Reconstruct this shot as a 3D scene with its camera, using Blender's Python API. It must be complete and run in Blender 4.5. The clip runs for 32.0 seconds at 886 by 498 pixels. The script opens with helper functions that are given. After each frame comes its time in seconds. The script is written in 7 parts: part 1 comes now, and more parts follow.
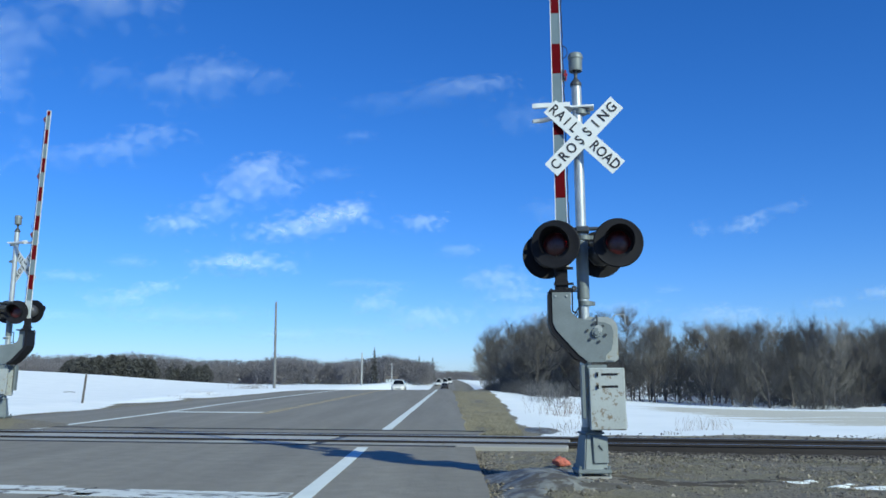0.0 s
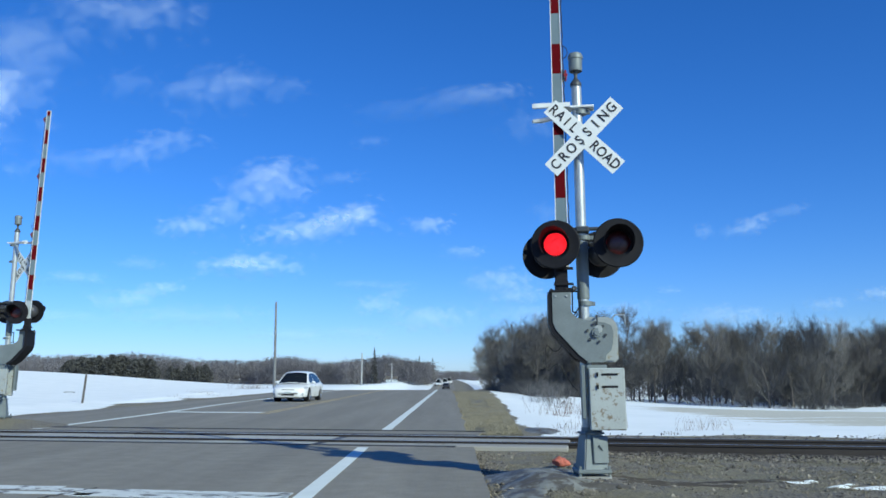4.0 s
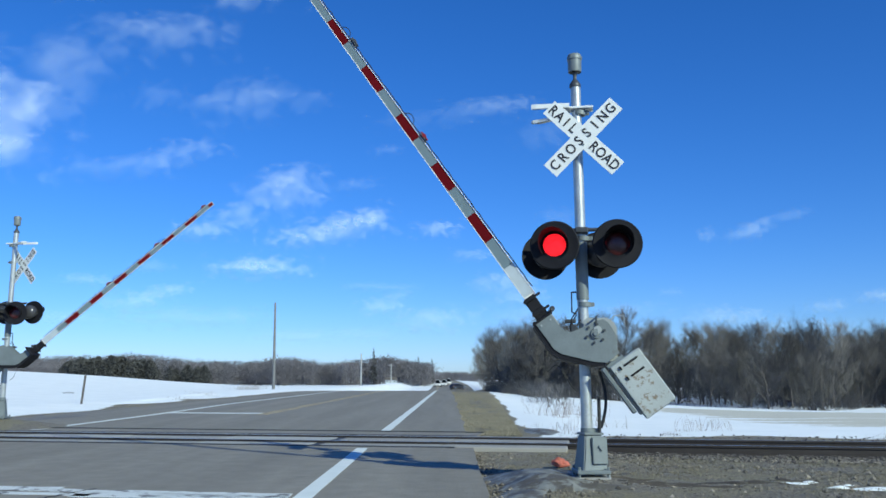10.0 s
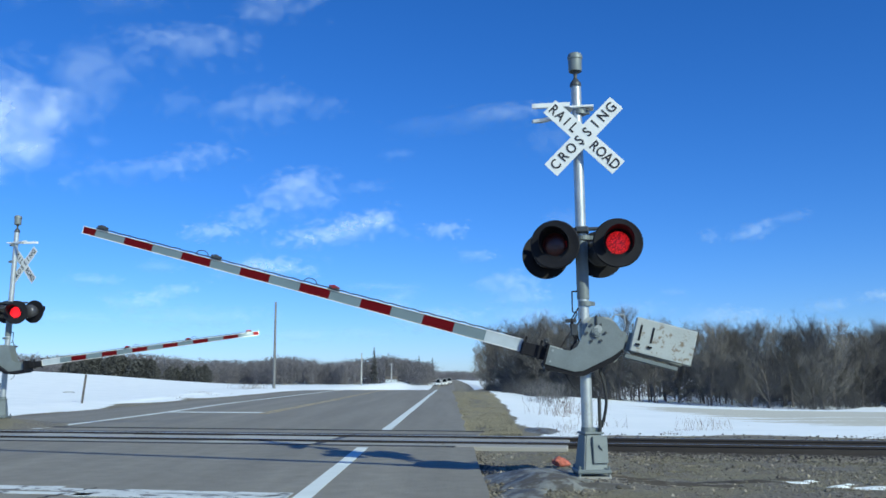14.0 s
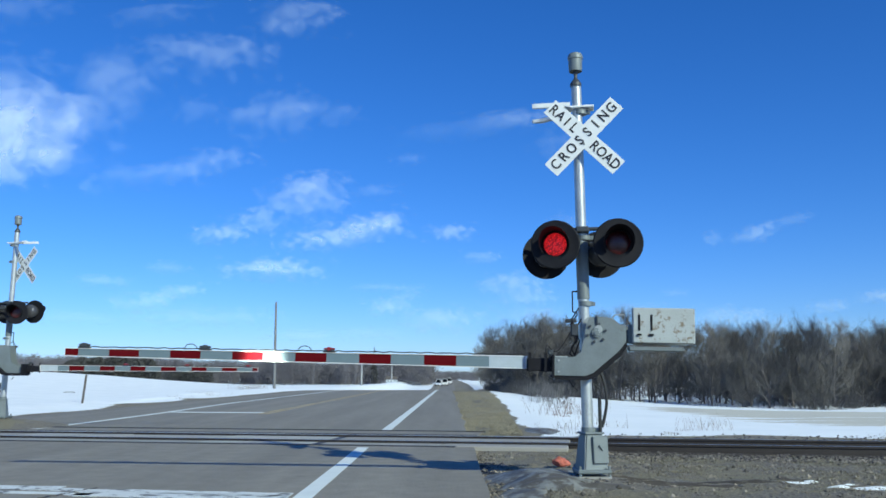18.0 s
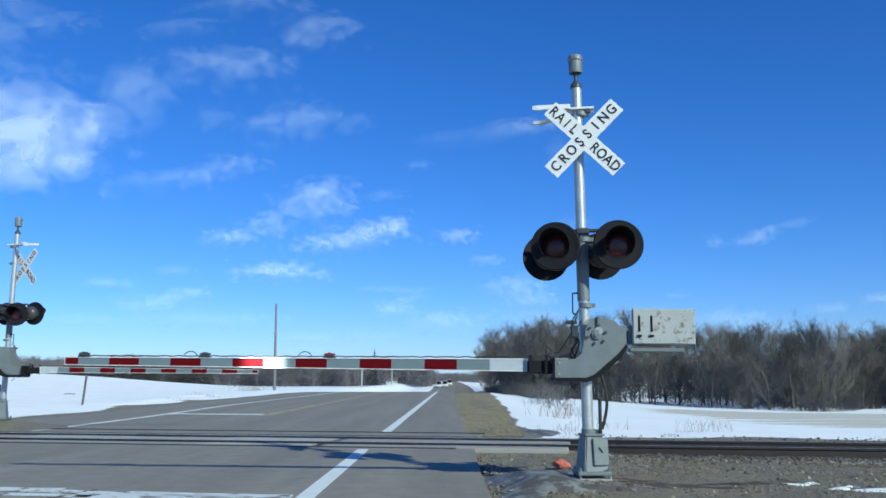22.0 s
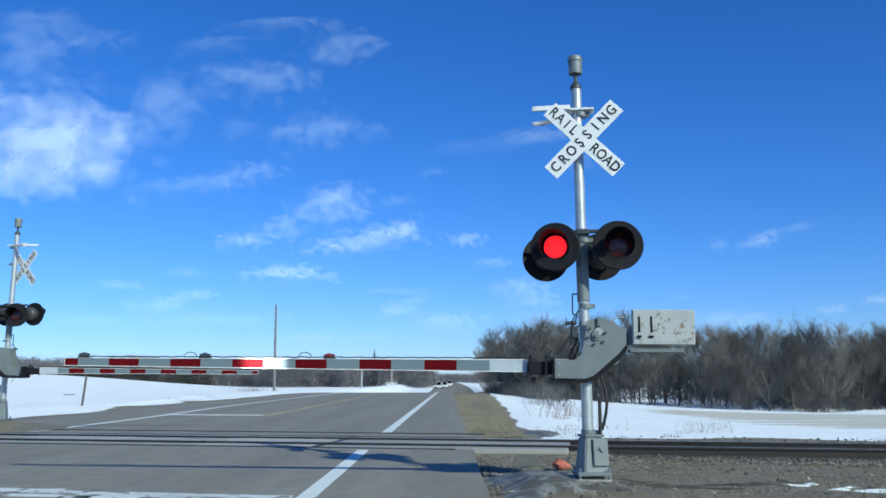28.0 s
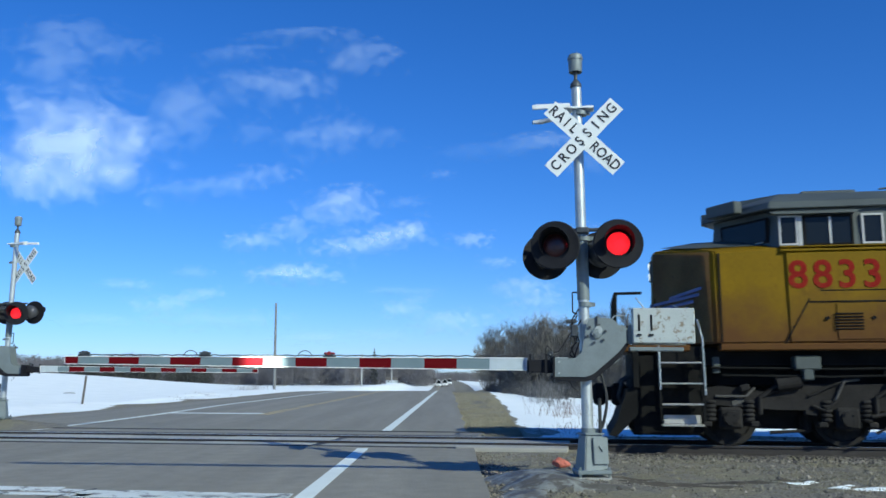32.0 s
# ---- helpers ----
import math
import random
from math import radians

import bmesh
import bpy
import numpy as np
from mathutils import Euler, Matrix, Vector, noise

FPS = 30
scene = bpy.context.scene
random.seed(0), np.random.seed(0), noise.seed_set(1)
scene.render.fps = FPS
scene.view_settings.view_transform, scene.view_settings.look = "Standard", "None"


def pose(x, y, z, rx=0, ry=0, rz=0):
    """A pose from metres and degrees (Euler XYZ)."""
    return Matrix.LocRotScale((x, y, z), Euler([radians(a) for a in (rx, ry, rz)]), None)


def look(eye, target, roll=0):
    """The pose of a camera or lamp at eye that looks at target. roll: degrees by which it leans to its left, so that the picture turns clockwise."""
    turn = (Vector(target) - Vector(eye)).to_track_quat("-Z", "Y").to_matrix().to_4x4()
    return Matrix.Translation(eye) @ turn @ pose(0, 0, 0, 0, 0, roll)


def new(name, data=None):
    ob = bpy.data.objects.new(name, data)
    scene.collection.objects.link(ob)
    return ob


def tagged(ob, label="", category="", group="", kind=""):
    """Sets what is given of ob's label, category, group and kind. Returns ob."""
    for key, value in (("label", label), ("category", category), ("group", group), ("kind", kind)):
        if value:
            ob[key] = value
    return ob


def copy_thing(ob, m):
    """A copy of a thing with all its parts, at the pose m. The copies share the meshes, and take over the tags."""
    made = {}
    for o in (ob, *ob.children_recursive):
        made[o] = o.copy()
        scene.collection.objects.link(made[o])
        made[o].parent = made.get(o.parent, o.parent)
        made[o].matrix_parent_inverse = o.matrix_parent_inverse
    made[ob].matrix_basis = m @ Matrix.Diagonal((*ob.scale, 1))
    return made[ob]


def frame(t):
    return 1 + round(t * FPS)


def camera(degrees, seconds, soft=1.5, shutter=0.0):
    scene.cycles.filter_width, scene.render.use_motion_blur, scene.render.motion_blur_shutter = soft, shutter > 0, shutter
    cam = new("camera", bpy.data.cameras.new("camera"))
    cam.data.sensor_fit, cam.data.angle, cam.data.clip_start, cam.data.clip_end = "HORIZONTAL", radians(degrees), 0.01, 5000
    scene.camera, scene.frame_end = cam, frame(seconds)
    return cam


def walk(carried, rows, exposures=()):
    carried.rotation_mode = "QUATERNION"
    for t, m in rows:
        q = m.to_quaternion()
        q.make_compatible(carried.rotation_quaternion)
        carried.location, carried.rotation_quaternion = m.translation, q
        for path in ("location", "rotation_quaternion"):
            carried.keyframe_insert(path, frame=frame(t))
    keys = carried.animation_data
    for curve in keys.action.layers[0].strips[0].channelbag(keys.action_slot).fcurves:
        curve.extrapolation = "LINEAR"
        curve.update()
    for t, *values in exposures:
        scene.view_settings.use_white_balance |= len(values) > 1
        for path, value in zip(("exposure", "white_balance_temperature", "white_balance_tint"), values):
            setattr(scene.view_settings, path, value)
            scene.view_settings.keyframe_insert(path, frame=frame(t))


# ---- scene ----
# One lens for the whole clip; the camera rests on the dashboard of a waiting car.
cam = camera(55.35, 32.0, soft=1.6, shutter=0.12)
# seconds, small nod of the camera in degrees, small turn in degrees
NODS = [(0, 0, 0), (3, 0, 0), (6, .03, 0), (9, .03, -.04), (10, .06, -.05), (11, .05, -.05), (12, .01, -.04), (14, .01, -.02), (17, .03, 0), (19, .0, 0), (20, .03, .02),
        (21, .07, 0), (22, .13, .01), (23, .10, .03), (24, .14, .03), (25, .19, .03), (28, .18, 0), (29, .13, 0), (30, .13, 0), (31, .08, 0), (32, .07, 0)]
walk(cam, [(t, pose(0, 0, 1.3, 98.634 + n, 0, 0.34 + y)) for t, n, y in NODS],
     exposures=[(0, 0.0, 6050, -8), (32, 0.0, 6050, -8)])

# ---- light: low winter sun from behind on the right, clear blue sky ----
SUN = Vector((1.05, -1.30, 1.0)).normalized()
world = bpy.data.worlds.new("sky")
scene.world = world
world.use_nodes = True
wn = world.node_tree
sky = wn.nodes.new("ShaderNodeTexSky")
sky.sky_type = "NISHITA"
sky.sun_disc = False
sky.sun_elevation = math.asin(SUN.z)
sky.sun_rotation = math.atan2(SUN.x, SUN.y)
sky.altitude, sky.air_density, sky.dust_density, sky.ozone_density = 650, 1.0, 0.32, 4.0
# the camera's strong blue: the sky's colour is deepened before it lights the place
tint = wn.nodes.new("ShaderNodeMix")
tint.data_type, tint.blend_type = "RGBA", "MULTIPLY"
tint.inputs[0].default_value = 1.0
tint.inputs[7].default_value = (0.55, 0.63, 0.99, 1)
deep = wn.nodes.new("ShaderNodeHueSaturation")
deep.inputs["Saturation"].default_value = 1.1
wn.links.new(sky.outputs[0], tint.inputs[6])
wn.links.new(tint.outputs[2], deep.inputs["Color"])
wn.links.new(deep.outputs[0], wn.nodes["Background"].inputs[0])
wn.nodes["Background"].inputs[1].default_value = 0.15
sun = new("sun", bpy.data.lights.new("sun", "SUN"))
sun.data.energy, sun.data.angle, sun.data.color = 4.7, radians(0.53), (1.0, 0.93, 0.79)
sun.matrix_world = look(SUN * 50, (0, 0, 0))

# ---- helpers ----
R = random.Random(7)


def part(name, bm, material, parent=None, label="", smooth=False):
    """Links a bmesh (or a mesh) as one mesh object under a thing or part."""
    if isinstance(bm, bmesh.types.BMesh):
        me = bpy.data.meshes.new(name)
        bmesh.ops.recalc_face_normals(bm, faces=bm.faces)
        bm.to_mesh(me)
        bm.free()
    else:
        me = bm
    for m in (material if isinstance(material, (list, tuple)) else [material]):
        if m.name not in [x.name for x in me.materials if x]:
            me.materials.append(m)
    if smooth:
        me.shade_smooth()
        me.set_sharp_from_angle(angle=radians(35))
    ob = new(name, me)
    ob.parent = parent
    if label:
        ob["label"] = label
    return ob


def empty(name, m, label, category, group="", kind=""):
    ob = new(name)
    ob.matrix_basis = m
    return tagged(ob, label, category, group, kind)


def raw(name, verts, faces, materials, smooth=False):
    me = bpy.data.meshes.new(name)
    me.from_pydata(verts, [], faces)
    for m in materials if isinstance(materials, (list, tuple)) else [materials]:
        me.materials.append(m)
    if smooth:
        me.shade_smooth()
    me.update()
    return me


def box(bm, c, s, m=None, bevel=0.0, mat=0):
    """A box with centre c and sizes s."""
    made = bmesh.ops.create_cube(bm, size=1.0)["verts"]
    for v in made:
        v.co = Vector((v.co.x * s[0], v.co.y * s[1], v.co.z * s[2]))
    if bevel:
        edges = list({e for v in made for e in v.link_edges})
        made = bmesh.ops.bevel(bm, geom=edges, offset=bevel, segments=1, affect="EDGES")["verts"]
    for v in made:
        v.co = (m @ v.co if m else v.co) + Vector(c)
    for f in {f for v in made for f in v.link_faces}:
        f.material_index = mat
    return made


def tube(bm, p, q, r0, r1=None, seg=12, caps=True, mat=0):
    """A straight tapered tube from p to q."""
    p, q = Vector(p), Vector(q)
    d = q - p
    m = Matrix.Translation((p + q) / 2) @ d.to_track_quat("Z", "Y").to_matrix().to_4x4()
    made = bmesh.ops.create_cone(bm, cap_ends=caps, segments=seg, radius1=r0, radius2=r0 if r1 is None else r1, depth=d.length, matrix=m)["verts"]
    for f in {f for v in made for f in v.link_faces}:
        f.material_index = mat
    return made


def pipe(bm, pts, r, seg=6):
    for p, q in zip(pts, pts[1:]):
        tube(bm, p, q, r, seg=seg)


def prism(bm, poly, axis, lo, hi, mat=0):
    """A polygon given in the two other axes, swept along axis from lo to hi."""
    def at(a, b, c):
        return {"x": (c, a, b), "y": (a, c, b), "z": (a, b, c)}[axis]
    low = [bm.verts.new(at(a, b, lo)) for a, b in poly]
    top = [bm.verts.new(at(a, b, hi)) for a, b in poly]
    faces = [bm.faces.new(low), bm.faces.new(top)]
    for i in range(len(poly)):
        j = (i + 1) % len(poly)
        faces.append(bm.faces.new((low[i], low[j], top[j], top[i])))
    for f in faces:
        f.material_index = mat
    return low + top


def lathe(bm, profile, seg=24, m=None, mat=0, turn=(0, 360)):
    """Turns (radius, height) pairs round z."""
    rings = []
    full = turn[1] - turn[0] >= 360
    n = seg if full else seg + 1
    for r, z in profile:
        ring = []
        for i in range(n):
            a = radians(turn[0] + (turn[1] - turn[0]) * i / seg)
            co = Vector((r * math.cos(a), r * math.sin(a), z))
            ring.append(bm.verts.new(m @ co if m else co))
        rings.append(ring)
    for a, b in zip(rings, rings[1:]):
        for i in range(n if full else n - 1):
            j = (i + 1) % n
            f = bm.faces.new((a[i], a[j], b[j], b[i]))
            f.material_index = mat
    return rings


def writing(text, size, depth=0.004, bold=0.0):
    """A mesh of the built-in font, centred, in the xz plane, facing -y."""
    cu = bpy.data.curves.new("writing", "FONT")
    cu.body, cu.size, cu.extrude, cu.offset = text, size, depth, bold
    cu.align_x, cu.align_y, cu.resolution_u = "CENTER", "CENTER", 3
    tmp = new("writing", cu)
    me = bpy.data.meshes.new_from_object(tmp.evaluated_get(bpy.context.evaluated_depsgraph_get()))
    bpy.data.objects.remove(tmp)
    me.transform(Matrix.Rotation(radians(90), 4, "X"))
    return me


# ---- materials ----
def material(name, colour, rough=0.6, metal=0.0, vary=0.15, scale=6.0, bump=0.15, bump_scale=60.0, stain=None, stain_amount=0.5, stain_scale=3.0, spec=0.5, coords="Object", piece=0.0, island=0.0):
    """A surface with broad and fine variation, relief and optional stains of a second colour."""
    m = bpy.data.materials.new(name)
    m.use_nodes = True
    n, l = m.node_tree.nodes, m.node_tree.links
    b = n["Principled BSDF"]
    b.inputs["Metallic"].default_value = metal
    b.inputs["Specular IOR Level"].default_value = spec
    tc = n.new("ShaderNodeTexCoord")
    src = n.new("ShaderNodeNewGeometry").outputs["Position"] if coords == "World" else tc.outputs[coords]
    broad, fine = n.new("ShaderNodeTexNoise"), n.new("ShaderNodeTexNoise")
    broad.inputs["Scale"].default_value, fine.inputs["Scale"].default_value = scale, bump_scale
    broad.inputs["Detail"].default_value, fine.inputs["Detail"].default_value = 5, 6
    for k in (broad, fine):
        l.new(src, k.inputs["Vector"])
    mixed = n.new("ShaderNodeMath")
    mixed.operation = "MULTIPLY_ADD"
    l.new(fine.outputs[0], mixed.inputs[0])
    mixed.inputs[1].default_value = 0.6
    l.new(broad.outputs[0], mixed.inputs[2])
    ramp = n.new("ShaderNodeMapRange")
    ramp.inputs[1].default_value, ramp.inputs[2].default_value = 0.5, 1.1
    ramp.inputs[3].default_value, ramp.inputs[4].default_value = 1 - vary, 1 + vary
    l.new(mixed.outputs[0], ramp.inputs[0])
    last = ramp.outputs[0]
    if piece or island:
        info = n.new("ShaderNodeObjectInfo") if piece else n.new("ShaderNodeNewGeometry")
        piece = piece or island
        pr = n.new("ShaderNodeMapRange")
        pr.inputs[3].default_value, pr.inputs[4].default_value = 1 - piece, 1 + piece
        l.new(info.outputs["Random Per Island" if island else "Random"], pr.inputs[0])
        mul = n.new("ShaderNodeMath")
        mul.operation = "MULTIPLY"
        l.new(last, mul.inputs[0]), l.new(pr.outputs[0], mul.inputs[1])
        last = mul.outputs[0]
    col = n.new("ShaderNodeVectorMath")
    col.operation = "SCALE"
    col.inputs[0].default_value = colour
    l.new(last, col.inputs["Scale"])
    out = col.outputs[0]
    rr = n.new("ShaderNodeMapRange")
    rr.inputs[3].default_value, rr.inputs[4].default_value = max(rough - 0.12, 0.03), min(rough + 0.12, 1)
    l.new(fine.outputs[0], rr.inputs[0])
    l.new(rr.outputs[0], b.inputs["Roughness"])
    if stain:
        sn = n.new("ShaderNodeTexNoise")
        sn.inputs["Scale"].default_value, sn.inputs["Detail"].default_value, sn.inputs["Roughness"].default_value = stain_scale, 8, 0.65
        l.new(src, sn.inputs["Vector"])
        sr = n.new("ShaderNodeMapRange")
        edge = 0.78 - 0.42 * stain_amount
        sr.inputs[1].default_value, sr.inputs[2].default_value = edge, edge + 0.08
        l.new(sn.outputs[0], sr.inputs[0])
        mx = n.new("ShaderNodeMix")
        mx.data_type = "RGBA"
        l.new(sr.outputs[0], mx.inputs[0]), l.new(out, mx.inputs[6])
        mx.inputs[7].default_value = (*stain, 1)
        out = mx.outputs[2]
    l.new(out, b.inputs["Base Color"])
    if bump:
        bp = n.new("ShaderNodeBump")
        bp.inputs["Strength"].default_value, bp.inputs["Distance"].default_value = bump, 0.02
        l.new(mixed.outputs[0], bp.inputs["Height"]), l.new(bp.outputs[0], b.inputs["Normal"])
    return m


def glow(name, colour, strength, dots=0.0):
    """A lamp face that gives off light; dots: how many light points a metre."""
    m = bpy.data.materials.new(name)
    m.use_nodes = True
    n, l = m.node_tree.nodes, m.node_tree.links
    b = n["Principled BSDF"]
    b.inputs["Base Color"].default_value = (*[c * 0.3 for c in colour], 1)
    b.inputs["Emission Color"].default_value = (*colour, 1)
    b.inputs["Emission Strength"].default_value = strength
    if dots:
        v = n.new("ShaderNodeTexVoronoi")
        v.inputs["Scale"].default_value = dots
        tc = n.new("ShaderNodeTexCoord")
        l.new(tc.outputs["Object"], v.inputs["Vector"])
        mr = n.new("ShaderNodeMapRange")
        mr.inputs[1].default_value, mr.inputs[2].default_value = 0.1, 0.7
        mr.inputs[3].default_value, mr.inputs[4].default_value = strength * 2.3, strength * 0.35
        l.new(v.outputs["Distance"], mr.inputs[0]), l.new(mr.outputs[0], b.inputs["Emission Strength"])
    return m


M_GALV = material("galvanised_steel", (0.45, 0.475, 0.475), 0.42, 0.55, 0.18, 5, 0.05, 40, stain=(0.32, 0.3, 0.27), stain_amount=0.25)
M_GREY = material("grey_paint", (0.165, 0.19, 0.194), 0.5, 0.15, 0.16, 4, 0.06, 50, stain=(0.14, 0.14, 0.125), stain_amount=0.32, stain_scale=5)
M_WORN = material("worn_grey_paint", (0.33, 0.355, 0.35), 0.55, 0.1, 0.1, 4, 0.08, 40, stain=(0.26, 0.22, 0.13), stain_amount=0.52, stain_scale=9)
M_FLAKED = material("flaking_grey_paint_over_rust", (0.36, 0.39, 0.385), 0.6, 0.05, 0.1, 4, 0.12, 40, stain=(0.19, 0.155, 0.11), stain_amount=0.56, stain_scale=13)
M_BLACK = material("black_paint", (0.011, 0.011, 0.014), 0.6, 0.0, 0.3, 5, 0.08, 40, spec=0.2)
M_BLACKSHINE = material("black_enamel", (0.07, 0.07, 0.075), 0.2, 0.25, 0.3, 5, 0.03, 40)
M_SIGN = material("white_sign_sheeting", (0.69, 0.71, 0.70), 0.4, 0, 0.05, 5, 0.02, 80)
M_INK = material("black_sign_letters", (0.02, 0.02, 0.025), 0.5, 0, 0.1, 5, 0.0, 80)
M_RED = material("red_reflective_sheeting", (0.095, 0.0062, 0.0095), 0.45, 0, 0.12, 8, 0.03, 120, spec=0.0)
M_SILVER = material("silver_reflective_sheeting", (0.14, 0.185, 0.205), 0.35, 0, 0.08, 8, 0.03, 120)
M_PLATE = material("pale_grey_plate", (0.42, 0.47, 0.5), 0.45, 0.1, 0.08, 8, 0.03, 90)
M_EDGE = material("white_arm_paint", (0.75, 0.74, 0.72), 0.5, 0, 0.1, 8, 0.03, 90)
M_LIT = glow("lit_red_lens", (1.0, 0.012, 0.025), 1.15, 95)
M_DIM = glow("dim_red_lens", (0.75, 0.012, 0.02), 0.5, 46)
M_DARKLENS = material("unlit_red_lens", (0.05, 0.008, 0.009), 0.3, 0, 0.3, 30, 0.1, 90)
M_ARMLAMP = material("red_lamp_lens", (0.22, 0.015, 0.015), 0.3, 0, 0.1, 30, 0.05, 90)
M_LENSGREY = material("dark_grey_plastic", (0.05, 0.055, 0.06), 0.45, 0, 0.2, 10, 0.05, 60)
M_RUBBER = material("black_rubber", (0.018, 0.018, 0.019), 0.75, 0, 0.3, 10, 0.2, 60)
M_ASPHALT = material("worn_asphalt", (0.226, 0.208, 0.167), 0.78, 0, 0.16, 3.2, 0.8, 26, stain=(0.2, 0.184, 0.145), stain_amount=0.4, stain_scale=0.5, coords="World")
M_LINE = material("worn_white_road_paint", (0.68, 0.72, 0.69), 0.75, 0, 0.08, 3, 0.3, 60, stain=(0.3, 0.3, 0.29), stain_amount=0.22, stain_scale=9, coords="World")
M_LINEOLD = material("flaking_white_road_paint", (0.62, 0.65, 0.63), 0.8, 0, 0.1, 3, 0.3, 60, stain=(0.15, 0.15, 0.15), stain_amount=0.62, stain_scale=4, coords="World")
M_YELLOW = material("faded_yellow_road_paint", (0.40, 0.33, 0.19), 0.8, 0, 0.1, 3, 0.3, 60, stain=(0.13, 0.125, 0.115), stain_amount=0.6, stain_scale=1.5, coords="World")
M_TAR = material("tar_joint", (0.03, 0.03, 0.03), 0.6, 0, 0.2, 4, 0.2, 40, coords="World")
M_PANELNEW = material("pale_new_concrete_panel", (0.31, 0.30, 0.27), 0.85, 0, 0.12, 1.2, 0.3, 45, stain=(0.25, 0.24, 0.22), stain_amount=0.3, stain_scale=2, coords="World", piece=0.1)
M_PANEL = material("weathered_concrete_panel", (0.33, 0.325, 0.295), 0.85, 0, 0.18, 1.2, 0.3, 45, stain=(0.21, 0.205, 0.185), stain_amount=0.4, stain_scale=2, coords="World", piece=0.14)
M_RAIL = material("rusty_rail", (0.032, 0.027, 0.026), 0.7, 0.3, 0.25, 5, 0.15, 50)
M_RAILTOP = material("polished_rail_head", (0.45, 0.45, 0.46), 0.28, 0.9, 0.1, 5, 0.02, 50)
M_TIE = material("creosoted_timber", (0.06, 0.048, 0.04), 0.85, 0, 0.3, 3, 0.5, 30, piece=0.3)
M_BALLAST = material("brown_ballast_stone", (0.075, 0.066, 0.06), 0.85, 0, 0.4, 2.5, 0.3, 60, coords="World", island=0.8)
M_STONE = material("ballast_stone", (0.18, 0.16, 0.128), 0.85, 0, 0.35, 3, 0.3, 60, coords="World", island=0.75)
M_SNOW = material("old_snow", (0.88, 0.915, 0.91), 0.6, 0, 0.06, 0.6, 0.4, 5, coords="World")
M_BARK = material("grey_brown_bark", (0.12, 0.106, 0.098), 0.9, 0, 0.3, 1.5, 0.5, 12, piece=0.3)
M_TWIG = material("bare_brown_twigs", (0.128, 0.121, 0.113), 0.9, 0, 0.3, 0.4, 0, 12, piece=0.3)
M_NEEDLE = material("dark_evergreen_needles", (0.066, 0.067, 0.062), 0.85, 0, 0.4, 0.3, 0, 12, piece=0.3)
M_STRAW = material("dead_straw_grass", (0.27, 0.245, 0.175), 0.9, 0, 0.3, 0.8, 0, 30, coords="World")
M_TURF = material("sparse_olive_turf", (0.19, 0.172, 0.115), 0.9, 0, 0.4, 1.2, 0, 30, coords="World")
M_WEED = material("dry_brown_weeds", (0.16, 0.11, 0.075), 0.9, 0, 0.3, 1.2, 0, 30, coords="World")
M_WOOD = material("silvered_timber_pole", (0.165, 0.168, 0.17), 0.85, 0, 0.2, 2, 0.3, 20)
# lighter copy of the pole timber: the far poles' sunlit look as colour
M_WOODPALE = material("lit_pale_timber_pole", (0.36, 0.365, 0.36), 0.85, 0, 0.2, 2, 0.3, 20)
M_STAKE = material("weathered_grey_stake", (0.1, 0.09, 0.08), 0.9, 0, 0.25, 3, 0.3, 20)
M_WHITECAR = material("white_car_paint", (0.73, 0.74, 0.73), 0.22, 0, 0.02, 2, 0.0, 30)
M_CARGLASS = material("dark_car_glass", (0.01, 0.012, 0.014), 0.1, 0, 0.1, 2, 0, 30, spec=0.2)
M_CHROME = material("bright_alloy", (0.62, 0.63, 0.64), 0.25, 0.85, 0.08, 4, 0.0, 30)
M_LAMPGLASS = material("clear_lamp_glass", (0.6, 0.62, 0.64), 0.1, 0.3, 0.2, 30, 0.1, 60)
M_DARKCAR = material("dark_car_paint", (0.03, 0.03, 0.035), 0.25, 0, 0.1, 2, 0, 30)
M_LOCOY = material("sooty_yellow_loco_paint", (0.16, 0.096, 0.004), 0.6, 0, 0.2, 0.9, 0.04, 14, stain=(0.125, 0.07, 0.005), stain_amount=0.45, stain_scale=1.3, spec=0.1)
M_LOCOG = material("grey_loco_paint", (0.056, 0.066, 0.064), 0.6, 0, 0.2, 1.5, 0.05, 30, stain=(0.045, 0.05, 0.047), stain_amount=0.4)
# nose front colour, lightened because those faces lie in shade
M_NOSEFRONT = material("shade_lifted_nose_paint", (0.5, 0.36, 0.17), 0.7, 0, 0.25, 1.6, 0.06, 25, stain=(0.4, 0.29, 0.15), stain_amount=0.5, stain_scale=1.8)
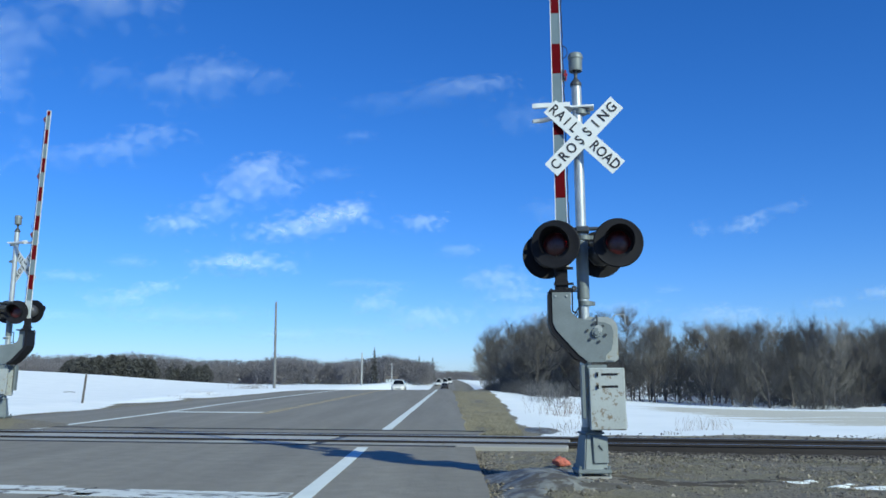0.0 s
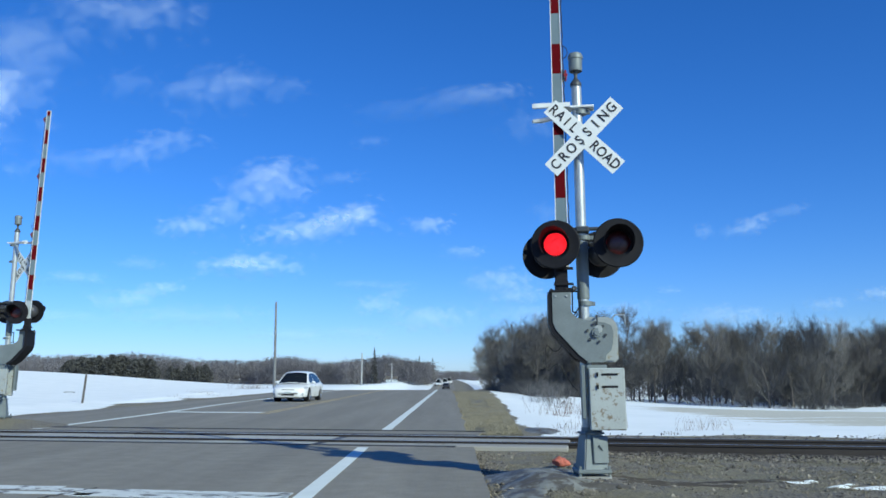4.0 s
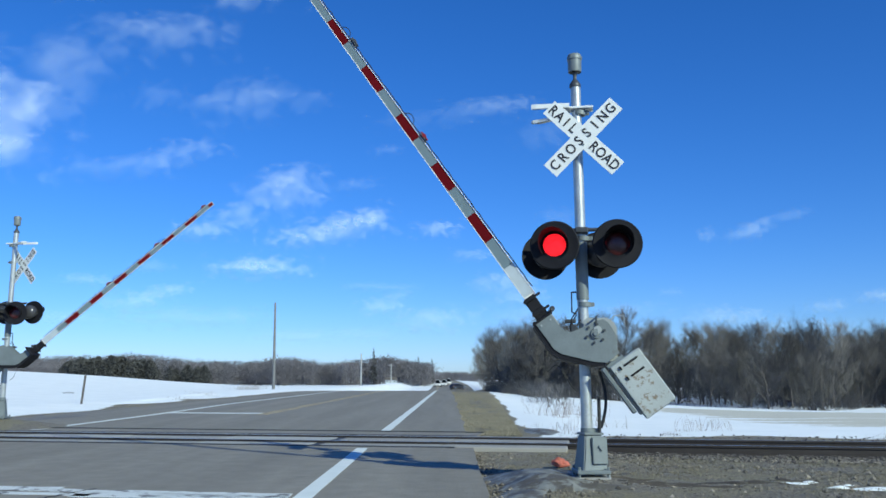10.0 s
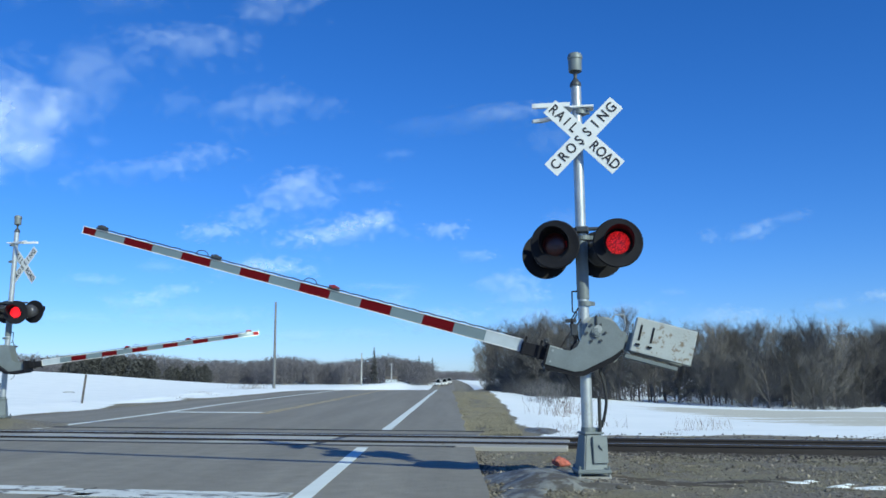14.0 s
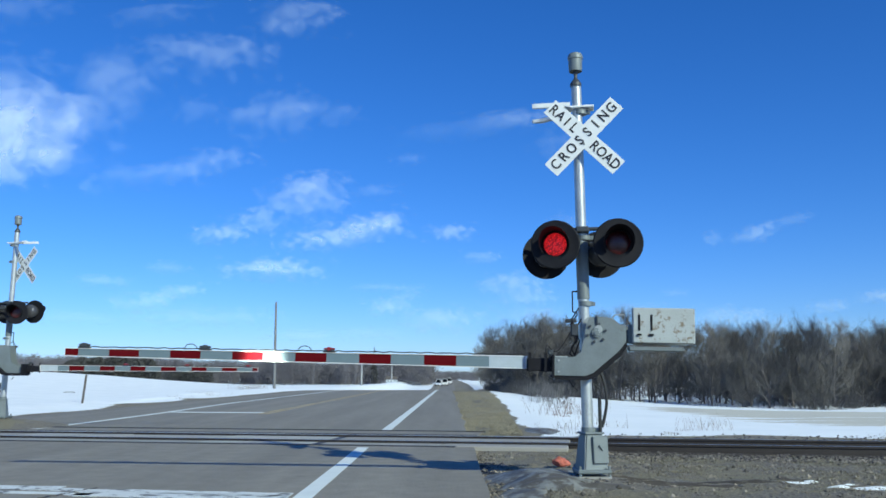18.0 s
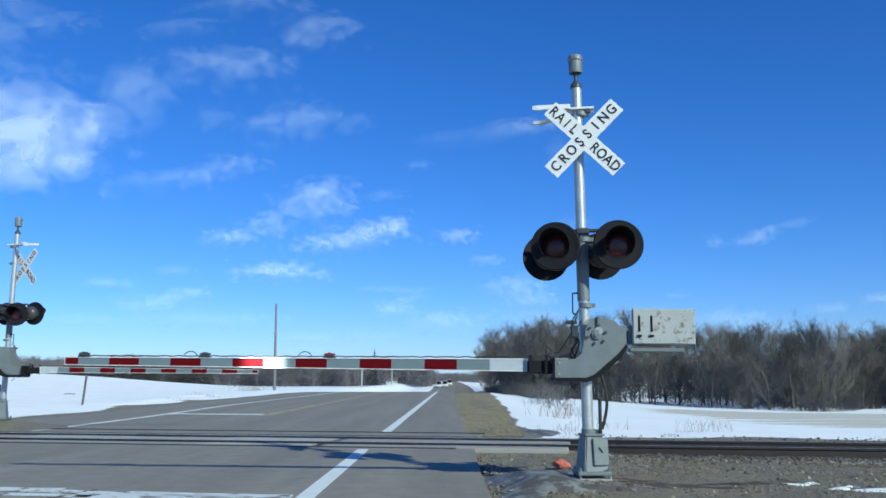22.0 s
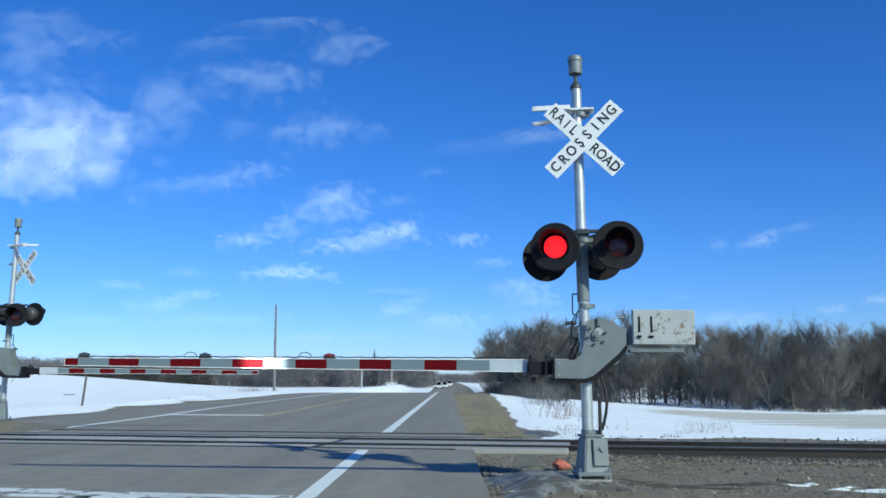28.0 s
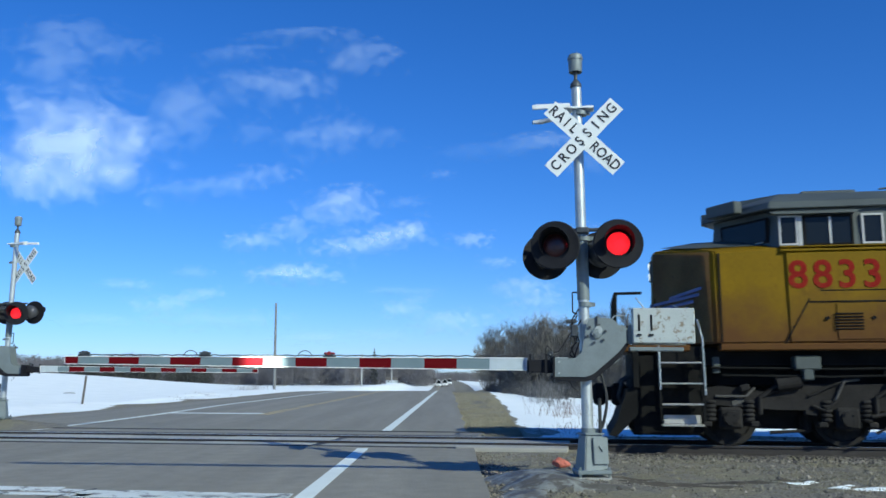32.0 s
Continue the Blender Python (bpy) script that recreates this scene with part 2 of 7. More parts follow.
def lower_brown(m, low, high, colour):
    """Adds a ragged brown film to the colour, strongest towards the bottom and thinning out between two heights of the
    thing.
    """
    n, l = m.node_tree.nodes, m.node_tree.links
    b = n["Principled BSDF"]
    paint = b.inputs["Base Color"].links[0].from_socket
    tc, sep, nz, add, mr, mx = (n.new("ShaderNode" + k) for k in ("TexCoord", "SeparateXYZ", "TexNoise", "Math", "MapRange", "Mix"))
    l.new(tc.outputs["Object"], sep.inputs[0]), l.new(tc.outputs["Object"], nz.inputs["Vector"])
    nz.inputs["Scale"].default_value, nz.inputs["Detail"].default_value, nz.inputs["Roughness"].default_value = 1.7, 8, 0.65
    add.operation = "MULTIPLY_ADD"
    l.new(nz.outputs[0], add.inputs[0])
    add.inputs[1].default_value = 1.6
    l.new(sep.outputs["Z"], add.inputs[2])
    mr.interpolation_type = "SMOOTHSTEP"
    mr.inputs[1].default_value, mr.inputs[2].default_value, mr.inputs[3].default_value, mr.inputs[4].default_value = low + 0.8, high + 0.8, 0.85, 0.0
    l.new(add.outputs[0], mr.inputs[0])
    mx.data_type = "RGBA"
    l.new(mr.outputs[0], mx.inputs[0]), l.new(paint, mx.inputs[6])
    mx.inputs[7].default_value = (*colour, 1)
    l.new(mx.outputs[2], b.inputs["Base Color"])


lower_brown(M_LOCOY, 1.7, 3.1, (0.078, 0.032, 0.015))
def wheel_wear(m, low, high):
    """Broad worn bands that run along the road, and scattered dark spots."""
    n, l = m.node_tree.nodes, m.node_tree.links
    b = n["Principled BSDF"]
    paint = b.inputs["Base Color"].links[0].from_socket
    geo, sc, nz, mr, vo, sp, mul, mx = (n.new("ShaderNode" + k) for k in ("NewGeometry", "VectorMath", "TexNoise", "MapRange", "TexVoronoi", "MapRange", "Math", "VectorMath"))
    sc.operation = "MULTIPLY"
    sc.inputs[1].default_value = (0.95, 0.045, 1)
    l.new(geo.outputs["Position"], sc.inputs[0]), l.new(sc.outputs[0], nz.inputs["Vector"])
    nz.inputs["Scale"].default_value, nz.inputs["Detail"].default_value, nz.inputs["Roughness"].default_value = 1.0, 6, 0.6
    mr.inputs[1].default_value, mr.inputs[2].default_value, mr.inputs[3].default_value, mr.inputs[4].default_value = 0.3, 0.7, low, high
    l.new(nz.outputs[0], mr.inputs[0])
    l.new(geo.outputs["Position"], vo.inputs["Vector"])
    vo.inputs["Scale"].default_value = 0.8
    sp.inputs[1].default_value, sp.inputs[2].default_value, sp.inputs[3].default_value, sp.inputs[4].default_value = 0.03, 0.1, 0.72, 1.0
    l.new(vo.outputs["Distance"], sp.inputs[0])
    mul.operation = "MULTIPLY"
    l.new(mr.outputs[0], mul.inputs[0]), l.new(sp.outputs[0], mul.inputs[1])
    mx.operation = "SCALE"
    l.new(paint, mx.inputs[0]), l.new(mul.outputs[0], mx.inputs["Scale"])
    l.new(mx.outputs[0], b.inputs["Base Color"])


wheel_wear(M_ASPHALT, 0.82, 1.16)
M_HEADLAMP = glow("lit_headlamp", (1.0, 0.95, 0.85), 1.2)
M_LOCORED = material("red_loco_lettering", (0.19, 0.017, 0.013), 0.6, 0, 0.25, 3, 0, 30, stain=(0.15, 0.04, 0.015), stain_amount=0.45, stain_scale=4, spec=0.0)
M_LOCOBLUE = material("blue_emblem_paint", (0.09, 0.115, 0.26), 0.5, 0, 0.15, 3, 0, 30)
M_TRUCK = material("grimy_truck_iron", (0.024, 0.0225, 0.022), 0.9, 0, 0.35, 2.5, 0.3, 25, stain=(0.05, 0.043, 0.037), stain_amount=0.36, spec=0.12)
M_UNDER = material("black_underframe_grime", (0.011, 0.011, 0.011), 0.9, 0, 0.4, 2.5, 0.3, 25, spec=0.1)
M_STEELDARK = material("dusty_grey_iron", (0.085, 0.082, 0.078), 0.85, 0, 0.35, 3, 0.3, 25, spec=0.15)
M_STEEL = material("worn_step_steel", (0.4, 0.39, 0.37), 0.5, 0.4, 0.2, 4, 0.1, 40)
M_REDTRASH = material("crumpled_red_plastic", (0.4, 0.115, 0.075), 0.6, 0, 0.3, 12, 0.4, 20)
M_WIRE = material("black_cable", (0.02, 0.02, 0.02), 0.6, 0, 0.1, 8, 0, 30)
M_STRAWTWIG = material("pale_dry_twigs", (0.2, 0.185, 0.165), 0.9, 0, 0.3, 0.8, 0, 12, coords="World")
# base colour paler and bluer than near twigs: distance haze put into it
M_FAR = material("haze_tinted_branches", (0.158, 0.152, 0.163), 0.95, 0, 0.35, 0.05, 0, 2, coords="World")

# ---- ground ----
TA = math.atan(0.165)                      # the track's turn against the road's square
TU = Vector((-math.cos(TA), math.sin(TA), 0))   # along the track, to the west
TN = Vector((math.sin(TA), math.cos(TA), 0))    # across the track, to the north
T0 = Vector((0, 17.97, 0))
RAILZ = 0.045


def smooth(a, b, x):
    t = min(max((x - a) / (b - a), 0), 1)
    return t * t * (3 - 2 * t)


def across(x, y):
    """Metres north of the track's centre line."""
    return (x - T0.x) * TN.x + (y - T0.y) * TN.y


def road_z(y):
    return -1.9 * smooth(84, 175, y) + 0.9 * smooth(200, 300, y) + 0.3 * smooth(240, 420, y)


def road_x(y):
    """How far the road has bent to the east."""
    return 4.0 * smooth(92, 235, y)


def narrowing(y):
    """How far the road has narrowed beyond the crest."""
    return smooth(88, 185, y)


def field_z(y):
    return -0.42 * smooth(85, 150, y) + 0.4 * smooth(230, 420, y)


def ground_z(x, y):
    v = across(x, y)
    xs = x - road_x(y)
    n = noise.noise(Vector((x * 0.11, y * 0.11, 0))) * 0.18 + noise.noise(Vector((x * 0.5, y * 0.5, 3))) * 0.05
    out_l, out_r = smooth(-14.2, -20, xs), smooth(0.9, 5, xs)
    z = road_z(y) * (1 - max(out_l, out_r)) + field_z(y) * max(out_l, out_r) - 0.07
    # the snowy field that climbs to the west
    hill = 2.75 * smooth(-24, -72, x) * smooth(30, 125, y)
    hill *= 1 - smooth(130, 205, y)
    hill -= 0.7 * smooth(130, 260, y) * smooth(-14, -28, x)
    z += out_l * (hill + n + 0.12 * smooth(24, 30, y)) + out_l * 0.2 * math.exp(-((x + 17) / 2.5) ** 2)
    # the verge and field that fall away to the east
    fall = -0.3 * smooth(21, 28, y) * smooth(2.0, 7, x) - 1.05 * smooth(30, 80, y) * smooth(4, 26, x)
    z += out_r * (fall + 0.6 * n)
    # the shoulder under the near signal, and the bed of the track
    z += 0.13 * math.exp(-(((x - 1.9) / 1.1) ** 2 + ((y - 11.0) / 1.3) ** 2)) + 0.09 * math.exp(-(((x - 2.2) / 0.9) ** 2 + ((y - 13.0) / 0.9) ** 2))
    z += 0.3 * math.exp(-(((x + 11.9) / 1.3) ** 2 + ((y - 23.0) / 1.5) ** 2))
    # rough clods in the bare dirt near the signal
    rough = smooth(0.7, 1.4, x) * (1 - smooth(9, 12, x)) * smooth(7, 8.5, y) * smooth(-1.6, -2.6, v)
    if rough > 0:
        z += rough * (0.05 * noise.noise(Vector((x * 1.7, y * 1.7, 8))) + 0.03 * noise.noise(Vector((x * 4.5, y * 4.5, 2))))
    z += 0.11 * math.exp(-(((x - 1.15) / 0.45) ** 2 + ((y - 10.6) / 0.9) ** 2))
    if x > 3.0 or x < -13:
        bed = 1 - smooth(1.5, 3.4, abs(v))
        z = z * (1 - bed) + bed * (-0.125 + 0.03 * noise.noise(Vector((x * 1.3, y * 1.3, 6))))
    return z


def grid_axis(stops):
    """Coordinates from (from, to, step) stretches."""
    out = []
    for a, b, s in stops:
        k = max(1, round((b - a) / s))
        out += [a + (b - a) * i / k for i in range(k)]
    return out + [stops[-1][1]]


GX = grid_axis([(-3500, -600, 500), (-600, -150, 50), (-150, -40, 6), (-40, -16, 1.2), (-16, 0, 0.8), (0, 10, 0.22), (10, 40, 1.0), (40, 130, 5), (130, 600, 50), (600, 3500, 500)])
GY = grid_axis([(-700, -60, 80), (-60, 4, 4), (4, 30, 0.24), (30, 70, 1.2), (70, 200, 5), (200, 600, 30), (600, 4500, 400)])
gverts, gfaces, a_dirt, a_grass, a_stubble = [], [], [], [], []
for y in GY:
    for x in GX:
        gverts.append((x, y, ground_z(x, y)))
        v = across(x, y)
        wob = noise.noise(Vector((x * 0.35, y * 0.2, 9))) * 0.8
        xs = x - road_x(y)
        dirt = (1 - smooth(0.8, 1.8, xs + 0.5 * wob - 1.5 * narrowing(y))) * smooth(-16.2, -15.0, xs + wob - 7.2 * narrowing(y))          # the road's margins
        dirt = max(dirt, (1 - smooth(1.9, 2.9, abs(v) + 0.7 * wob)), (1 - smooth(2.9, 3.7, v + 0.9 * wob)) * smooth(0, 1, v) * smooth(2, 4, x))                          # the track's bed; a north strip added to darken what shows under the train
        south = smooth(0.6, -0.6, v) * smooth(-2, 0.4, x) * (1 - smooth(16, 24, x))
        dirt = max(dirt, south)
        dirt = max(dirt, math.exp(-(((x + 12.2) / 2.2) ** 2 + ((y - 22.6) / 1.6) ** 2)) * 1.3)
        dirt = max(dirt, 0.24 * smooth(76, 84, y) * (1 - smooth(150, 190, y)) * smooth(6, 14, x) * (1 - smooth(150, 190, x)))
        edge = 1.55 + 0.036 * (y - 20) + 0.7 * wob
        grass = smooth(0.1, 0.5, xs) * (1 - smooth(edge, edge + 0.9, xs)) * smooth(1.9, 2.4, v) * (1 - smooth(120, 200, y))
        straw = 0.66 + 0.75 * noise.noise(Vector((x * 0.03, y * 0.7, 5))) + 0.2 * smooth(34, 50, y)
        a_stubble.append(max(0, straw) * smooth(26, 33, y) * (1 - smooth(56, 62, y)) * smooth(6, 17, x) * (1 - smooth(90, 140, x)))
        a_dirt.append(min(dirt, 1)), a_grass.append(min(grass, 1))
nx = len(GX)
for j in range(len(GY) - 1):
    for i in range(nx - 1):
        gfaces.append((j * nx + i, j * nx + i + 1, (j + 1) * nx + i + 1, (j + 1) * nx + i))


def ground_material():
    m = bpy.data.materials.new("snow_dirt_and_dead_grass")
    m.use_nodes = True
    n, l = m.node_tree.nodes, m.node_tree.links
    b = n["Principled BSDF"]
    geo = n.new("ShaderNodeNewGeometry")

    def nz(scale, detail=6, rough=0.6):
        k = n.new("ShaderNodeTexNoise")
        k.inputs["Scale"].default_value, k.inputs["Detail"].default_value, k.inputs["Roughness"].default_value = scale, detail, rough
        l.new(geo.outputs["Position"], k.inputs["Vector"])
        return k.outputs[0]

    def shade(fac, lo, hi):
        k = n.new("ShaderNodeMix")
        k.data_type = "RGBA"
        k.inputs[6].default_value, k.inputs[7].default_value = (*lo, 1), (*hi, 1)
        mr = n.new("ShaderNodeMapRange")
        mr.inputs[1].default_value, mr.inputs[2].default_value = 0.32, 0.68
        l.new(fac, mr.inputs[0]), l.new(mr.outputs[0], k.inputs[0])
        return k.outputs[2]

    def mask(attr, scale, spread=0.75):
        a = n.new("ShaderNodeAttribute")
        a.attribute_name = attr
        s = n.new("ShaderNodeMath")
        s.operation = "MULTIPLY_ADD"
        l.new(nz(scale, 8, 0.7), s.inputs[0])
        s.inputs[1].default_value = spread
        l.new(a.outputs["Fac"], s.inputs[2])
        mr = n.new("ShaderNodeMapRange")
        mr.inputs[1].default_value, mr.inputs[2].default_value = 0.8, 0.92
        l.new(s.outputs[0], mr.inputs[0])
        return mr.outputs[0]

    def over(fac, low, top):
        k = n.new("ShaderNodeMix")
        k.data_type = "RGBA"
        l.new(fac, k.inputs[0]), l.new(low, k.inputs[6]), l.new(top, k.inputs[7])
        return k.outputs[2]

    snow = shade(nz(0.5), (0.80, 0.84, 0.84), (0.88, 0.91, 0.905))
    dirt = over(mask("dirt", 14, 0.3), shade(nz(3.5), (0.105, 0.094, 0.068), (0.31, 0.278, 0.21)), shade(nz(22, 8, 0.75), (0.07, 0.064, 0.052), (0.36, 0.33, 0.275)))
    grass = shade(nz(9, 8, 0.75), (0.11, 0.098, 0.068), (0.29, 0.262, 0.19))
    turf = shade(nz(30, 8, 0.8), (0.115, 0.104, 0.07), (0.37, 0.335, 0.235))
    patch = n.new("ShaderNodeMapRange")
    patch.inputs[1].default_value, patch.inputs[2].default_value = 0.47, 0.56
    l.new(nz(0.9, 6, 0.65), patch.inputs[0])
    dirt = over(patch.outputs[0], dirt, turf)
    dm, gm = mask("dirt", 1.6), mask("grass", 2.5)
    mown = n.new("ShaderNodeMath")
    mown.operation = "MULTIPLY"
    l.new(mask("stubble", 4.0), mown.inputs[0])
    mown.inputs[1].default_value = 0.72
    stubble = shade(nz(14, 8, 0.8), (0.33, 0.3, 0.2), (0.6, 0.56, 0.42))
    col = over(gm, over(dm, over(mown.outputs[0], snow, stubble), dirt), grass)
    l.new(col, b.inputs["Base Color"])
    b.inputs["Roughness"].default_value = 0.85
    b.inputs["Specular IOR Level"].default_value = 0.25
    bp = n.new("ShaderNodeBump")
    bp.inputs["Distance"].default_value = 0.08
    bare = n.new("ShaderNodeMath")
    bare.operation, bare.use_clamp = "MULTIPLY_ADD", True
    l.new(dm, bare.inputs[0])
    bare.inputs[1].default_value, bare.inputs[2].default_value = 0.65, 0.22
    l.new(bare.outputs[0], bp.inputs["Strength"])
    l.new(nz(11, 8, 0.75), bp.inputs["Height"]), l.new(bp.outputs[0], b.inputs["Normal"])
    return m


M_GROUND = ground_material()
gme = raw("ground", gverts, gfaces, M_GROUND, True)
for key, values in (("dirt", a_dirt), ("grass", a_grass), ("stubble", a_stubble)):
    gme.attributes.new(key, "FLOAT", "POINT").data.foreach_set("value", values)
tagged(new("ground", gme), "old snow over flat winter fields with bare dirt and dead grass", "ground", kind="structure")


# ---- road ----
def strip(name, x0, x1, y0, y1, z, mat, thick=0.06, step=4.0, ragged=0.0, taper=0.0, drift=0.0, flare=0.0):
    """A band along the road, with thickness; ragged: how uneven its sides are."""
    n = max(1, math.ceil((y1 - y0) / step))
    vs, fs = [], []
    for i in range(n + 1):
        y = y0 + (y1 - y0) * i / n
        bend = flare * (1 - smooth(28, 46, y))
        a = road_x(y) + bend + x0 + taper * narrowing(y) + drift * (y - 21) + ragged * noise.noise(Vector((x0, y * 1.7, 1)))
        b = road_x(y) + bend + x1 - 0.45 * taper * narrowing(y) + drift * (y - 21) + ragged * noise.noise(Vector((x1, y * 1.7, 5)))
        h = road_z(y) + z
        vs += [(a, y, h), (b, y, h), (a, y, h - thick), (b, y, h - thick)]
    for i in range(n):
        k = 4 * i
        fs += [(k, k + 1, k + 5, k + 4), (k, k + 4, k + 6, k + 2), (k + 1, k + 3, k + 7, k + 5)]
    fs += [(0, 2, 3, 1), (4 * n, 4 * n + 1, 4 * n + 3, 4 * n + 2)]
    return raw(name, vs, fs, mat)


road = tagged(new("road", strip("road", -14.2, 0.46, -400, 1500, 0.0, M_ASPHALT, 0.09, 2.0, 0.14, 5.6)), "grey worn two-lane asphalt road with paved shoulders", "road", kind="structure")


def marking(name, x0, x1, y0, y1, mat, label, ragged=0.0, step=3.0, drift=0.0, flare=0.0):
    ob = new(name, strip(name, x0, x1, y0, y1, 0.006, mat, 0.005, step, ragged, 0.0, drift, flare))
    ob.parent = road
    ob["label"] = label
    return ob


marking("edge_line", -1.70, -1.48, -40, 16.2, M_LINE, "solid white edge line", 0.02)
marking("edge_line", -1.665, -1.42, 21.3, 165, M_LINE, "solid white edge line", 0.02, 3.0, 0.0052)
marking("edge_line", -11.25, -11.05, 21.9, 130, M_LINE, "solid white edge line", 0.02, 1.5, 0.0, 0.62)
marking("centre_line", -6.90, -6.76, 31, 420, M_YELLOW, "faded yellow centre line", 0.03)
marking("centre_line", -6.62, -6.50, 31, 420, M_YELLOW, "faded yellow centre line", 0.03)
# stop bars: several worn strokes each
for y0, y1, x0, x1, m in [(9.72, 9.86, -6.6, -4.0, M_LINEOLD), (9.66, 9.98, -4.2, -1.75, M_LINEOLD), (10.02, 10.36, -6.6, -4.6, M_LINEOLD), (10.0, 10.2, -4.6, -1.75, M_LINEOLD),
                          (31.3, 31.9, -10.7, -6.9, M_LINE)]:
    k = 22
    vs, fs = [], []
    skew = -0.15
    for i in range(k + 1):
        x = x0 + (x1 - x0) * i / k
        dy = skew * (x + 4) + 0.0
        w = 0.05 * noise.noise(Vector((x * 2.3, y0, 0)))
        vs += [(x, y0 + dy + w - 0.05, 0.007), (x, y1 + dy + w + 0.05 * noise.noise(Vector((x * 3, y1, 4))), 0.007)]
    fs = [(2 * i, 2 * i + 2, 2 * i + 3, 2 * i + 1) for i in range(k)]
    bm = bmesh.new()
    bm.from_mesh(raw("stop_line", vs, fs, m))
    bmesh.ops.solidify(bm, geom=bm.faces[:], thickness=0.004)
    part("stop_line", bm, m, road, "flaking white stop line")


def crack(pts, w):
    """A sealed crack: a thin dark band that wanders between points."""
    vs, fs = [], []
    n = 26
    for i in range(n + 1):
        t = i / n * (len(pts) - 1)
        k = min(int(t), len(pts) - 2)
        f = t - k
        x = pts[k][0] * (1 - f) + pts[k + 1][0] * f + 0.05 * noise.noise(Vector((i * 0.7, pts[0][1], 0)))
        y = pts[k][1] * (1 - f) + pts[k + 1][1] * f + 0.08 * noise.noise(Vector((i * 0.6, pts[0][0], 7)))
        ww = w * (0.7 + 0.5 * R.random())
        vs += [(x - ww, y - ww, 0.009), (x + ww, y + ww, 0.009), (x - ww, y - ww, 0.002), (x + ww, y + ww, 0.002)]
    for i in range(n):
        k = 4 * i
        fs += [(k, k + 4, k + 5, k + 1), (k, k + 2, k + 6, k + 4), (k + 1, k + 5, k + 7, k + 3)]
    ob = new("sealed_crack", raw("sealed_crack", vs, fs, M_TAR))
    ob.parent = road


crack([(-4.45, 9.4), (-4.2, 10.3)], 0.012)


# ---- track and crossing ----
def on_track(s, v, z=0.0):
    """s metres west along the track, v metres north of its centre."""
    return T0 + TU * s + TN * v + Vector((0, 0, z))


TRACK = Matrix(((-TU.x, TN.x, 0, T0.x), (-TU.y, TN.y, 0, T0.y), (0, 0, 1, 0), (0, 0, 0, 1)))   # x east, y north
track = empty("railway_track", TRACK, "single railway track with rusty rails on timber ties", "track", kind="structure")
RAIL = [(-0.075, 0), (0.075, 0), (0.07, 0.014), (0.012, 0.03), (0.01, 0.135), (0.037, 0.145), (0.037, 0.175), (0.028, 0.182), (-0.028, 0.182), (-0.037, 0.175), (-0.037, 0.145), (-0.01, 0.135), (-0.012, 0.03), (-0.07, 0.014)]
for side in (-0.755, 0.755):
    bm = bmesh.new()
    prism(bm, [(a + side, b + RAILZ - 0.182) for a, b in RAIL], "x", -400, 600)
    rail = part("rail", bm, M_RAIL, track)
    bm = bmesh.new()
    box(bm, (100, side, RAILZ + 0.001), (1000, 0.05, 0.004))
    part("rail_head", bm, M_RAILTOP, rail, "worn bright running surface")
# concrete crossing panels between and beside the rails
pbm = {}
for kind, w in (("gauge", 1.27), ("field", 0.62)):
    bm = bmesh.new()
    box(bm, (0, 0, 0), (2.41, w, 0.2), bevel=0.018)
    me = bpy.data.meshes.new("panel")
    bm.to_mesh(me)
    bm.free()
    pbm[kind + "_new"] = me.copy()
    pbm[kind + "_new"].materials.append(M_PANELNEW)
    me.materials.append(M_PANEL)
    pbm[kind] = me
crossing = empty("level_crossing", TRACK, "road crossing of grey concrete panels set between the rails", "crossing", kind="structure")
for i in range(8):
    x = -15.93 + 2.44 * i + (0.145 if i > 5 else 0)
    for kind, v in (("field", -1.19), ("gauge", 0), ("field", 1.19)):
        p = new("panel", pbm[kind] if i < 6 else pbm[kind + "_new"])
        p.parent = crossing
        p.matrix_basis = pose(x, v, -0.092 + R.uniform(-0.004, 0.006), R.uniform(-0.2, 0.2), R.uniform(-0.1, 0.1), R.uniform(-0.1, 0.1)) 
for v, w in ((-1.19, 0.6), (0, 1.25), (1.19, 0.6)):
    bm = bmesh.new()
    box(bm, (-2.437, v, -0.095), (0.165, w, 0.2))
    part("joint_filler", bm, M_TAR, crossing, "wide dark tar joint between two panels")
# asphalt aprons that close the road up to the panels
for v0, v1, nm in ((-1.68, -1.53, "joint_strip"), (1.53, 1.64, "joint_strip"), (2.95, 3.05, "joint_strip")):
    bm = bmesh.new()
    box(bm, (-6.3, (v0 + v1) / 2, -0.032), (13.4, v1 - v0, 0.1))
    part(nm, bm, M_TAR, crossing, "dark tar joint beside the panels")
bm = bmesh.new()
prism(bm, [(-1.53, 0.006), (-1.53, -0.1), (-2.6, -0.1), (-2.6, -0.01), (-2.3, 0.005)], "x", -13.9, 0.25)
part("asphalt_apron", bm, M_ASPHALT, crossing)
bm = bmesh.new()
prism(bm, [(1.53, 0.006), (1.53, -0.1), (3.0, -0.1), (3.0, -0.01), (2.6, 0.005)], "x", -13.9, 0.4)
part("asphalt_apron", bm, M_ASPHALT, crossing)
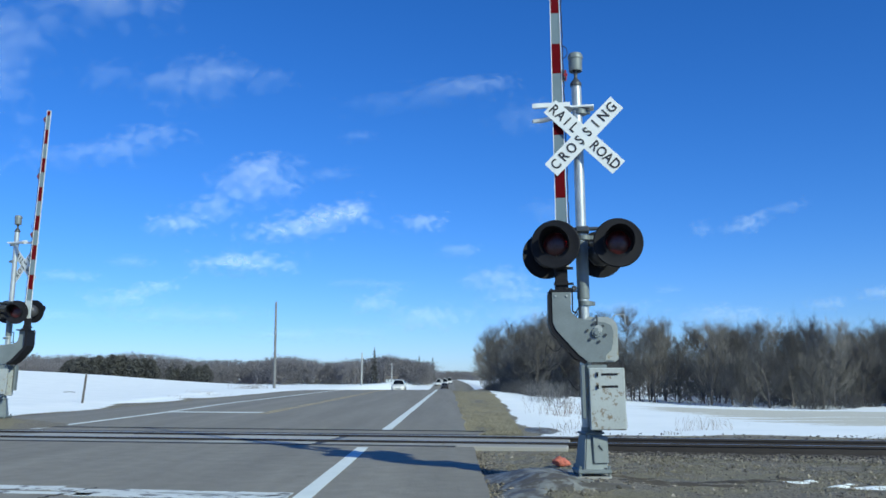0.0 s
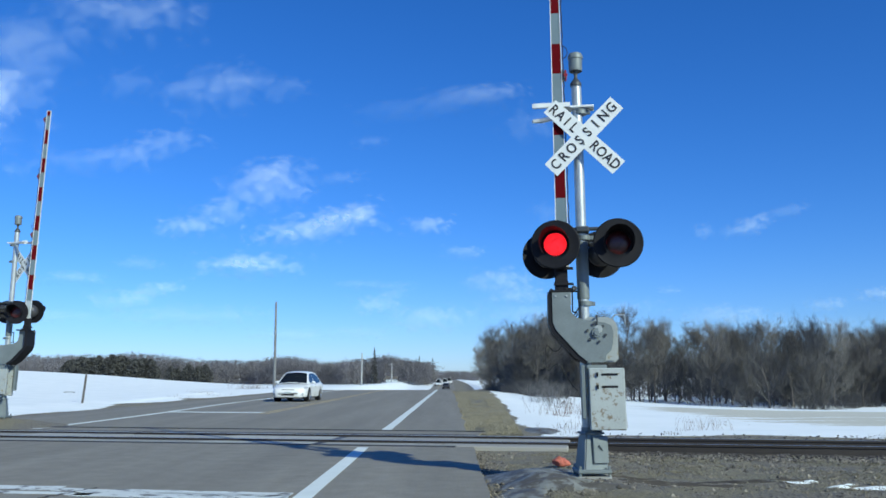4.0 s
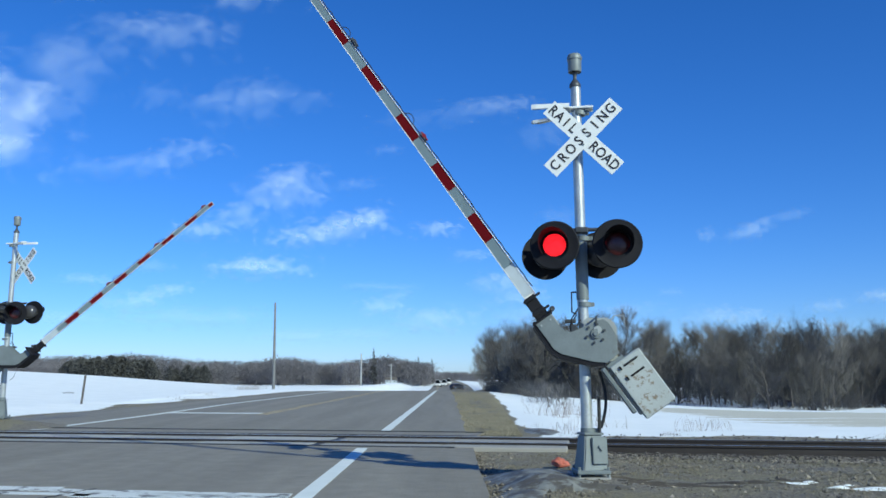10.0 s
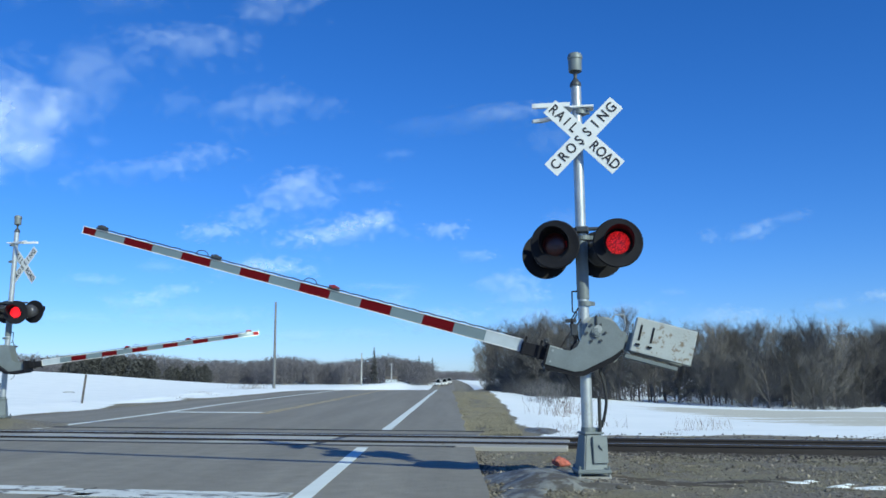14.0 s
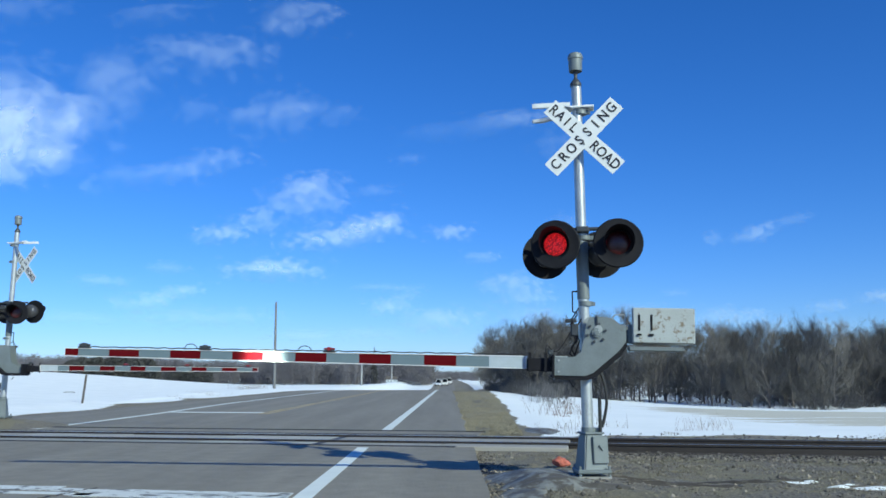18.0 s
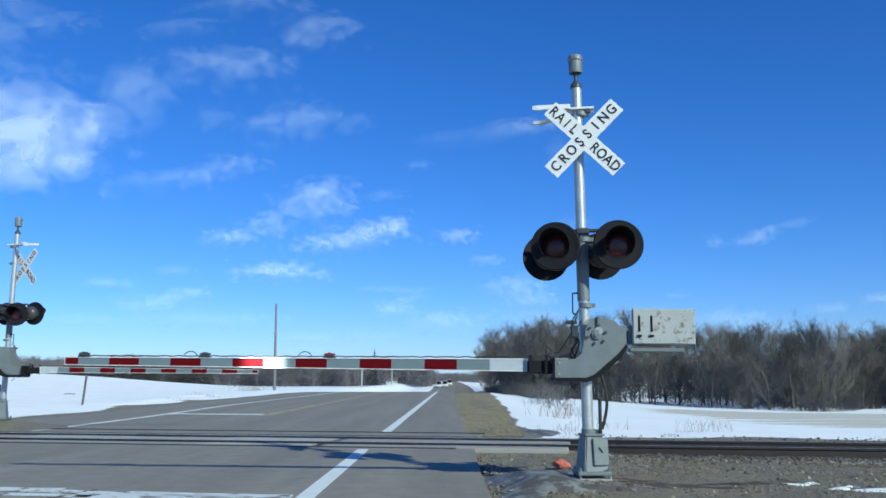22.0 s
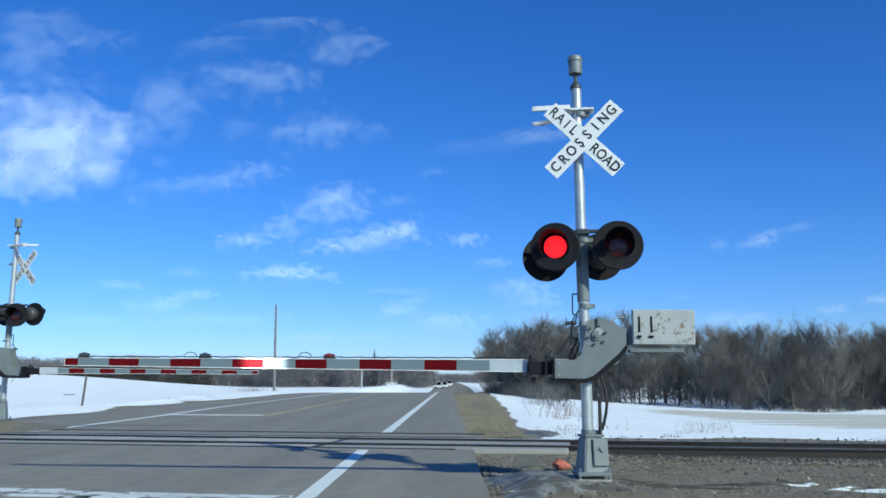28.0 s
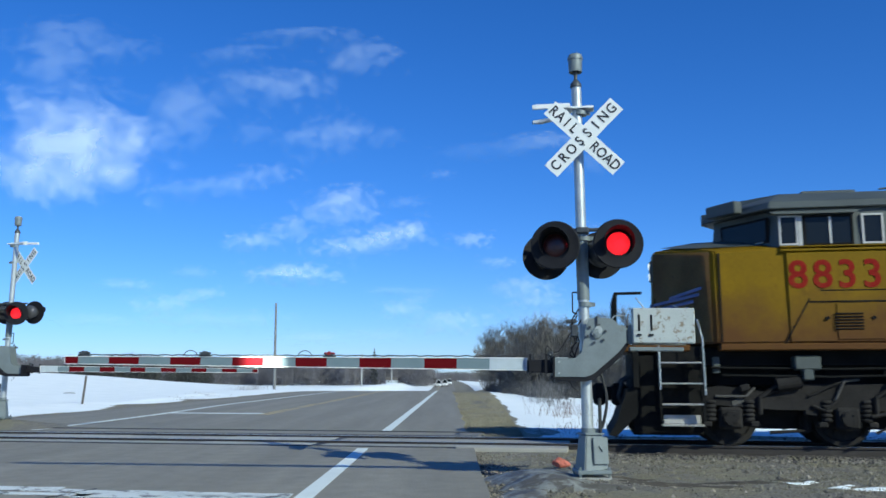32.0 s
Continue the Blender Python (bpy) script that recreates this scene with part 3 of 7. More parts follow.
# ties under the open track
bm = bmesh.new()
box(bm, (0, 0, 0), (0.22, 2.6, 0.17), bevel=0.012)
tie_me = bpy.data.meshes.new("tie")
bm.to_mesh(tie_me)
bm.free()
tie_me.materials.append(M_TIE)
for i in range(90):
    t = new("tie", tie_me)
    t.parent = track
    t.matrix_basis = pose(3.3 + 0.52 * i + R.uniform(-0.03, 0.03), R.uniform(-0.05, 0.05), RAILZ - 0.185 - 0.083, 0, 0, R.uniform(-1.5, 1.5))
for i in range(20):
    t = new("tie", tie_me)
    t.parent = track
    t.matrix_basis = pose(-18.2 - 0.52 * i + R.uniform(-0.03, 0.03), R.uniform(-0.05, 0.05), RAILZ - 0.185 - 0.083, 0, 0, R.uniform(-1.5, 1.5))


# ---- loose stones, grass and weeds ----
def stones(name, spots, mat, label):
    vs, fs = [], []
    for x, y, z, r in spots:
        k = len(vs)
        a = R.uniform(0, 6.28)
        for dx, dy, dz in ((1, 0, 0), (0, 1, 0), (-1, 0, 0), (0, -1, 0), (0, 0, 0.75), (0, 0, -0.6)):
            q = r * R.uniform(0.65, 1.25)
            vs.append((x + q * (dx * math.cos(a) - dy * math.sin(a)), y + q * (dx * math.sin(a) + dy * math.cos(a)), z + q * dz))
        for i in range(4):
            j = (i + 1) % 4
            fs += [(k + i, k + j, k + 4), (k + j, k + i, k + 5)]
    return tagged(new(name, raw(name, vs, fs, mat)), label, "stones", kind="stuff")


spots = []
while len(spots) < 15000:
    s, v = R.uniform(2.7, 26), R.gauss(0, 1.5)
    if abs(v) > 3.6 or (abs(abs(v) - 0.755) < 0.1):
        continue
    if R.random() < (s - 8) / 26:
        continue
    p = TRACK @ Vector((s, v, 0))
    z = max(ground_z(p.x, p.y), -0.2) + R.uniform(-0.012, 0.02)
    spots.append((p.x, p.y, z, R.uniform(0.014, 0.036)))
stones("track_ballast", spots, M_BALLAST, "dark brown crushed-stone ballast round the ties")
RUTS = [(2.75, 10.62, 1.0, 0.17, 0.018), (3.7, 10.9, 0.7, 0.14, 0.016), (2.2, 10.95, 0.5, 0.12, 0.016), (4.4, 11.3, 0.6, 0.12, 0.016)]


def in_rut(x, y):
    return any(((x - a) / b) ** 2 + ((y - c) / d) ** 2 < 0.75 for a, c, b, d, h in RUTS)


spots = []
while len(spots) < 12000:
    x, y = R.uniform(0.7, 9.5), R.uniform(8.0, 16.5)
    if across(x, y) > -1.9:
        continue
    if (in_rut(x, y) and R.random() < 0.85) or noise.noise(Vector((x * 1.1, y * 1.3, 2))) + R.uniform(-0.25, 0.25) < -0.05:
        continue
    spots.append((x, y, ground_z(x, y) + R.uniform(-0.006, 0.008), R.uniform(0.005, 0.018) * (1 + 1.6 * (R.random() < 0.07))))
for i in range(1500):
    p = TRACK @ Vector((R.uniform(3, 16), -1.75 - abs(R.gauss(0, 0.55)), 0))
    spots.append((p.x, p.y, ground_z(p.x, p.y) + R.uniform(0, 0.012), R.uniform(0.014, 0.04)))
for i in range(900):
    y = R.uniform(7, 16)
    x = 0.46 + abs(R.gauss(0, 0.16))
    if across(x, y) < -1.9:
        spots.append((x, y, max(ground_z(x, y), -0.06) + R.uniform(0, 0.02), R.uniform(0.008, 0.028)))
stones("gravel", spots, M_STONE, "scattered grey gravel on bare dirt")


def blades(name, spots, mat, label, category, lean=0.4, width=0.006):
    vs, fs = [], []
    for x, y, z, h in spots:
        a, k = R.uniform(0, 6.28), len(vs)
        dx, dy = lean * h * R.gauss(0, 0.7), lean * h * R.gauss(0, 0.7)
        w = width * R.uniform(0.7, 1.6)
        cx, cy = w * math.cos(a), w * math.sin(a)
        vs += [(x - cx, y - cy, z), (x + cx, y + cy, z), (x + cx * 0.7 + dx * 0.4, y + cy * 0.7 + dy * 0.4, z + h * 0.6), (x - cx * 0.7 + dx * 0.4, y - cy * 0.7 + dy * 0.4, z + h * 0.6), (x + dx, y + dy, z + h * 0.95)]
        fs += [(k, k + 1, k + 2, k + 3), (k + 3, k + 2, k + 4)]
    return tagged(new(name, raw(name, vs, fs, mat)), label, category, kind="stuff")


spots = []
while len(spots) < 30000:
    y = 20.2 + 62 * R.random() ** 1.7
    x = R.uniform(0.35, 1.75 + 0.042 * (y - 20))
    if across(x, y) < 2.1 or noise.noise(Vector((x * 0.9, y * 0.5, 4))) < -0.35 + 0.3 * R.random():
        continue
    spots.append((x, y, ground_z(x, y), R.uniform(0.03, 0.09)))
blades("dead_grass", spots, M_STRAW, "flattened tan dead grass on the road verge", "grass", 1.3, 0.004)
spots = []
while len(spots) < 20000:
    x, y = R.uniform(0.9, 10), R.uniform(8.5, 16)
    if across(x, y) > -1.6 or noise.noise(Vector((x * 0.7, y * 0.9, 12))) < -0.12 + 0.2 * R.random() or in_rut(x, y):
        continue
    spots.append((x, y, ground_z(x, y), R.uniform(0.012, 0.04)))
blades("dry_turf", spots, M_TURF, "sparse dry turf among the gravel", "grass", 1.4, 0.003)
spots = []
for i in range(34):
    s, v = R.uniform(3, 22), R.choice([R.uniform(1.9, 3.6), R.uniform(2.2, 9), R.uniform(-3.4, -2.1)])
    c = TRACK @ Vector((s, v, 0))
    if R.random() < 0.4:
        continue
    big = R.random() < 0.2
    for k in range(R.randint(14, 40)):
        x, y = c.x + R.gauss(0, 0.16 + 0.2 * big), c.y + R.gauss(0, 0.12)
        spots.append((x, y, ground_z(x, y) - 0.02, R.uniform(0.08, 0.26) * (1.0 if big else 0.5)))
for cx, cy, n, h in [(2.9, 21.3, 40, 0.25), (3.4, 23.5, 50, 0.3), (4.9, 27, 40, 0.45), (7.2, 24.5, 36, 0.5), (4.2, 33, 70, 0.8), (5.6, 38, 70, 0.9), (9.0, 30, 26, 0.5), (-21.5, 92, 150, 1.0), (-20.2, 90, 100, 0.8), (-17, 60, 60, 0.4), (-16, 52, 60, 0.3)]:
    for k in range(n):
        x, y = cx + R.gauss(0, 0.3 + 0.006 * cy), cy + R.gauss(0, 0.5)
        spots.append((x, y, ground_z(x, y) - 0.03, h * R.uniform(0.4, 1.1)))
blades("dry_weeds", spots, M_WEED, "dry brown weed stalks standing in the snow", "weeds", 0.75, 0.0045)


# ---- patches of left-over snow and ice by the signal ----
def snow_patch(x, y, rx, ry, h, name, mat, label, category="snow"):
    vs, fs = [], []
    rings, seg = 7, 28
    for i in range(rings + 1):
        for k in range(seg):
            a = 6.2832 * k / seg
            f = i / rings
            wob = 1 + 0.42 * noise.noise(Vector((math.cos(a) * 1.6 + x, math.sin(a) * 1.6 + y, 3)))
            px, py = x + rx * f * wob * math.cos(a), y + ry * f * wob * math.sin(a)
            vs.append((px, py, ground_z(px, py) + h * (1 - f ** 2.2) + 0.02 * (1 - f) * noise.noise(Vector((px * 5, py * 5, 0))) - 0.012 * f))
    for i in range(rings):
        for k in range(seg):
            j = (k + 1) % seg
            fs.append((i * seg + k, i * seg + j, (i + 1) * seg + j, (i + 1) * seg + k))
    return tagged(new(name, raw(name, vs, fs, mat, True)), label, category)


M_MUD = material("damp_mud", (0.07, 0.06, 0.045), 0.75, 0, 0.4, 3, 0.9, 18, stain=(0.17, 0.15, 0.11), stain_amount=0.5, stain_scale=6, spec=0.3, coords="World")
for x, y, rx, ry, h in RUTS:
    snow_patch(x, y, rx, ry, h, "mud_patch", M_MUD, "dark damp rut in the bare dirt", "mud")
M_ICE = material("dirty_ice", (0.21, 0.215, 0.198), 0.6, 0, 0.4, 3.5, 0.9, 11, stain=(0.1, 0.092, 0.077), stain_amount=0.76, stain_scale=3.6, spec=0.3, coords="World")
for x, y, rx, ry, h in [(5.15, 10.35, 0.42, 0.16, 0.035), (4.72, 10.5, 0.2, 0.09, 0.025), (5.6, 10.62, 0.34, 0.15, 0.03), (4.35, 10.9, 0.22, 0.08, 0.025), (4.62, 11.05, 0.13, 0.06, 0.02), (5.0, 10.85, 0.12, 0.05, 0.018), (5.45, 10.2, 0.3, 0.12, 0.03), (5.95, 10.95, 0.25, 0.1, 0.025)]:
    snow_patch(x, y, rx, ry, h, "snow_patch", M_SNOW, "thin melting patch of old snow on dirt")
for x, y, rx, ry, h in [(1.05, 11.5, 0.75, 0.95, 0.075), (1.15, 10.4, 0.6, 0.6, 0.06), (0.8, 9.7, 0.36, 0.6, 0.04), (1.75, 10.15, 0.4, 0.22, 0.03), (2.45, 22.4, 0.5, 1.3, 0.07)]:
    snow_patch(x, y, rx, ry, h, "ice_patch", M_ICE, "dirty grey ice frozen over bare dirt")
for x, y, rx, ry, h in [(-16.9, 50, 0.5, 6, 0.07), (-16.4, 44, 0.35, 3, 0.05), (-17.6, 61, 0.6, 5, 0.1)]:
    snow_patch(x, y, rx, ry, h, "snow_bank", M_SNOW, "low ploughed bank of old snow")

# ---- crossing signals ----
HUB = Vector((0.10, -0.17, 1.755))     # gate pivot in the signal's space
DROP = 0.43                           # how far the arm's line lies below the pivot
FAR_HUB = Vector((-0.20, 0.12, 1.78))
NEAR_REACH, FAR_REACH = 7.10, 6.72    # pivot to the arm's tip
NEAR_SWING, FAR_SWING = 4.5, 11.0     # the arm's turn against its signal
SEAT = Matrix.Translation((0.03, 0, 0.045))   # the near bracket sits off its pivot


def lamp_head(sig, x, y, z, turn, name):
    """One flashing lamp: black backing disc, hood, rear housing and the lens unit."""
    m = pose(x, y, z, 0, 0, turn) @ Matrix.Rotation(radians(90), 4, "X")      # local z now looks out of the lamp
    bm = bmesh.new()
    lathe(bm, [(0.150, 0.012), (0.20, 0.0), (0.302, 0.012), (0.315, 0.0), (0.315, -0.016), (0.285, -0.012), (0.19, -0.02), (0.150, -0.01), (0.150, 0.012)], 40, m)
    disc = part(name, bm, M_BLACK, sig, "black round lamp backing disc", True)
    bm = bmesh.new()
    rings = []
    for f in (0, 0.25, 0.5, 0.75, 1):
        ring = []
        for i in range(33):
            a = radians(-38 + 256 * i / 32)
            w = 0.5 - 0.5 * math.cos(2 * math.pi * i / 32)
            out = f * (0.06 + 0.25 * w ** 0.6)
            r = 0.182 + 0.012 * f
            ring.append((bm.verts.new(m @ Vector((r * math.cos(a), r * math.sin(a), out))), bm.verts.new(m @ Vector(((r - 0.005) * math.cos(a), (r - 0.005) * math.sin(a), out)))))
        rings.append(ring)
    for a, b in zip(rings, rings[1:]):
        for i in range(32):
            bm.faces.new((a[i][0], a[i + 1][0], b[i + 1][0], b[i][0]))
            bm.faces.new((a[i][1], b[i][1], b[i + 1][1], a[i + 1][1]))
    for i in range(32):
        a = rings[-1]
        bm.faces.new((a[i][0], a[i + 1][0], a[i + 1][1], a[i][1]))
    part("hood", bm, M_BLACK, disc, "deep black hood over the lens", True)
    bm = bmesh.new()
    lathe(bm, [(0.155, 0.0), (0.165, -0.03), (0.185, -0.1), (0.19, -0.17), (0.17, -0.23), (0.12, -0.27), (0.05, -0.285), (0.002, -0.287)], 28, m)
    part("housing", bm, M_BLACKSHINE, disc, "black domed lamp housing", True)
    # three-faced lens unit on an upright axle: lit, dim, dark
    bm = bmesh.new()
    for k in range(3):
        mm = Matrix.Rotation(radians(120 * k), 4, "Z") @ Matrix.Translation((0, -0.088, 0)) @ Matrix.Rotation(radians(90), 4, "X")
        lathe(bm, [(0.146, -0.004), (0.14, 0.0), (0.1, 0.012), (0.05, 0.019), (0.001, 0.021)], 28, mm, k)
        lathe(bm, [(0.146, -0.004), (0.001, -0.004)], 28, mm, 2)
    lens = part("lens", bm, [M_LIT, M_DIM, M_DARKLENS], sig, "round red lens unit", True)
    lens.matrix_basis = pose(x, y, z, 0, 0, turn) @ Matrix.Translation((0, 0.085, 0)) @ pose(0, 0, 0, 0, 0, 120)
    return lens


def blade(sig, text_at, turn, y):
    bm = bmesh.new()
    box(bm, (0, 0, 0), (1.235, 0.006, 0.232), bevel=0.002)
    b = part("crossbuck_blade", bm, M_SIGN, sig, "white crossbuck blade with black letters")
    b.matrix_basis = text_at @ pose(0, y, 0, 0, turn, 0)
    return b


def crossbuck(sig, m):
    a, b = blade(sig, m, 45, 0.006), blade(sig, m, -45, -0.004)
    for bl, word, x in ((a, "RAIL", -0.36), (a, "ROAD", 0.37), (b, "CROSSING", 0.0)):
        if word == "CROSSING":
            # letters spaced one by one over the blade
            for i, ch in enumerate(word):
                me = writing(ch, 0.19, 0.002, 0.003)
                me.transform(Matrix.Diagonal((0.86, 1, 1, 1)))
                t = part("letter", me, M_INK, bl)
                t.matrix_basis = pose(-0.518 + 0.148 * i, -0.0065, 0)
        else:
            for i, ch in enumerate(word):
                me = writing(ch, 0.19, 0.002, 0.003)
                me.transform(Matrix.Diagonal((0.86, 1, 1, 1)))
                t = part("letter", me, M_INK, bl)
                t.matrix_basis = pose(x - 0.18 + 0.12 * i, -0.0065, 0)
    for dz in (0.1, -0.1):
        bm = bmesh.new()
        tube(bm, m @ Vector((0, -0.016, dz)), m @ Vector((0, 0.12, dz)), 0.014, seg=8)
        part("sign_bolt", bm, M_GREY, sig)


def gate(sig, hub, reach, swing):
    """The moving gate: bracket with stripes, arm lamps and counterweight. Built level, pointing to -x."""
    bm = bmesh.new()
    plate = [(-0.57, -0.36), (-0.39, -0.36), (-0.29, -0.345), (-0.22, -0.28), (-0.185, -0.13), (-0.155, 0.06), (-0.12, 0.14), (-0.04, 0.165), (0.10, 0.155), (0.19, 0.13), (0.255, 0.065), (0.335, 0.055), (0.34, -0.15), (0.24, -0.275), (0.05, -0.44), (-0.07, -0.545), (-0.17, -0.585), (-0.57, -0.585)]
    for yy in (-0.05, 0.30):
        prism(bm, plate, "y", yy, yy + 0.014)
    g = part("gate_arm", bm, M_GREY, sig, "grey steel bracket of the gate arm")
    g.matrix_basis = Matrix.Translation(hub) @ pose(0, 0, 0, 0, 0, swing)
    bm = bmesh.new()
    lathe(bm, [(0.001, 0.05), (0.03, 0.05), (0.034, 0.03), (0.058, 0.03), (0.066, 0.0)], 20, Matrix.Translation((-0.03, -0.052, -0.045)) @ Matrix.Rotation(radians(90), 4, "X"))
    part("hub", bm, M_GREY, g, "worn round hub", True)
    for k in range(6):
        a = radians(60 * k + 15)
        bm = bmesh.new()
        tube(bm, (0.115 * math.cos(a) - 0.03, -0.05, 0.115 * math.sin(a) - 0.045), (0.115 * math.cos(a) - 0.03, -0.078, 0.115 * math.sin(a) - 0.045), 0.018, seg=6)
        part("hub_bolt", bm, M_LENSGREY, g, "dark bolt of the hub")
    # folded lip along the plate's arm end
    bm = bmesh.new()
    box(bm, (-0.48, -0.02, -0.352), (0.19, 0.06, 0.014), bevel=0.003)
    box(bm, (-0.566, -0.02, -0.47), (0.014, 0.06, 0.24), bevel=0.003)
    part("bracket_lip", bm, M_WORN, g, "paler folded lip of the bracket")
    for p, q in (((-0.55, 0.0, -0.585), (-0.55, 0.0, -0.64)), ((-0.31, 0.0, -0.585), (-0.31, 0.0, -0.64)), ((-0.5, -0.05, -0.40), (-0.5, -0.066, -0.40)), ((-0.5, -0.05, -0.54), (-0.5, -0.066, -0.54))):
        bm = bmesh.new()
        tube(bm, p, q, 0.014, seg=6)
        part("bracket_bolt", bm, M_WORN, g)
    # black web: the shade between the bracket's plates, given as a solid
    bm = bmesh.new()
    # outline set outside the plates so its black edge shows from the camera
    prism(bm, [(-0.55, -0.635), (-0.16, -0.64), (-0.04, -0.6), (0.08, -0.5), (0.27, -0.335), (0.36, -0.19), (0.32, -0.15), (0.23, -0.27), (0.04, -0.43), (-0.08, -0.535), (-0.17, -0.57), (-0.55, -0.57)], "y", -0.034, 0.44)
    part("bracket_web", bm, M_BLACK, g, "bracket underside, black for the shade between its plates")
    # dark shear collar between bracket and board
    bm = bmesh.new()
    box(bm, (-0.60, 0.1, -0.455), (0.22, 0.14, 0.17), bevel=0.01)
    box(bm, (-0.80, 0.1, -0.455), (0.2, 0.10, 0.16), bevel=0.01)
    box(bm, (-0.566, 0.19, -0.475), (0.032, 0.50, 0.29), bevel=0.006)
    for zz in (-0.59, -0.50, -0.42, -0.36):
        tube(bm, (-0.535, -0.02, zz), (-0.60, -0.02, zz), 0.016, seg=6)
    for xx in (-0.66, -0.86):
        box(bm, (xx, 0.02, -0.43), (0.03, 0.04, 0.25))
    part("shear_collar", bm, M_BLACK, g, "black breakaway collar of the gate arm")
    bm = bmesh.new()
    lathe(bm, [(0.001, 0.03), (0.02, 0.035), (0.035, 0.02), (0.035, -0.05), (0.001, -0.06)], 14, Matrix.Translation((-0.6, 0.0, -0.30)) @ Matrix.Rotation(radians(90), 4, "X"))
    tube(bm, (-0.6, 0.03, -0.33), (-0.6, 0.03, -0.4), 0.012, seg=6)
    part("knob", bm, M_LENSGREY, g, "dark round knob")
    # counterweight and its straps
    bm = bmesh.new()
    box(bm, (0.43, 0.0, -0.05), (0.12, 0.03, 0.24))
    box(bm, (0.70, -0.02, -0.235), (0.66, 0.16, 0.05), bevel=0.008)
    box(bm, (0.60, 0.30, -0.05), (0.46, 0.03, 0.2))
    part("counterweight_strap", bm, M_GREY, g)
    bm = bmesh.new()
    box(bm, (0.79, -0.06, 0.055), (0.76, 0.12, 0.44), bevel=0.012)
    part("counterweight", bm, M_FLAKED, g, "heavy grey counterweight with flaking paint")
    for xx in (0.49, 0.64):
        bm = bmesh.new()
        box(bm, (xx, -0.124, 0.09), (0.026, 0.012, 0.2), bevel=0.004)
        box(bm, (xx, -0.13, -0.06), (0.05, 0.03, 0.022))
        part("slot", bm, M_BLACK, g, "dark bolt slot")
    bm = bmesh.new()
    box(bm, (0.80, 0.30, 0.03), (0.66, 0.1, 0.4), bevel=0.012)
    part("counterweight", bm, M_WORN, g, "second counterweight on the far side")
    # the board: a hollow white rail with stripes let into its faces
    x0, x1 = -0.89, -reach

    def half(x):
        return 0.081 - 0.027 * (x0 - x) / (x0 - x1)
    yb = 0.10
    bm = bmesh.new()
    prism(bm, [(x0, -DROP + half(x0)), (x0, -DROP - half(x0)), (x1, -DROP - half(x1)), (x1, -DROP + half(x1))], "y", yb - 0.008, yb + 0.008)
    for sgn in (1, -1):
        prism(bm, [(x0, -DROP + sgn * half(x0)), (x1, -DROP + sgn * half(x1)), (x1, -DROP + sgn * (half(x1) - 0.008)), (x0, -DROP + sgn * (half(x0) - 0.008))], "y", yb - 0.02, yb + 0.02)
    part("board", bm, M_EDGE, g, "white gate board with raised edges")
    # stripes from the tip inward
    k = reach / 6.80 if hub is HUB else 1.0
    cuts = [x1 + 0.01, x1 + (0.193 if hub is HUB else 0.148)]
    for i in range(13):
        cuts.append(cuts[-1] + (0.415 if i % 2 == 0 else 0.400) * k)
    for i, (a, b) in enumerate(zip(cuts, cuts[1:])):
        red = i % 2 == 0
        bm = bmesh.new()
        for s in (-1, 1):
            prism(bm, [(a, -DROP + half(a) - 0.009), (a, -DROP - half(a) + 0.009), (b, -DROP - half(b) + 0.009), (b, -DROP + half(b) - 0.009)], "y", yb + s * 0.0085, yb + s * 0.011)
        part("stripe", bm, M_RED if red else M_SILVER, g, "red reflective stripe" if red else "silver reflective stripe")
    bm = bmesh.new()
    box(bm, (-1.15, yb, -DROP), (0.46, 0.026, 0.165), bevel=0.003)
    for xx in (-0.98, -1.22):
        for zz in (-0.05, 0.05):
            tube(bm, (xx, yb - 0.013, -DROP + zz), (xx, yb - 0.022, -DROP + zz), 0.012, seg=6)
    part("splice_plate", bm, M_PLATE, g, "pale splice plate with bolts")
    # arm lamps on the top edge, and their cable
    for k, xx in enumerate((x1 + 0.27, x1 + 1.95, x1 + 3.63) if hub is HUB else (x1 + 0.27, x1 + 1.90, x1 + 3.54)):
        zt = -DROP + half(xx)
        bm = bmesh.new()
        box(bm, (xx, yb, zt + 0.012), (0.16, 0.05, 0.024))
        box(bm, (xx, yb, zt + 0.028), (0.11, 0.09, 0.02), bevel=0.006)
        part("arm_lamp", bm, M_LENSGREY, g, "small gate arm lamp")
        bm = bmesh.new()
        tube(bm, (xx, yb - 0.046, zt + 0.045), (xx, yb + 0.05, zt + 0.045), 0.026, 0.026, seg=14)
        box(bm, (xx, yb, zt + 0.045), (0.15, 0.07, 0.026), bevel=0.012)
        red = hub is FAR_HUB or k == 2
        part("arm_lamp_lens", bm, M_ARMLAMP if red else M_LENSGREY, g, "dull red arm lamp lens" if red else "dark grey arm lamp")
    bm = bmesh.new()
    pts = []
    for i in range(60):
        xx = x1 + 0.3 + (x0 - x1 - 0.4) * i / 59
        pts.append((xx, yb + 0.015, -DROP + half(xx) + 0.012 + 0.012 * math.sin(i * 1.3) ** 2))
    pipe(bm, pts, 0.008, 5)
    for xx in (x1 + 1.75, x1 + 3.3):
        pipe(bm, [(xx + 0.09 * math.cos(a), yb, -DROP + half(xx) + 0.01 + 0.07 * math.sin(a)) for a in [math.pi * i / 8 for i in range(9)]], 0.006, 5)
    part("cable", bm, M_WIRE, g, "black lamp cable along the board")
    return g


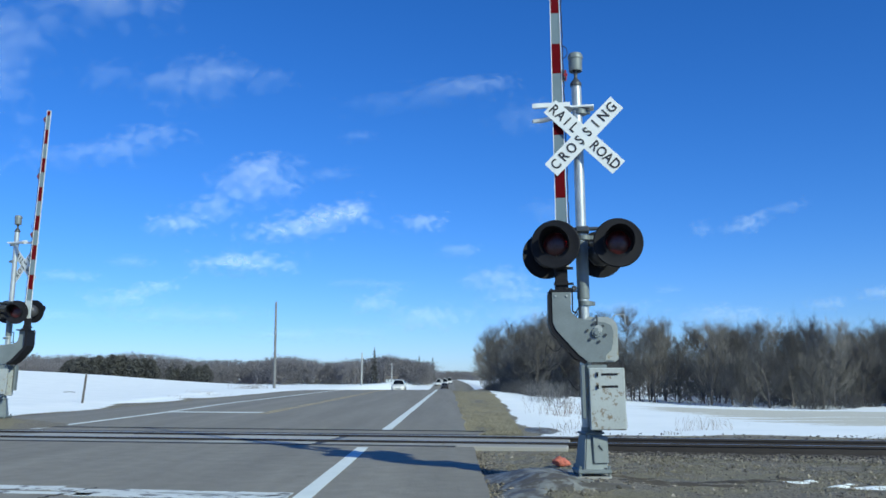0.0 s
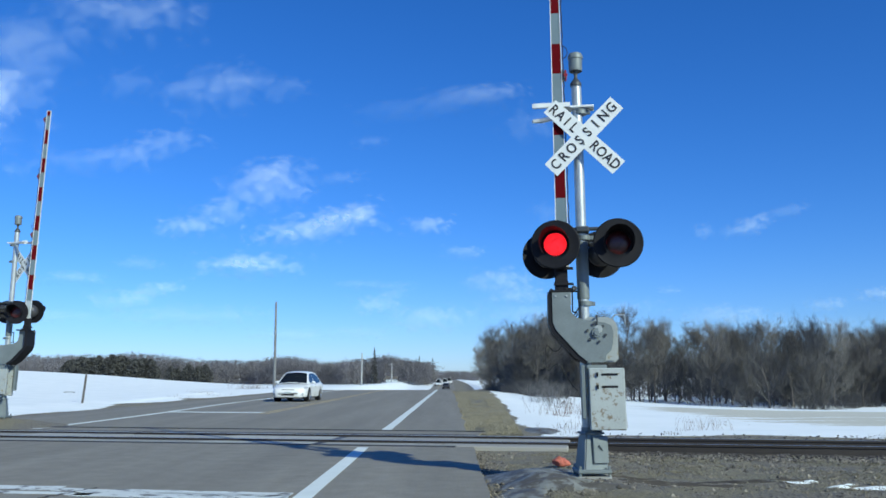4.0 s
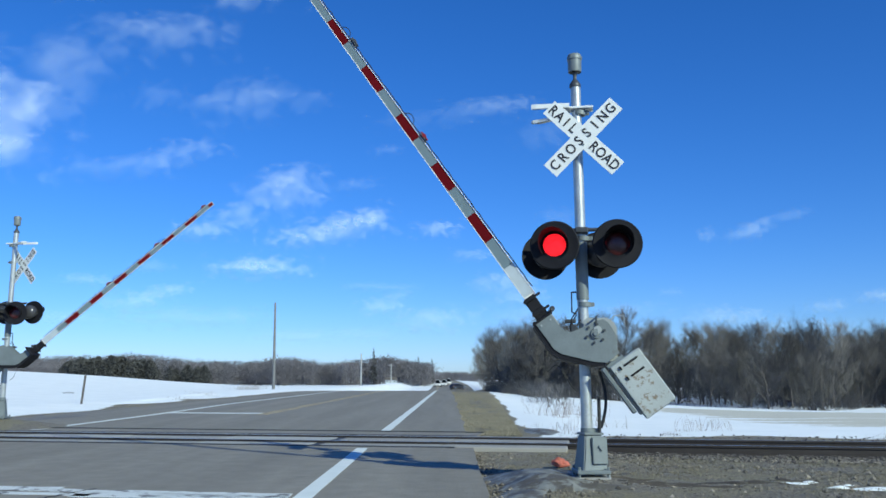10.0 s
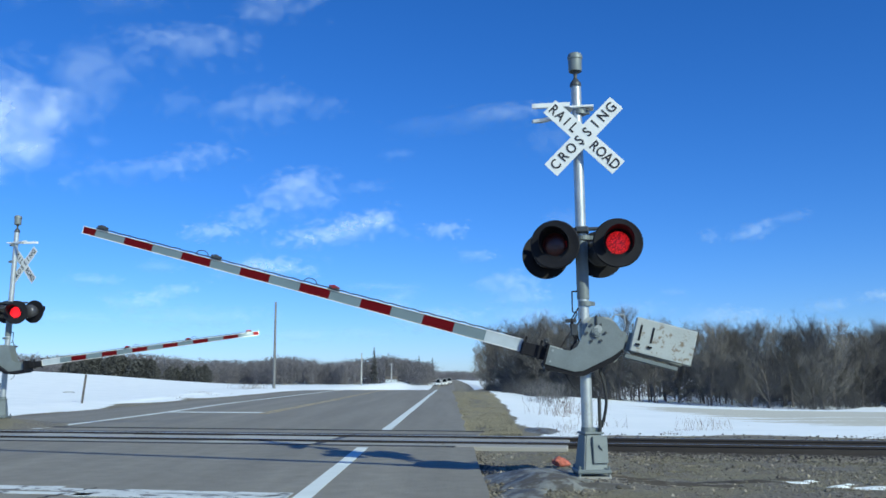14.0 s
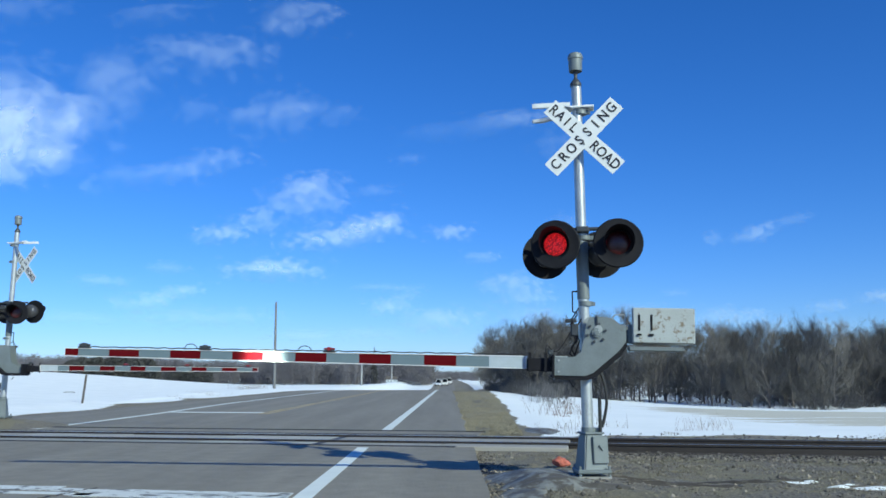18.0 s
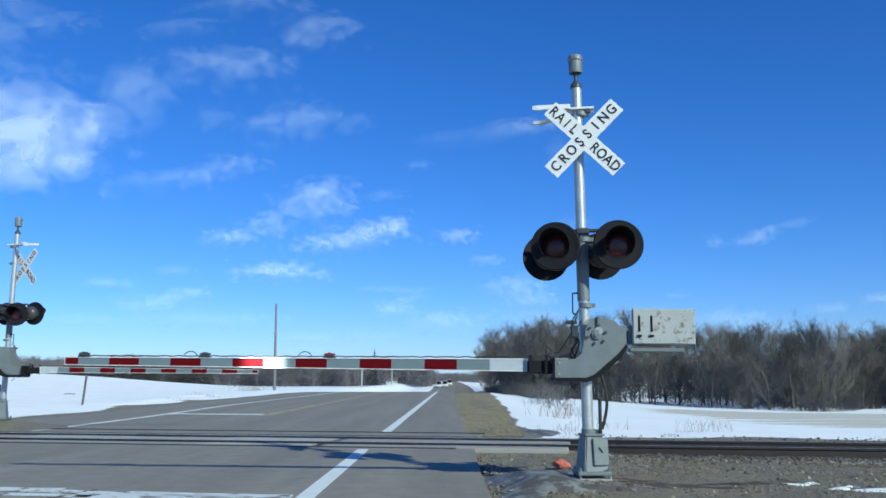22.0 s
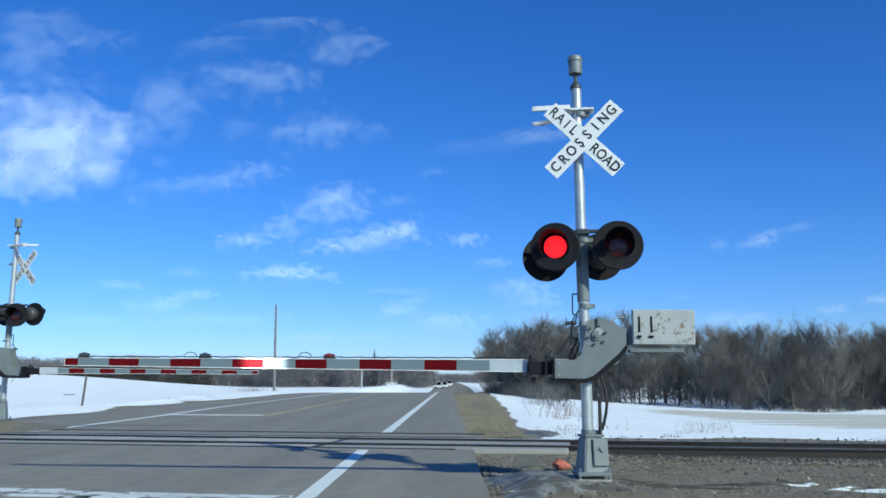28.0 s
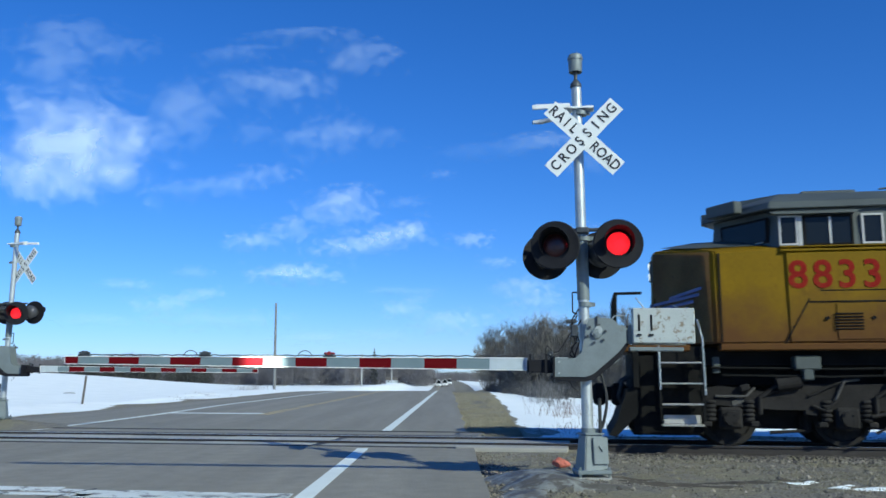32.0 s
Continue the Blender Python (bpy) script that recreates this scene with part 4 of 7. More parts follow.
def crossing_signal(m, far, label):
    sig = empty("crossing_signal", m, label, "crossing signal", "signals at the crossing")
    # base casting: a flared pedestal on a plate
    bm = bmesh.new()
    box(bm, (0.0, 0, 0.05), (0.42, 0.42, 0.05), bevel=0.01)
    for sx in (-1, 1):
        for sy in (-1, 1):
            tube(bm, (sx * 0.18, sy * 0.18, -0.02), (sx * 0.18, sy * 0.18, 0.115), 0.018, seg=6)
    plate = part("base_plate", bm, M_GREY, sig)
    plate.matrix_basis = pose(0, 0, 0, 0, 0, 12)
    bm = bmesh.new()
    box(bm, (0.0, 0, -0.19), (0.5, 0.52, 0.36), bevel=0.02)
    part("footing", bm, M_PANEL, sig, "concrete footing")
    bm = bmesh.new()
    a = [Vector((x, y, 0.045)) for x, y in ((-0.165, -0.165), (0.165, -0.165), (0.165, 0.165), (-0.165, 0.165))]
    b = [Vector((x, y, 0.50)) for x, y in ((-0.115, -0.115), (0.115, -0.115), (0.115, 0.115), (-0.115, 0.115))]
    va, vb = [bm.verts.new(v) for v in a], [bm.verts.new(v) for v in b]
    bm.faces.new(va), bm.faces.new(vb)
    for i in range(4):
        bm.faces.new((va[i], va[(i + 1) % 4], vb[(i + 1) % 4], vb[i]))
    bmesh.ops.bevel(bm, geom=bm.edges[:], offset=0.015, segments=2, affect="EDGES")
    box(bm, (0.0, 0, 0.51), (0.26, 0.26, 0.03), bevel=0.008)
    ped = part("pedestal", bm, M_GREY, sig, "tapered grey cast pedestal")
    ped.matrix_basis = pose(0, 0, 0, 0, 0, 24)
    bm = bmesh.new()
    box(bm, (0.055, -0.16, 0.31), (0.2, 0.03, 0.33), Matrix.Rotation(radians(-4), 4, "X"), 0.008)
    tube(bm, (0.03, -0.185, 0.37), (0.075, -0.185, 0.31), 0.013, seg=6)
    part("access_door", bm, M_GREY, ped)
    bm = bmesh.new()
    tube(bm, (-0.035, 0, 0.5), (-0.075, 0, 5.08), 0.072, 0.066, 20)
    part("pole", bm, M_GALV, sig, "tall galvanised steel pole", True)
    bm = bmesh.new()
    tube(bm, (-0.048, 0, 2.2), (-0.055, 0, 2.95), 0.08, seg=20)
    part("pole_sleeve", bm, M_GREY, sig, "grey sleeve round the pole", True)
    for z in (0.55, 1.52, 2.14, 3.0, 4.24, 4.70):
        bm = bmesh.new()
        tube(bm, (-0.03, 0, z - 0.03), (-0.03, 0, z + 0.03), 0.086, seg=20)
        box(bm, (0.07, 0, z), (0.06, 0.05, 0.05))
        part("pole_clamp", bm, M_GREY, sig)
    # bell on the pole top
    bm = bmesh.new()
    mm = Matrix.Translation((-0.08, 0, 5.06))
    lathe(bm, [(0.074, 0), (0.078, 0.02), (0.072, 0.05), (0.045, 0.09), (0.026, 0.115), (0.022, 0.15), (0.034, 0.2), (0.04, 0.24)], 20, mm)
    part("bell_neck", bm, M_LENSGREY, sig, "dark narrow neck under the bell", True)
    bm = bmesh.new()
    lathe(bm, [(0.03, 0.24), (0.075, 0.232), (0.086, 0.215), (0.09, 0.24), (0.092, 0.38), (0.101, 0.39), (0.102, 0.42), (0.085, 0.462), (0.03, 0.478), (0.001, 0.48)], 24, mm)
    part("bell", bm, M_GREY, sig, "grey warning bell on the pole top", True)
    # fork that steadies the raised arm
    bm = bmesh.new()
    box(bm, (-0.06, 0, 4.76), (0.42, 0.2, 0.03), bevel=0.004)
    prism(bm, [(-0.16, -0.14), (-0.60, -0.15), (-0.66, -0.14), (-0.64, -0.105), (-0.16, -0.10)], "z", 4.75, 4.81)
    prism(bm, [(-0.16, 0.1), (-0.60, 0.34), (-0.68, 0.36), (-0.70, 0.40), (-0.56, 0.42), (-0.16, 0.16)], "z", 4.71, 4.75)
    part("arm_fork", bm, M_SIGN, sig, "white fork that steadies the raised gate arm")
    if far:
        crossbuck(sig, pose(-0.30, -0.10, 4.14, 0, 0, 180 - 17))
    else:
        crossbuck(sig, pose(0.01, -0.17, 4.32))
    # lamp arms and heads
    bm = bmesh.new()
    for dz, y in ((2.99 - 0.10, -0.05), (2.86 - 0.14, 0.10)):
        tube(bm, (-0.52, y, dz + 0.22), (0.47 + 0.2 * far, y, dz + 0.22), 0.026, seg=10)
    for xx in (-0.40, 0.42):
        tube(bm, (xx, -0.05, 3.12), (xx, -0.05, 2.98), 0.04, seg=10)
    box(bm, (-0.04, -0.02, 3.1), (0.17, 0.2, 0.08), bevel=0.015)
    part("lamp_crossarm", bm, M_LENSGREY, sig, "dark grey crossarm that carries the lamps")
    fx, bx = ((-0.56, 0.28), (-0.45, 0.37)) if far else ((-0.385, 0.405), (-0.54, 0.18))
    front = [lamp_head(sig, x, -0.30, 2.88, t, "lamp") for x, t in zip(fx, (-4, 4))]
    back = [lamp_head(sig, x, 0.30, 2.82, t, "lamp") for x, t in zip(bx, (180 + 14, 180 + 4))]
    # gate mechanism case on the pole
    bm = bmesh.new()
    prism(bm, [(-0.06, 1.39), (0.33, 1.39), (0.37, 1.43), (0.37, 1.83), (0.345, 1.89), (0.30, 1.935), (0.24, 1.96), (0.0, 1.96), (-0.06, 1.91)], "y", -0.13, 0.13)
    bmesh.ops.bevel(bm, geom=[e for e in bm.edges if abs(e.verts[0].co.y - e.verts[1].co.y) < 1e-5], offset=0.02, segments=2, affect="EDGES")
    case = part("gate_mechanism", bm, M_WORN, sig, "pale grey cast gate mechanism case")
    bm = bmesh.new()
    pipe(bm, [(0.30, -0.1, 1.94), (0.34, -0.1, 1.985), (0.46, -0.1, 1.985), (0.47, -0.1, 1.86)], 0.008, 5)
    part("lifting_handle", bm, M_GALV, case, "thin wire handle")
    bm = bmesh.new()
    tube(bm, (0.13, -0.25, 1.80), (0.13, 0.3, 1.80), 0.05, seg=16)
    part("gate_shaft", bm, M_WORN, case)
    # raised dark block that stands for the notch above the hub
    bm = bmesh.new()
    box(bm, (0.115, -0.235, 1.895), (0.02, 0.02, 0.13), bevel=0.004)
    box(bm, (0.115, -0.185, 1.965), (0.02, 0.12, 0.016))
    part("stop_lug", bm, M_LENSGREY, case, "dark notch over the hub, built as a raised block")
    bm = bmesh.new()
    pipe(bm, [(-0.13, -0.02, 2.02), (-0.19, -0.02, 2.04), (-0.19, -0.02, 2.3), (-0.12, -0.02, 2.3)], 0.01, 6)
    part("conduit_loop", bm, M_BLACK, sig, "small black conduit loop")
    # dark blocks that stand for a cluster of unidentified hardware
    bm = bmesh.new()
    box(bm, (-0.17, -0.09, 1.80), (0.09, 0.09, 0.16), bevel=0.015)
    box(bm, (-0.21, -0.09, 1.92), (0.14, 0.06, 0.05), bevel=0.01)
    part("buffer", bm, M_LENSGREY, sig, "dark hardware beside the pole")
    for k, (dx, dz) in enumerate(((0, 0), (0.05, -0.06), (0.02, 0.08))):
        bm = bmesh.new()
        pipe(bm, [(-0.13 + dx, -0.1, 2.0 + dz), (-0.22 + dx, -0.12, 1.86 + dz), (-0.16 + dx, -0.12, 1.66), (-0.24 + dx, -0.11, 1.5 + dz), (-0.15, -0.1, 1.42)], 0.009, 6)
        part("wire", bm, M_BLACK, sig)
    bm = bmesh.new()
    pts = [(0.16, 0, 1.32)] + [(0.14 + 0.07 * math.sin(math.pi * i / 12), -0.02, 1.28 - 0.7 * i / 12) for i in range(13)]
    pipe(bm, pts, 0.02, 7)
    tube(bm, (0.12, -0.04, 0.5), (0.12, -0.04, 0.95), 0.022, seg=8)
    part("conduit", bm, M_WIRE, sig, "black flexible conduit down to the pedestal")
    # small drooping wire below the arm
    bm = bmesh.new()
    pipe(bm, [(-0.14 - 0.45 * math.sin(math.pi * i / 16) * (1 - 0.2 * i / 16), -0.12, 1.75 - 0.62 * i / 16 + 0.1 * math.cos(i)) for i in range(17)], 0.006, 4)
    part("wire", bm, M_WIRE, sig)
    swung = gate(sig, FAR_HUB, FAR_REACH, FAR_SWING) if far else gate(sig, HUB, NEAR_REACH, NEAR_SWING)
    return sig, swung, front, back


SIG_TURN = -math.degrees(math.atan(0.17))
near_signal, near_gate, near_lens, near_rear = crossing_signal(pose(1.80, 10.9, 0.10, 0, 0, SIG_TURN), False, "railroad crossing signal with crossbuck, red flashers and striped gate arm")
far_signal, far_gate, far_rear, far_lens = crossing_signal(pose(-12.0, 23.0, 0.21, 0, 0, SIG_TURN + 180), True, "railroad crossing signal beyond the track with striped gate arm")

# crumpled red plastic at the foot of the signal
bm = bmesh.new()
bmesh.ops.create_icosphere(bm, subdivisions=3, radius=0.105)
for v in bm.verts:
    n = noise.noise(v.co * 9) * 0.05 + noise.noise(v.co * 22) * 0.03
    v.co += v.co.normalized() * n
    v.co.z = max(v.co.z * 0.75, -0.05)
    v.co.x *= 1.15
ob = part("plastic_scrap", bm, M_REDTRASH)
ob.matrix_basis = pose(1.66, 12.75, ground_z(1.66, 12.75) + 0.06)
tagged(ob, "crumpled red plastic scrap on the dirt beside the signal", "scrap")

# ---- locomotive: x forward (west), y to its left (south), z up from the rail heads ----


def locomotive():
    lo = empty("locomotive", pose(0, 0, 0), "yellow and grey six-axle diesel locomotive, sooty, with red numbers", "locomotive")
    P = lambda name, bm, mat, label="", parent=None, s=False: part(name, bm, mat, parent or lo, label, s)
    # frame and deck
    bm = bmesh.new()
    box(bm, (-11.2, 0, 1.55), (20.2, 2.2, 0.36), bevel=0.03)
    P("underframe", bm, M_UNDER)
    bm = bmesh.new()
    box(bm, (-11.9, 0, 1.72), (19.3, 3.05, 0.13), bevel=0.02)
    P("side_sill", bm, M_LOCOY, "dirty yellow side sill")
    bm = bmesh.new()
    box(bm, (-1.05, 0, 1.72), (1.4, 2.3, 0.13), bevel=0.02)
    P("front_deck", bm, M_LOCOY, "yellow edged front platform")
    # nose: a blunt wedge with a sloped top
    bm = bmesh.new()
    plan = [(-1.15, 0.22), (-2.16, 1.40), (-2.24, 1.47), (-3.5, 1.47), (-3.5, -1.47), (-2.24, -1.47), (-2.16, -1.40), (-1.15, -0.22)]
    low = [bm.verts.new((x, y, 1.79)) for x, y in plan]
    topz = [3.82, 3.66, 3.60, 3.66, 3.66, 3.60, 3.66, 3.82]
    top = [bm.verts.new((x - (0.06 if i in (0, 7) else 0), y * 0.985, z)) for i, ((x, y), z) in enumerate(zip(plan, topz))]
    ridge = [bm.verts.new((-2.0, 0.28, 3.98)), bm.verts.new((-3.5, 0.5, 4.0)), bm.verts.new((-3.5, -0.5, 4.0)), bm.verts.new((-2.0, -0.28, 3.98))]
    bm.faces.new(low)
    for i in range(8):
        j = (i + 1) % 8
        if i != 3:
            bm.faces.new((low[i], low[j], top[j], top[i]))
    bm.faces.new((low[3], low[4], top[4], ridge[2], ridge[1], top[3]))
    bm.faces.new((top[0], top[1], ridge[0])), bm.faces.new((top[1], top[2], top[3], ridge[1], ridge[0]))
    bm.faces.new((top[7], ridge[3], top[6])), bm.faces.new((top[6], ridge[3], ridge[2], top[4], top[5]))
    bm.faces.new((top[0], ridge[0], ridge[3], top[7])), bm.faces.new(ridge)
    bmesh.ops.bevel(bm, geom=[e for e in bm.edges], offset=0.025, segments=2, affect="EDGES")
    nose = P("nose", bm, M_LOCOY, "sooty yellow pointed nose")
    # anti-glare top of the nose
    bm = bmesh.new()
    for s in (1, -1):
        vs = [bm.verts.new(v) for v in ((-1.35, s * 0.2, 3.90), (-1.95, s * 1.1, 3.745), (-3.45, s * 1.2, 3.765), (-3.45, s * 0.48, 4.012), (-2.0, s * 0.26, 3.992))]
        bm.faces.new(vs)
    bmesh.ops.solidify(bm, geom=bm.faces[:], thickness=0.008)
    P("anti_glare_panel", bm, M_LOCOG, "dull grey-green nose top", nose)
    bm = bmesh.new()
    box(bm, (-1.17, 0.12, 3.40), (0.08, 0.2, 0.46), bevel=0.02)
    P("headlight_case", bm, M_LOCOG, "", nose)
    for z in (3.52, 3.30):
        bm = bmesh.new()
        tube(bm, (-1.15, 0.13, z), (-1.118, 0.13, z), 0.075, 0.07, seg=18)
        P("headlight", bm, M_HEADLAMP, "round lit headlight", nose)
    # winged emblem as plain bars and a shield
    for s in (1, -1):
        d = Vector((-1.01, s * 1.18, 0)).normalized()
        n = Vector((1.18, s * 1.01, 0)).normalized()
        for k, (a, b, z) in enumerate(((0.5, 1.32, 2.73), (0.06, 1.26, 2.62), (0.06, 1.12, 2.51), (0.06, 0.98, 2.40), (0.06, 0.82, 2.29), (0.1, 0.6, 2.18))):
            bm = bmesh.new()
            p = Vector((-1.15, s * 0.22, z)) + n * 0.024
            q = [p + d * a, p + d * b + Vector((0, 0, 0.16 * (b - 0.4))), p + d * b + Vector((0, 0, 0.16 * (b - 0.4) + 0.065)), p + d * a + Vector((0, 0, 0.065))]
            vs = [bm.verts.new(v) for v in q] + [bm.verts.new(v - n * 0.008) for v in q]
            for f in ((0, 1, 2, 3), (7, 6, 5, 4), (0, 4, 5, 1), (1, 5, 6, 2), (2, 6, 7, 3), (3, 7, 4, 0)):
                bm.faces.new([vs[i] for i in f])
            P("emblem_wing", bm, M_LOCOBLUE, "blue bar of a winged emblem", nose)
    bm = bmesh.new()
    prism(bm, [(-0.2, 2.70), (0.2, 2.70), (0.2, 2.39), (0.0, 2.09), (-0.2, 2.39)], "x", -1.16, -1.138)
    P("emblem_shield", bm, M_LOCOBLUE, "plain blue emblem shield", nose)
    # thin plates over the nose front, paler than the nose to offset shade
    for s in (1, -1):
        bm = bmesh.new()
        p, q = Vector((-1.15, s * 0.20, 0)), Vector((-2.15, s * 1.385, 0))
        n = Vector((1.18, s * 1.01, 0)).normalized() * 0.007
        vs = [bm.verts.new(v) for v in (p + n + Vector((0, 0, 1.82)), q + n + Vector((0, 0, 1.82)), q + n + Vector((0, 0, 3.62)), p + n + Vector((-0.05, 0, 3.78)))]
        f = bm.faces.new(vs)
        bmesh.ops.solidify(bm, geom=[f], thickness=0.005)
        P("front_plate", bm, M_NOSEFRONT, "slanted front plate in brownish paint lightened to offset its shade", nose)
    # joint between nose and cab
    bm = bmesh.new()
    box(bm, (-2.30, 1.472, 2.7), (0.03, 0.012, 1.75)), box(bm, (-2.30, -1.472, 2.7), (0.03, 0.012, 1.75))
    P("nose_door_joint", bm, M_UNDER, "", nose)
    # cab: lower yellow body and upper grey part
    bm = bmesh.new()
    box(bm, (-4.95, 0, 2.68), (2.95, 3.0, 1.78), bevel=0.03)
    cab = P("cab", bm, M_LOCOY, "sooty yellow cab side")
    bm = bmesh.new()
    box(bm, (-5.0, 0, 3.60), (3.2, 3.05, 0.05), bevel=0.01)
    box(bm, (-5.0, 0, 3.67), (3.2, 3.04, 0.03), bevel=0.01)
    P("belt_rail", bm, M_LOCOY, "", cab)
    # upper cab: V front with windscreens, real openings as dark panes in frames
    bm = bmesh.new()
    plan = [(-2.38, 0.0), (-3.38, 1.44), (-6.45, 1.44), (-6.45, -1.44), (-3.38, -1.44)]
    low = [bm.verts.new((x, y, 3.68)) for x, y in plan]
    top = [bm.verts.new((x - 0.10 * (i in (0, 1, 4)), y * 0.97, 4.50)) for i, (x, y) in enumerate(plan)]
    bm.faces.new(low), bm.faces.new(top)
    for i in range(5):
        bm.faces.new((low[i], low[(i + 1) % 5], top[(i + 1) % 5], top[i]))
    P("upper_cab", bm, M_LOCOG, "grey upper cab", cab)
    # roof with sloped edges and overhang
    bm = bmesh.new()
    plan = [(-2.22, 0.0, 0.55), (-3.22, 1.52, 1.0), (-6.55, 1.52, 1.0), (-6.55, -1.52, 1.0), (-3.25, -1.52, 1.0)]
    a = [bm.verts.new((x, y, 4.44)) for x, y, k in plan]
    b = [bm.verts.new((x - 0.05, y * 0.93, 4.60)) for x, y, k in plan]
    c = [bm.verts.new((x - 0.35 * (i in (0, 1, 4)), y * 0.58, 4.87)) for i, (x, y, k) in enumerate(plan)]
    bm.faces.new(a), bm.faces.new(c)
    for r0, r1 in ((a, b), (b, c)):
        for i in range(5):
            bm.faces.new((r0[i], r0[(i + 1) % 5], r1[(i + 1) % 5], r1[i]))
    bmesh.ops.bevel(bm, geom=bm.edges[:], offset=0.02, segments=1, affect="EDGES")
    roof = P("cab_roof", bm, M_LOCOG, "grey cab roof with sloped edges", cab)
    bm = bmesh.new()
    box(bm, (-4.5, 0.3, 4.91), (1.0, 0.9, 0.07), bevel=0.02)
    box(bm, (-6.0, 0.3, 4.91), (0.7, 0.7, 0.09), bevel=0.02)
    pipe(bm, [(-5.9, 0.5, 4.95), (-5.7, 0.5, 5.01), (-5.5, 0.5, 4.99)], 0.02, 6)
    tube(bm, (-4.0, 0.2, 4.86), (-4.0, 0.2, 4.98), 0.05, seg=10)
    P("roof_hatch", bm, M_LOCOG, "", roof)
    for s in (1, -1):
        bm = bmesh.new()
        box(bm, (-2.56, s * 0.66, 4.60), (0.2, 0.8, 0.26), Matrix.Rotation(radians(34 * s), 4, "Z"), 0.02)
        P("number_board", bm, M_LOCOG, "grey number board box", roof)
        bm = bmesh.new()
        # windscreen halves, set into the front faces
        d = Vector((-1.0, s * 1.44, 0)).normalized()
        n = Vector((1.44, s * 1.0, 0)).normalized()
        m = Matrix((( d.x, n.x, 0, 0), (d.y, n.y, 0, 0), (0, 0, 1, 0), (0, 0, 0, 1)))
        o = Vector((-2.42, 0, 4.06)) + d * 0.88 + n * 0.012
        box(bm, o, (1.25, 0.02, 0.52), m, 0.006)
        P("windscreen_frame", bm, M_UNDER, "black windscreen gasket", cab)
        bm = bmesh.new()
        box(bm, o + n * 0.012, (1.12, 0.012, 0.42), m, 0.004)
        P("windscreen", bm, M_CARGLASS, "dark windscreen", cab)
        bm = bmesh.new()
        box(bm, o + n * 0.03 + Vector((0, 0, -0.24)), (1.0, 0.02, 0.02), m)
        P("wiper", bm, M_STEEL, "", cab)
    # side windows with bright frames
    for s in (1, -1):
        y = s * 1.45
        for a, b, lo_z, hi_z in ((-3.42, -3.72, 3.72, 4.28), (-3.86, -4.68, 3.72, 4.27), (-4.86, -5.20, 3.72, 4.28)):
            bm = bmesh.new()
            w = 0.035
            for bx in ((((a + b) / 2), lo_z, a - b + w, w), (((a + b) / 2), hi_z, a - b + w, w), (a, (lo_z + hi_z) / 2, w, hi_z - lo_z), (b, (lo_z + hi_z) / 2, w, hi_z - lo_z)):
                box(bm, (bx[0], y, bx[1]), (bx[2], 0.05, bx[3]))
            P("window_frame", bm, M_STEEL if a != -3.86 else M_UNDER, "bright metal window frame" if a != -3.86 else "", cab)
            bm = bmesh.new()
            box(bm, ((a + b) / 2, y - s * 0.005, (lo_z + hi_z) / 2), (a - b - w, 0.014, hi_z - lo_z - w))
            P("window", bm, M_CARGLASS, "dark cab window", cab)
        bm = bmesh.new()
        box(bm, (-4.30, y + s * 0.01, 3.99), (0.04, 0.03, 0.53)), box(bm, (-3.78, y + s * 0.01, 3.99), (0.06, 0.02, 0.6))
        P("window_post", bm, M_STEEL, "", cab)
        bm = bmesh.new()
        prism(bm, [(-3.2, 4.36), (-4.8, 4.36), (-4.7, 4.30), (-3.3, 4.31)], "y", y, y + s * 0.16)
        P("sunshade", bm, M_LOCOG, "", cab)
    # red numbers on the cab side
    for i, ch in enumerate("8833"):
        t = P("number", writing(ch, 0.72, 0.004, 0.012), M_LOCORED, "big red number")
        t.matrix_basis = pose(-3.68 - 0.425 * i, 1.508, 3.09, 0, 0, 180)
        t = P("number", writing(ch, 0.72, 0.004, 0.012), M_LOCORED, "big red number")
        t.matrix_basis = pose(-3.68 - 0.425 * (3 - i), -1.508, 3.09, 0, 0, 0)
    for s in (1, -1):
        bm = bmesh.new()
        box(bm, (-5.2, s * 1.502, 2.80), (2.3, 0.012, 0.02))
        box(bm, (-4.55, s * 1.505, 2.58), (1.4, 0.014, 0.03))
        box(bm, (-3.62, s * 1.505, 2.2), (1.0, 0.014, 0.025), Matrix.Rotation(radians(62), 4, "Y"))
        P("panel_seam", bm, M_UNDER, "", cab)
        bm = bmesh.new()
        box(bm, (-4.85, s * 1.51, 2.2), (1.1, 0.02, 0.70), bevel=0.008)
        door = P("battery_box_door", bm, M_LOCOY, "dirty battery box door", cab)
        bm = bmesh.new()
        for k in range(6):
            box(bm, (-4.50, s * 1.528, 2.05 + 0.058 * k), (0.48, 0.03, 0.022), Matrix.Rotation(radians(30 * s), 4, "X"))
        P("louvre", bm, M_UNDER, "", door)
        bm = bmesh.new()
        for xx in (-4.14, -4.92):
            tube(bm, (xx, s * 1.5, 2.26), (xx, s * 1.545, 2.26), 0.035, seg=8)
        P("latch", bm, M_UNDER, "", door)
    # long hood behind the cab, with doors, radiator flare and roof fans
    bm = bmesh.new()
    box(bm, (-13.9, 0, 3.0), (14.9, 1.9, 2.4), bevel=0.06)
    hood = P("long_hood", bm, M_LOCOY, "sooty yellow engine hood")
    for s in (1, -1):
        for k in range(16):
            bm = bmesh.new()
            box(bm, (-7.4 - 0.85 * k, s * 0.957, 2.75), (0.80, 0.02, 1.6), bevel=0.006)
            P("hood_door", bm, M_LOCOY, "", hood)
    bm = bmesh.new()
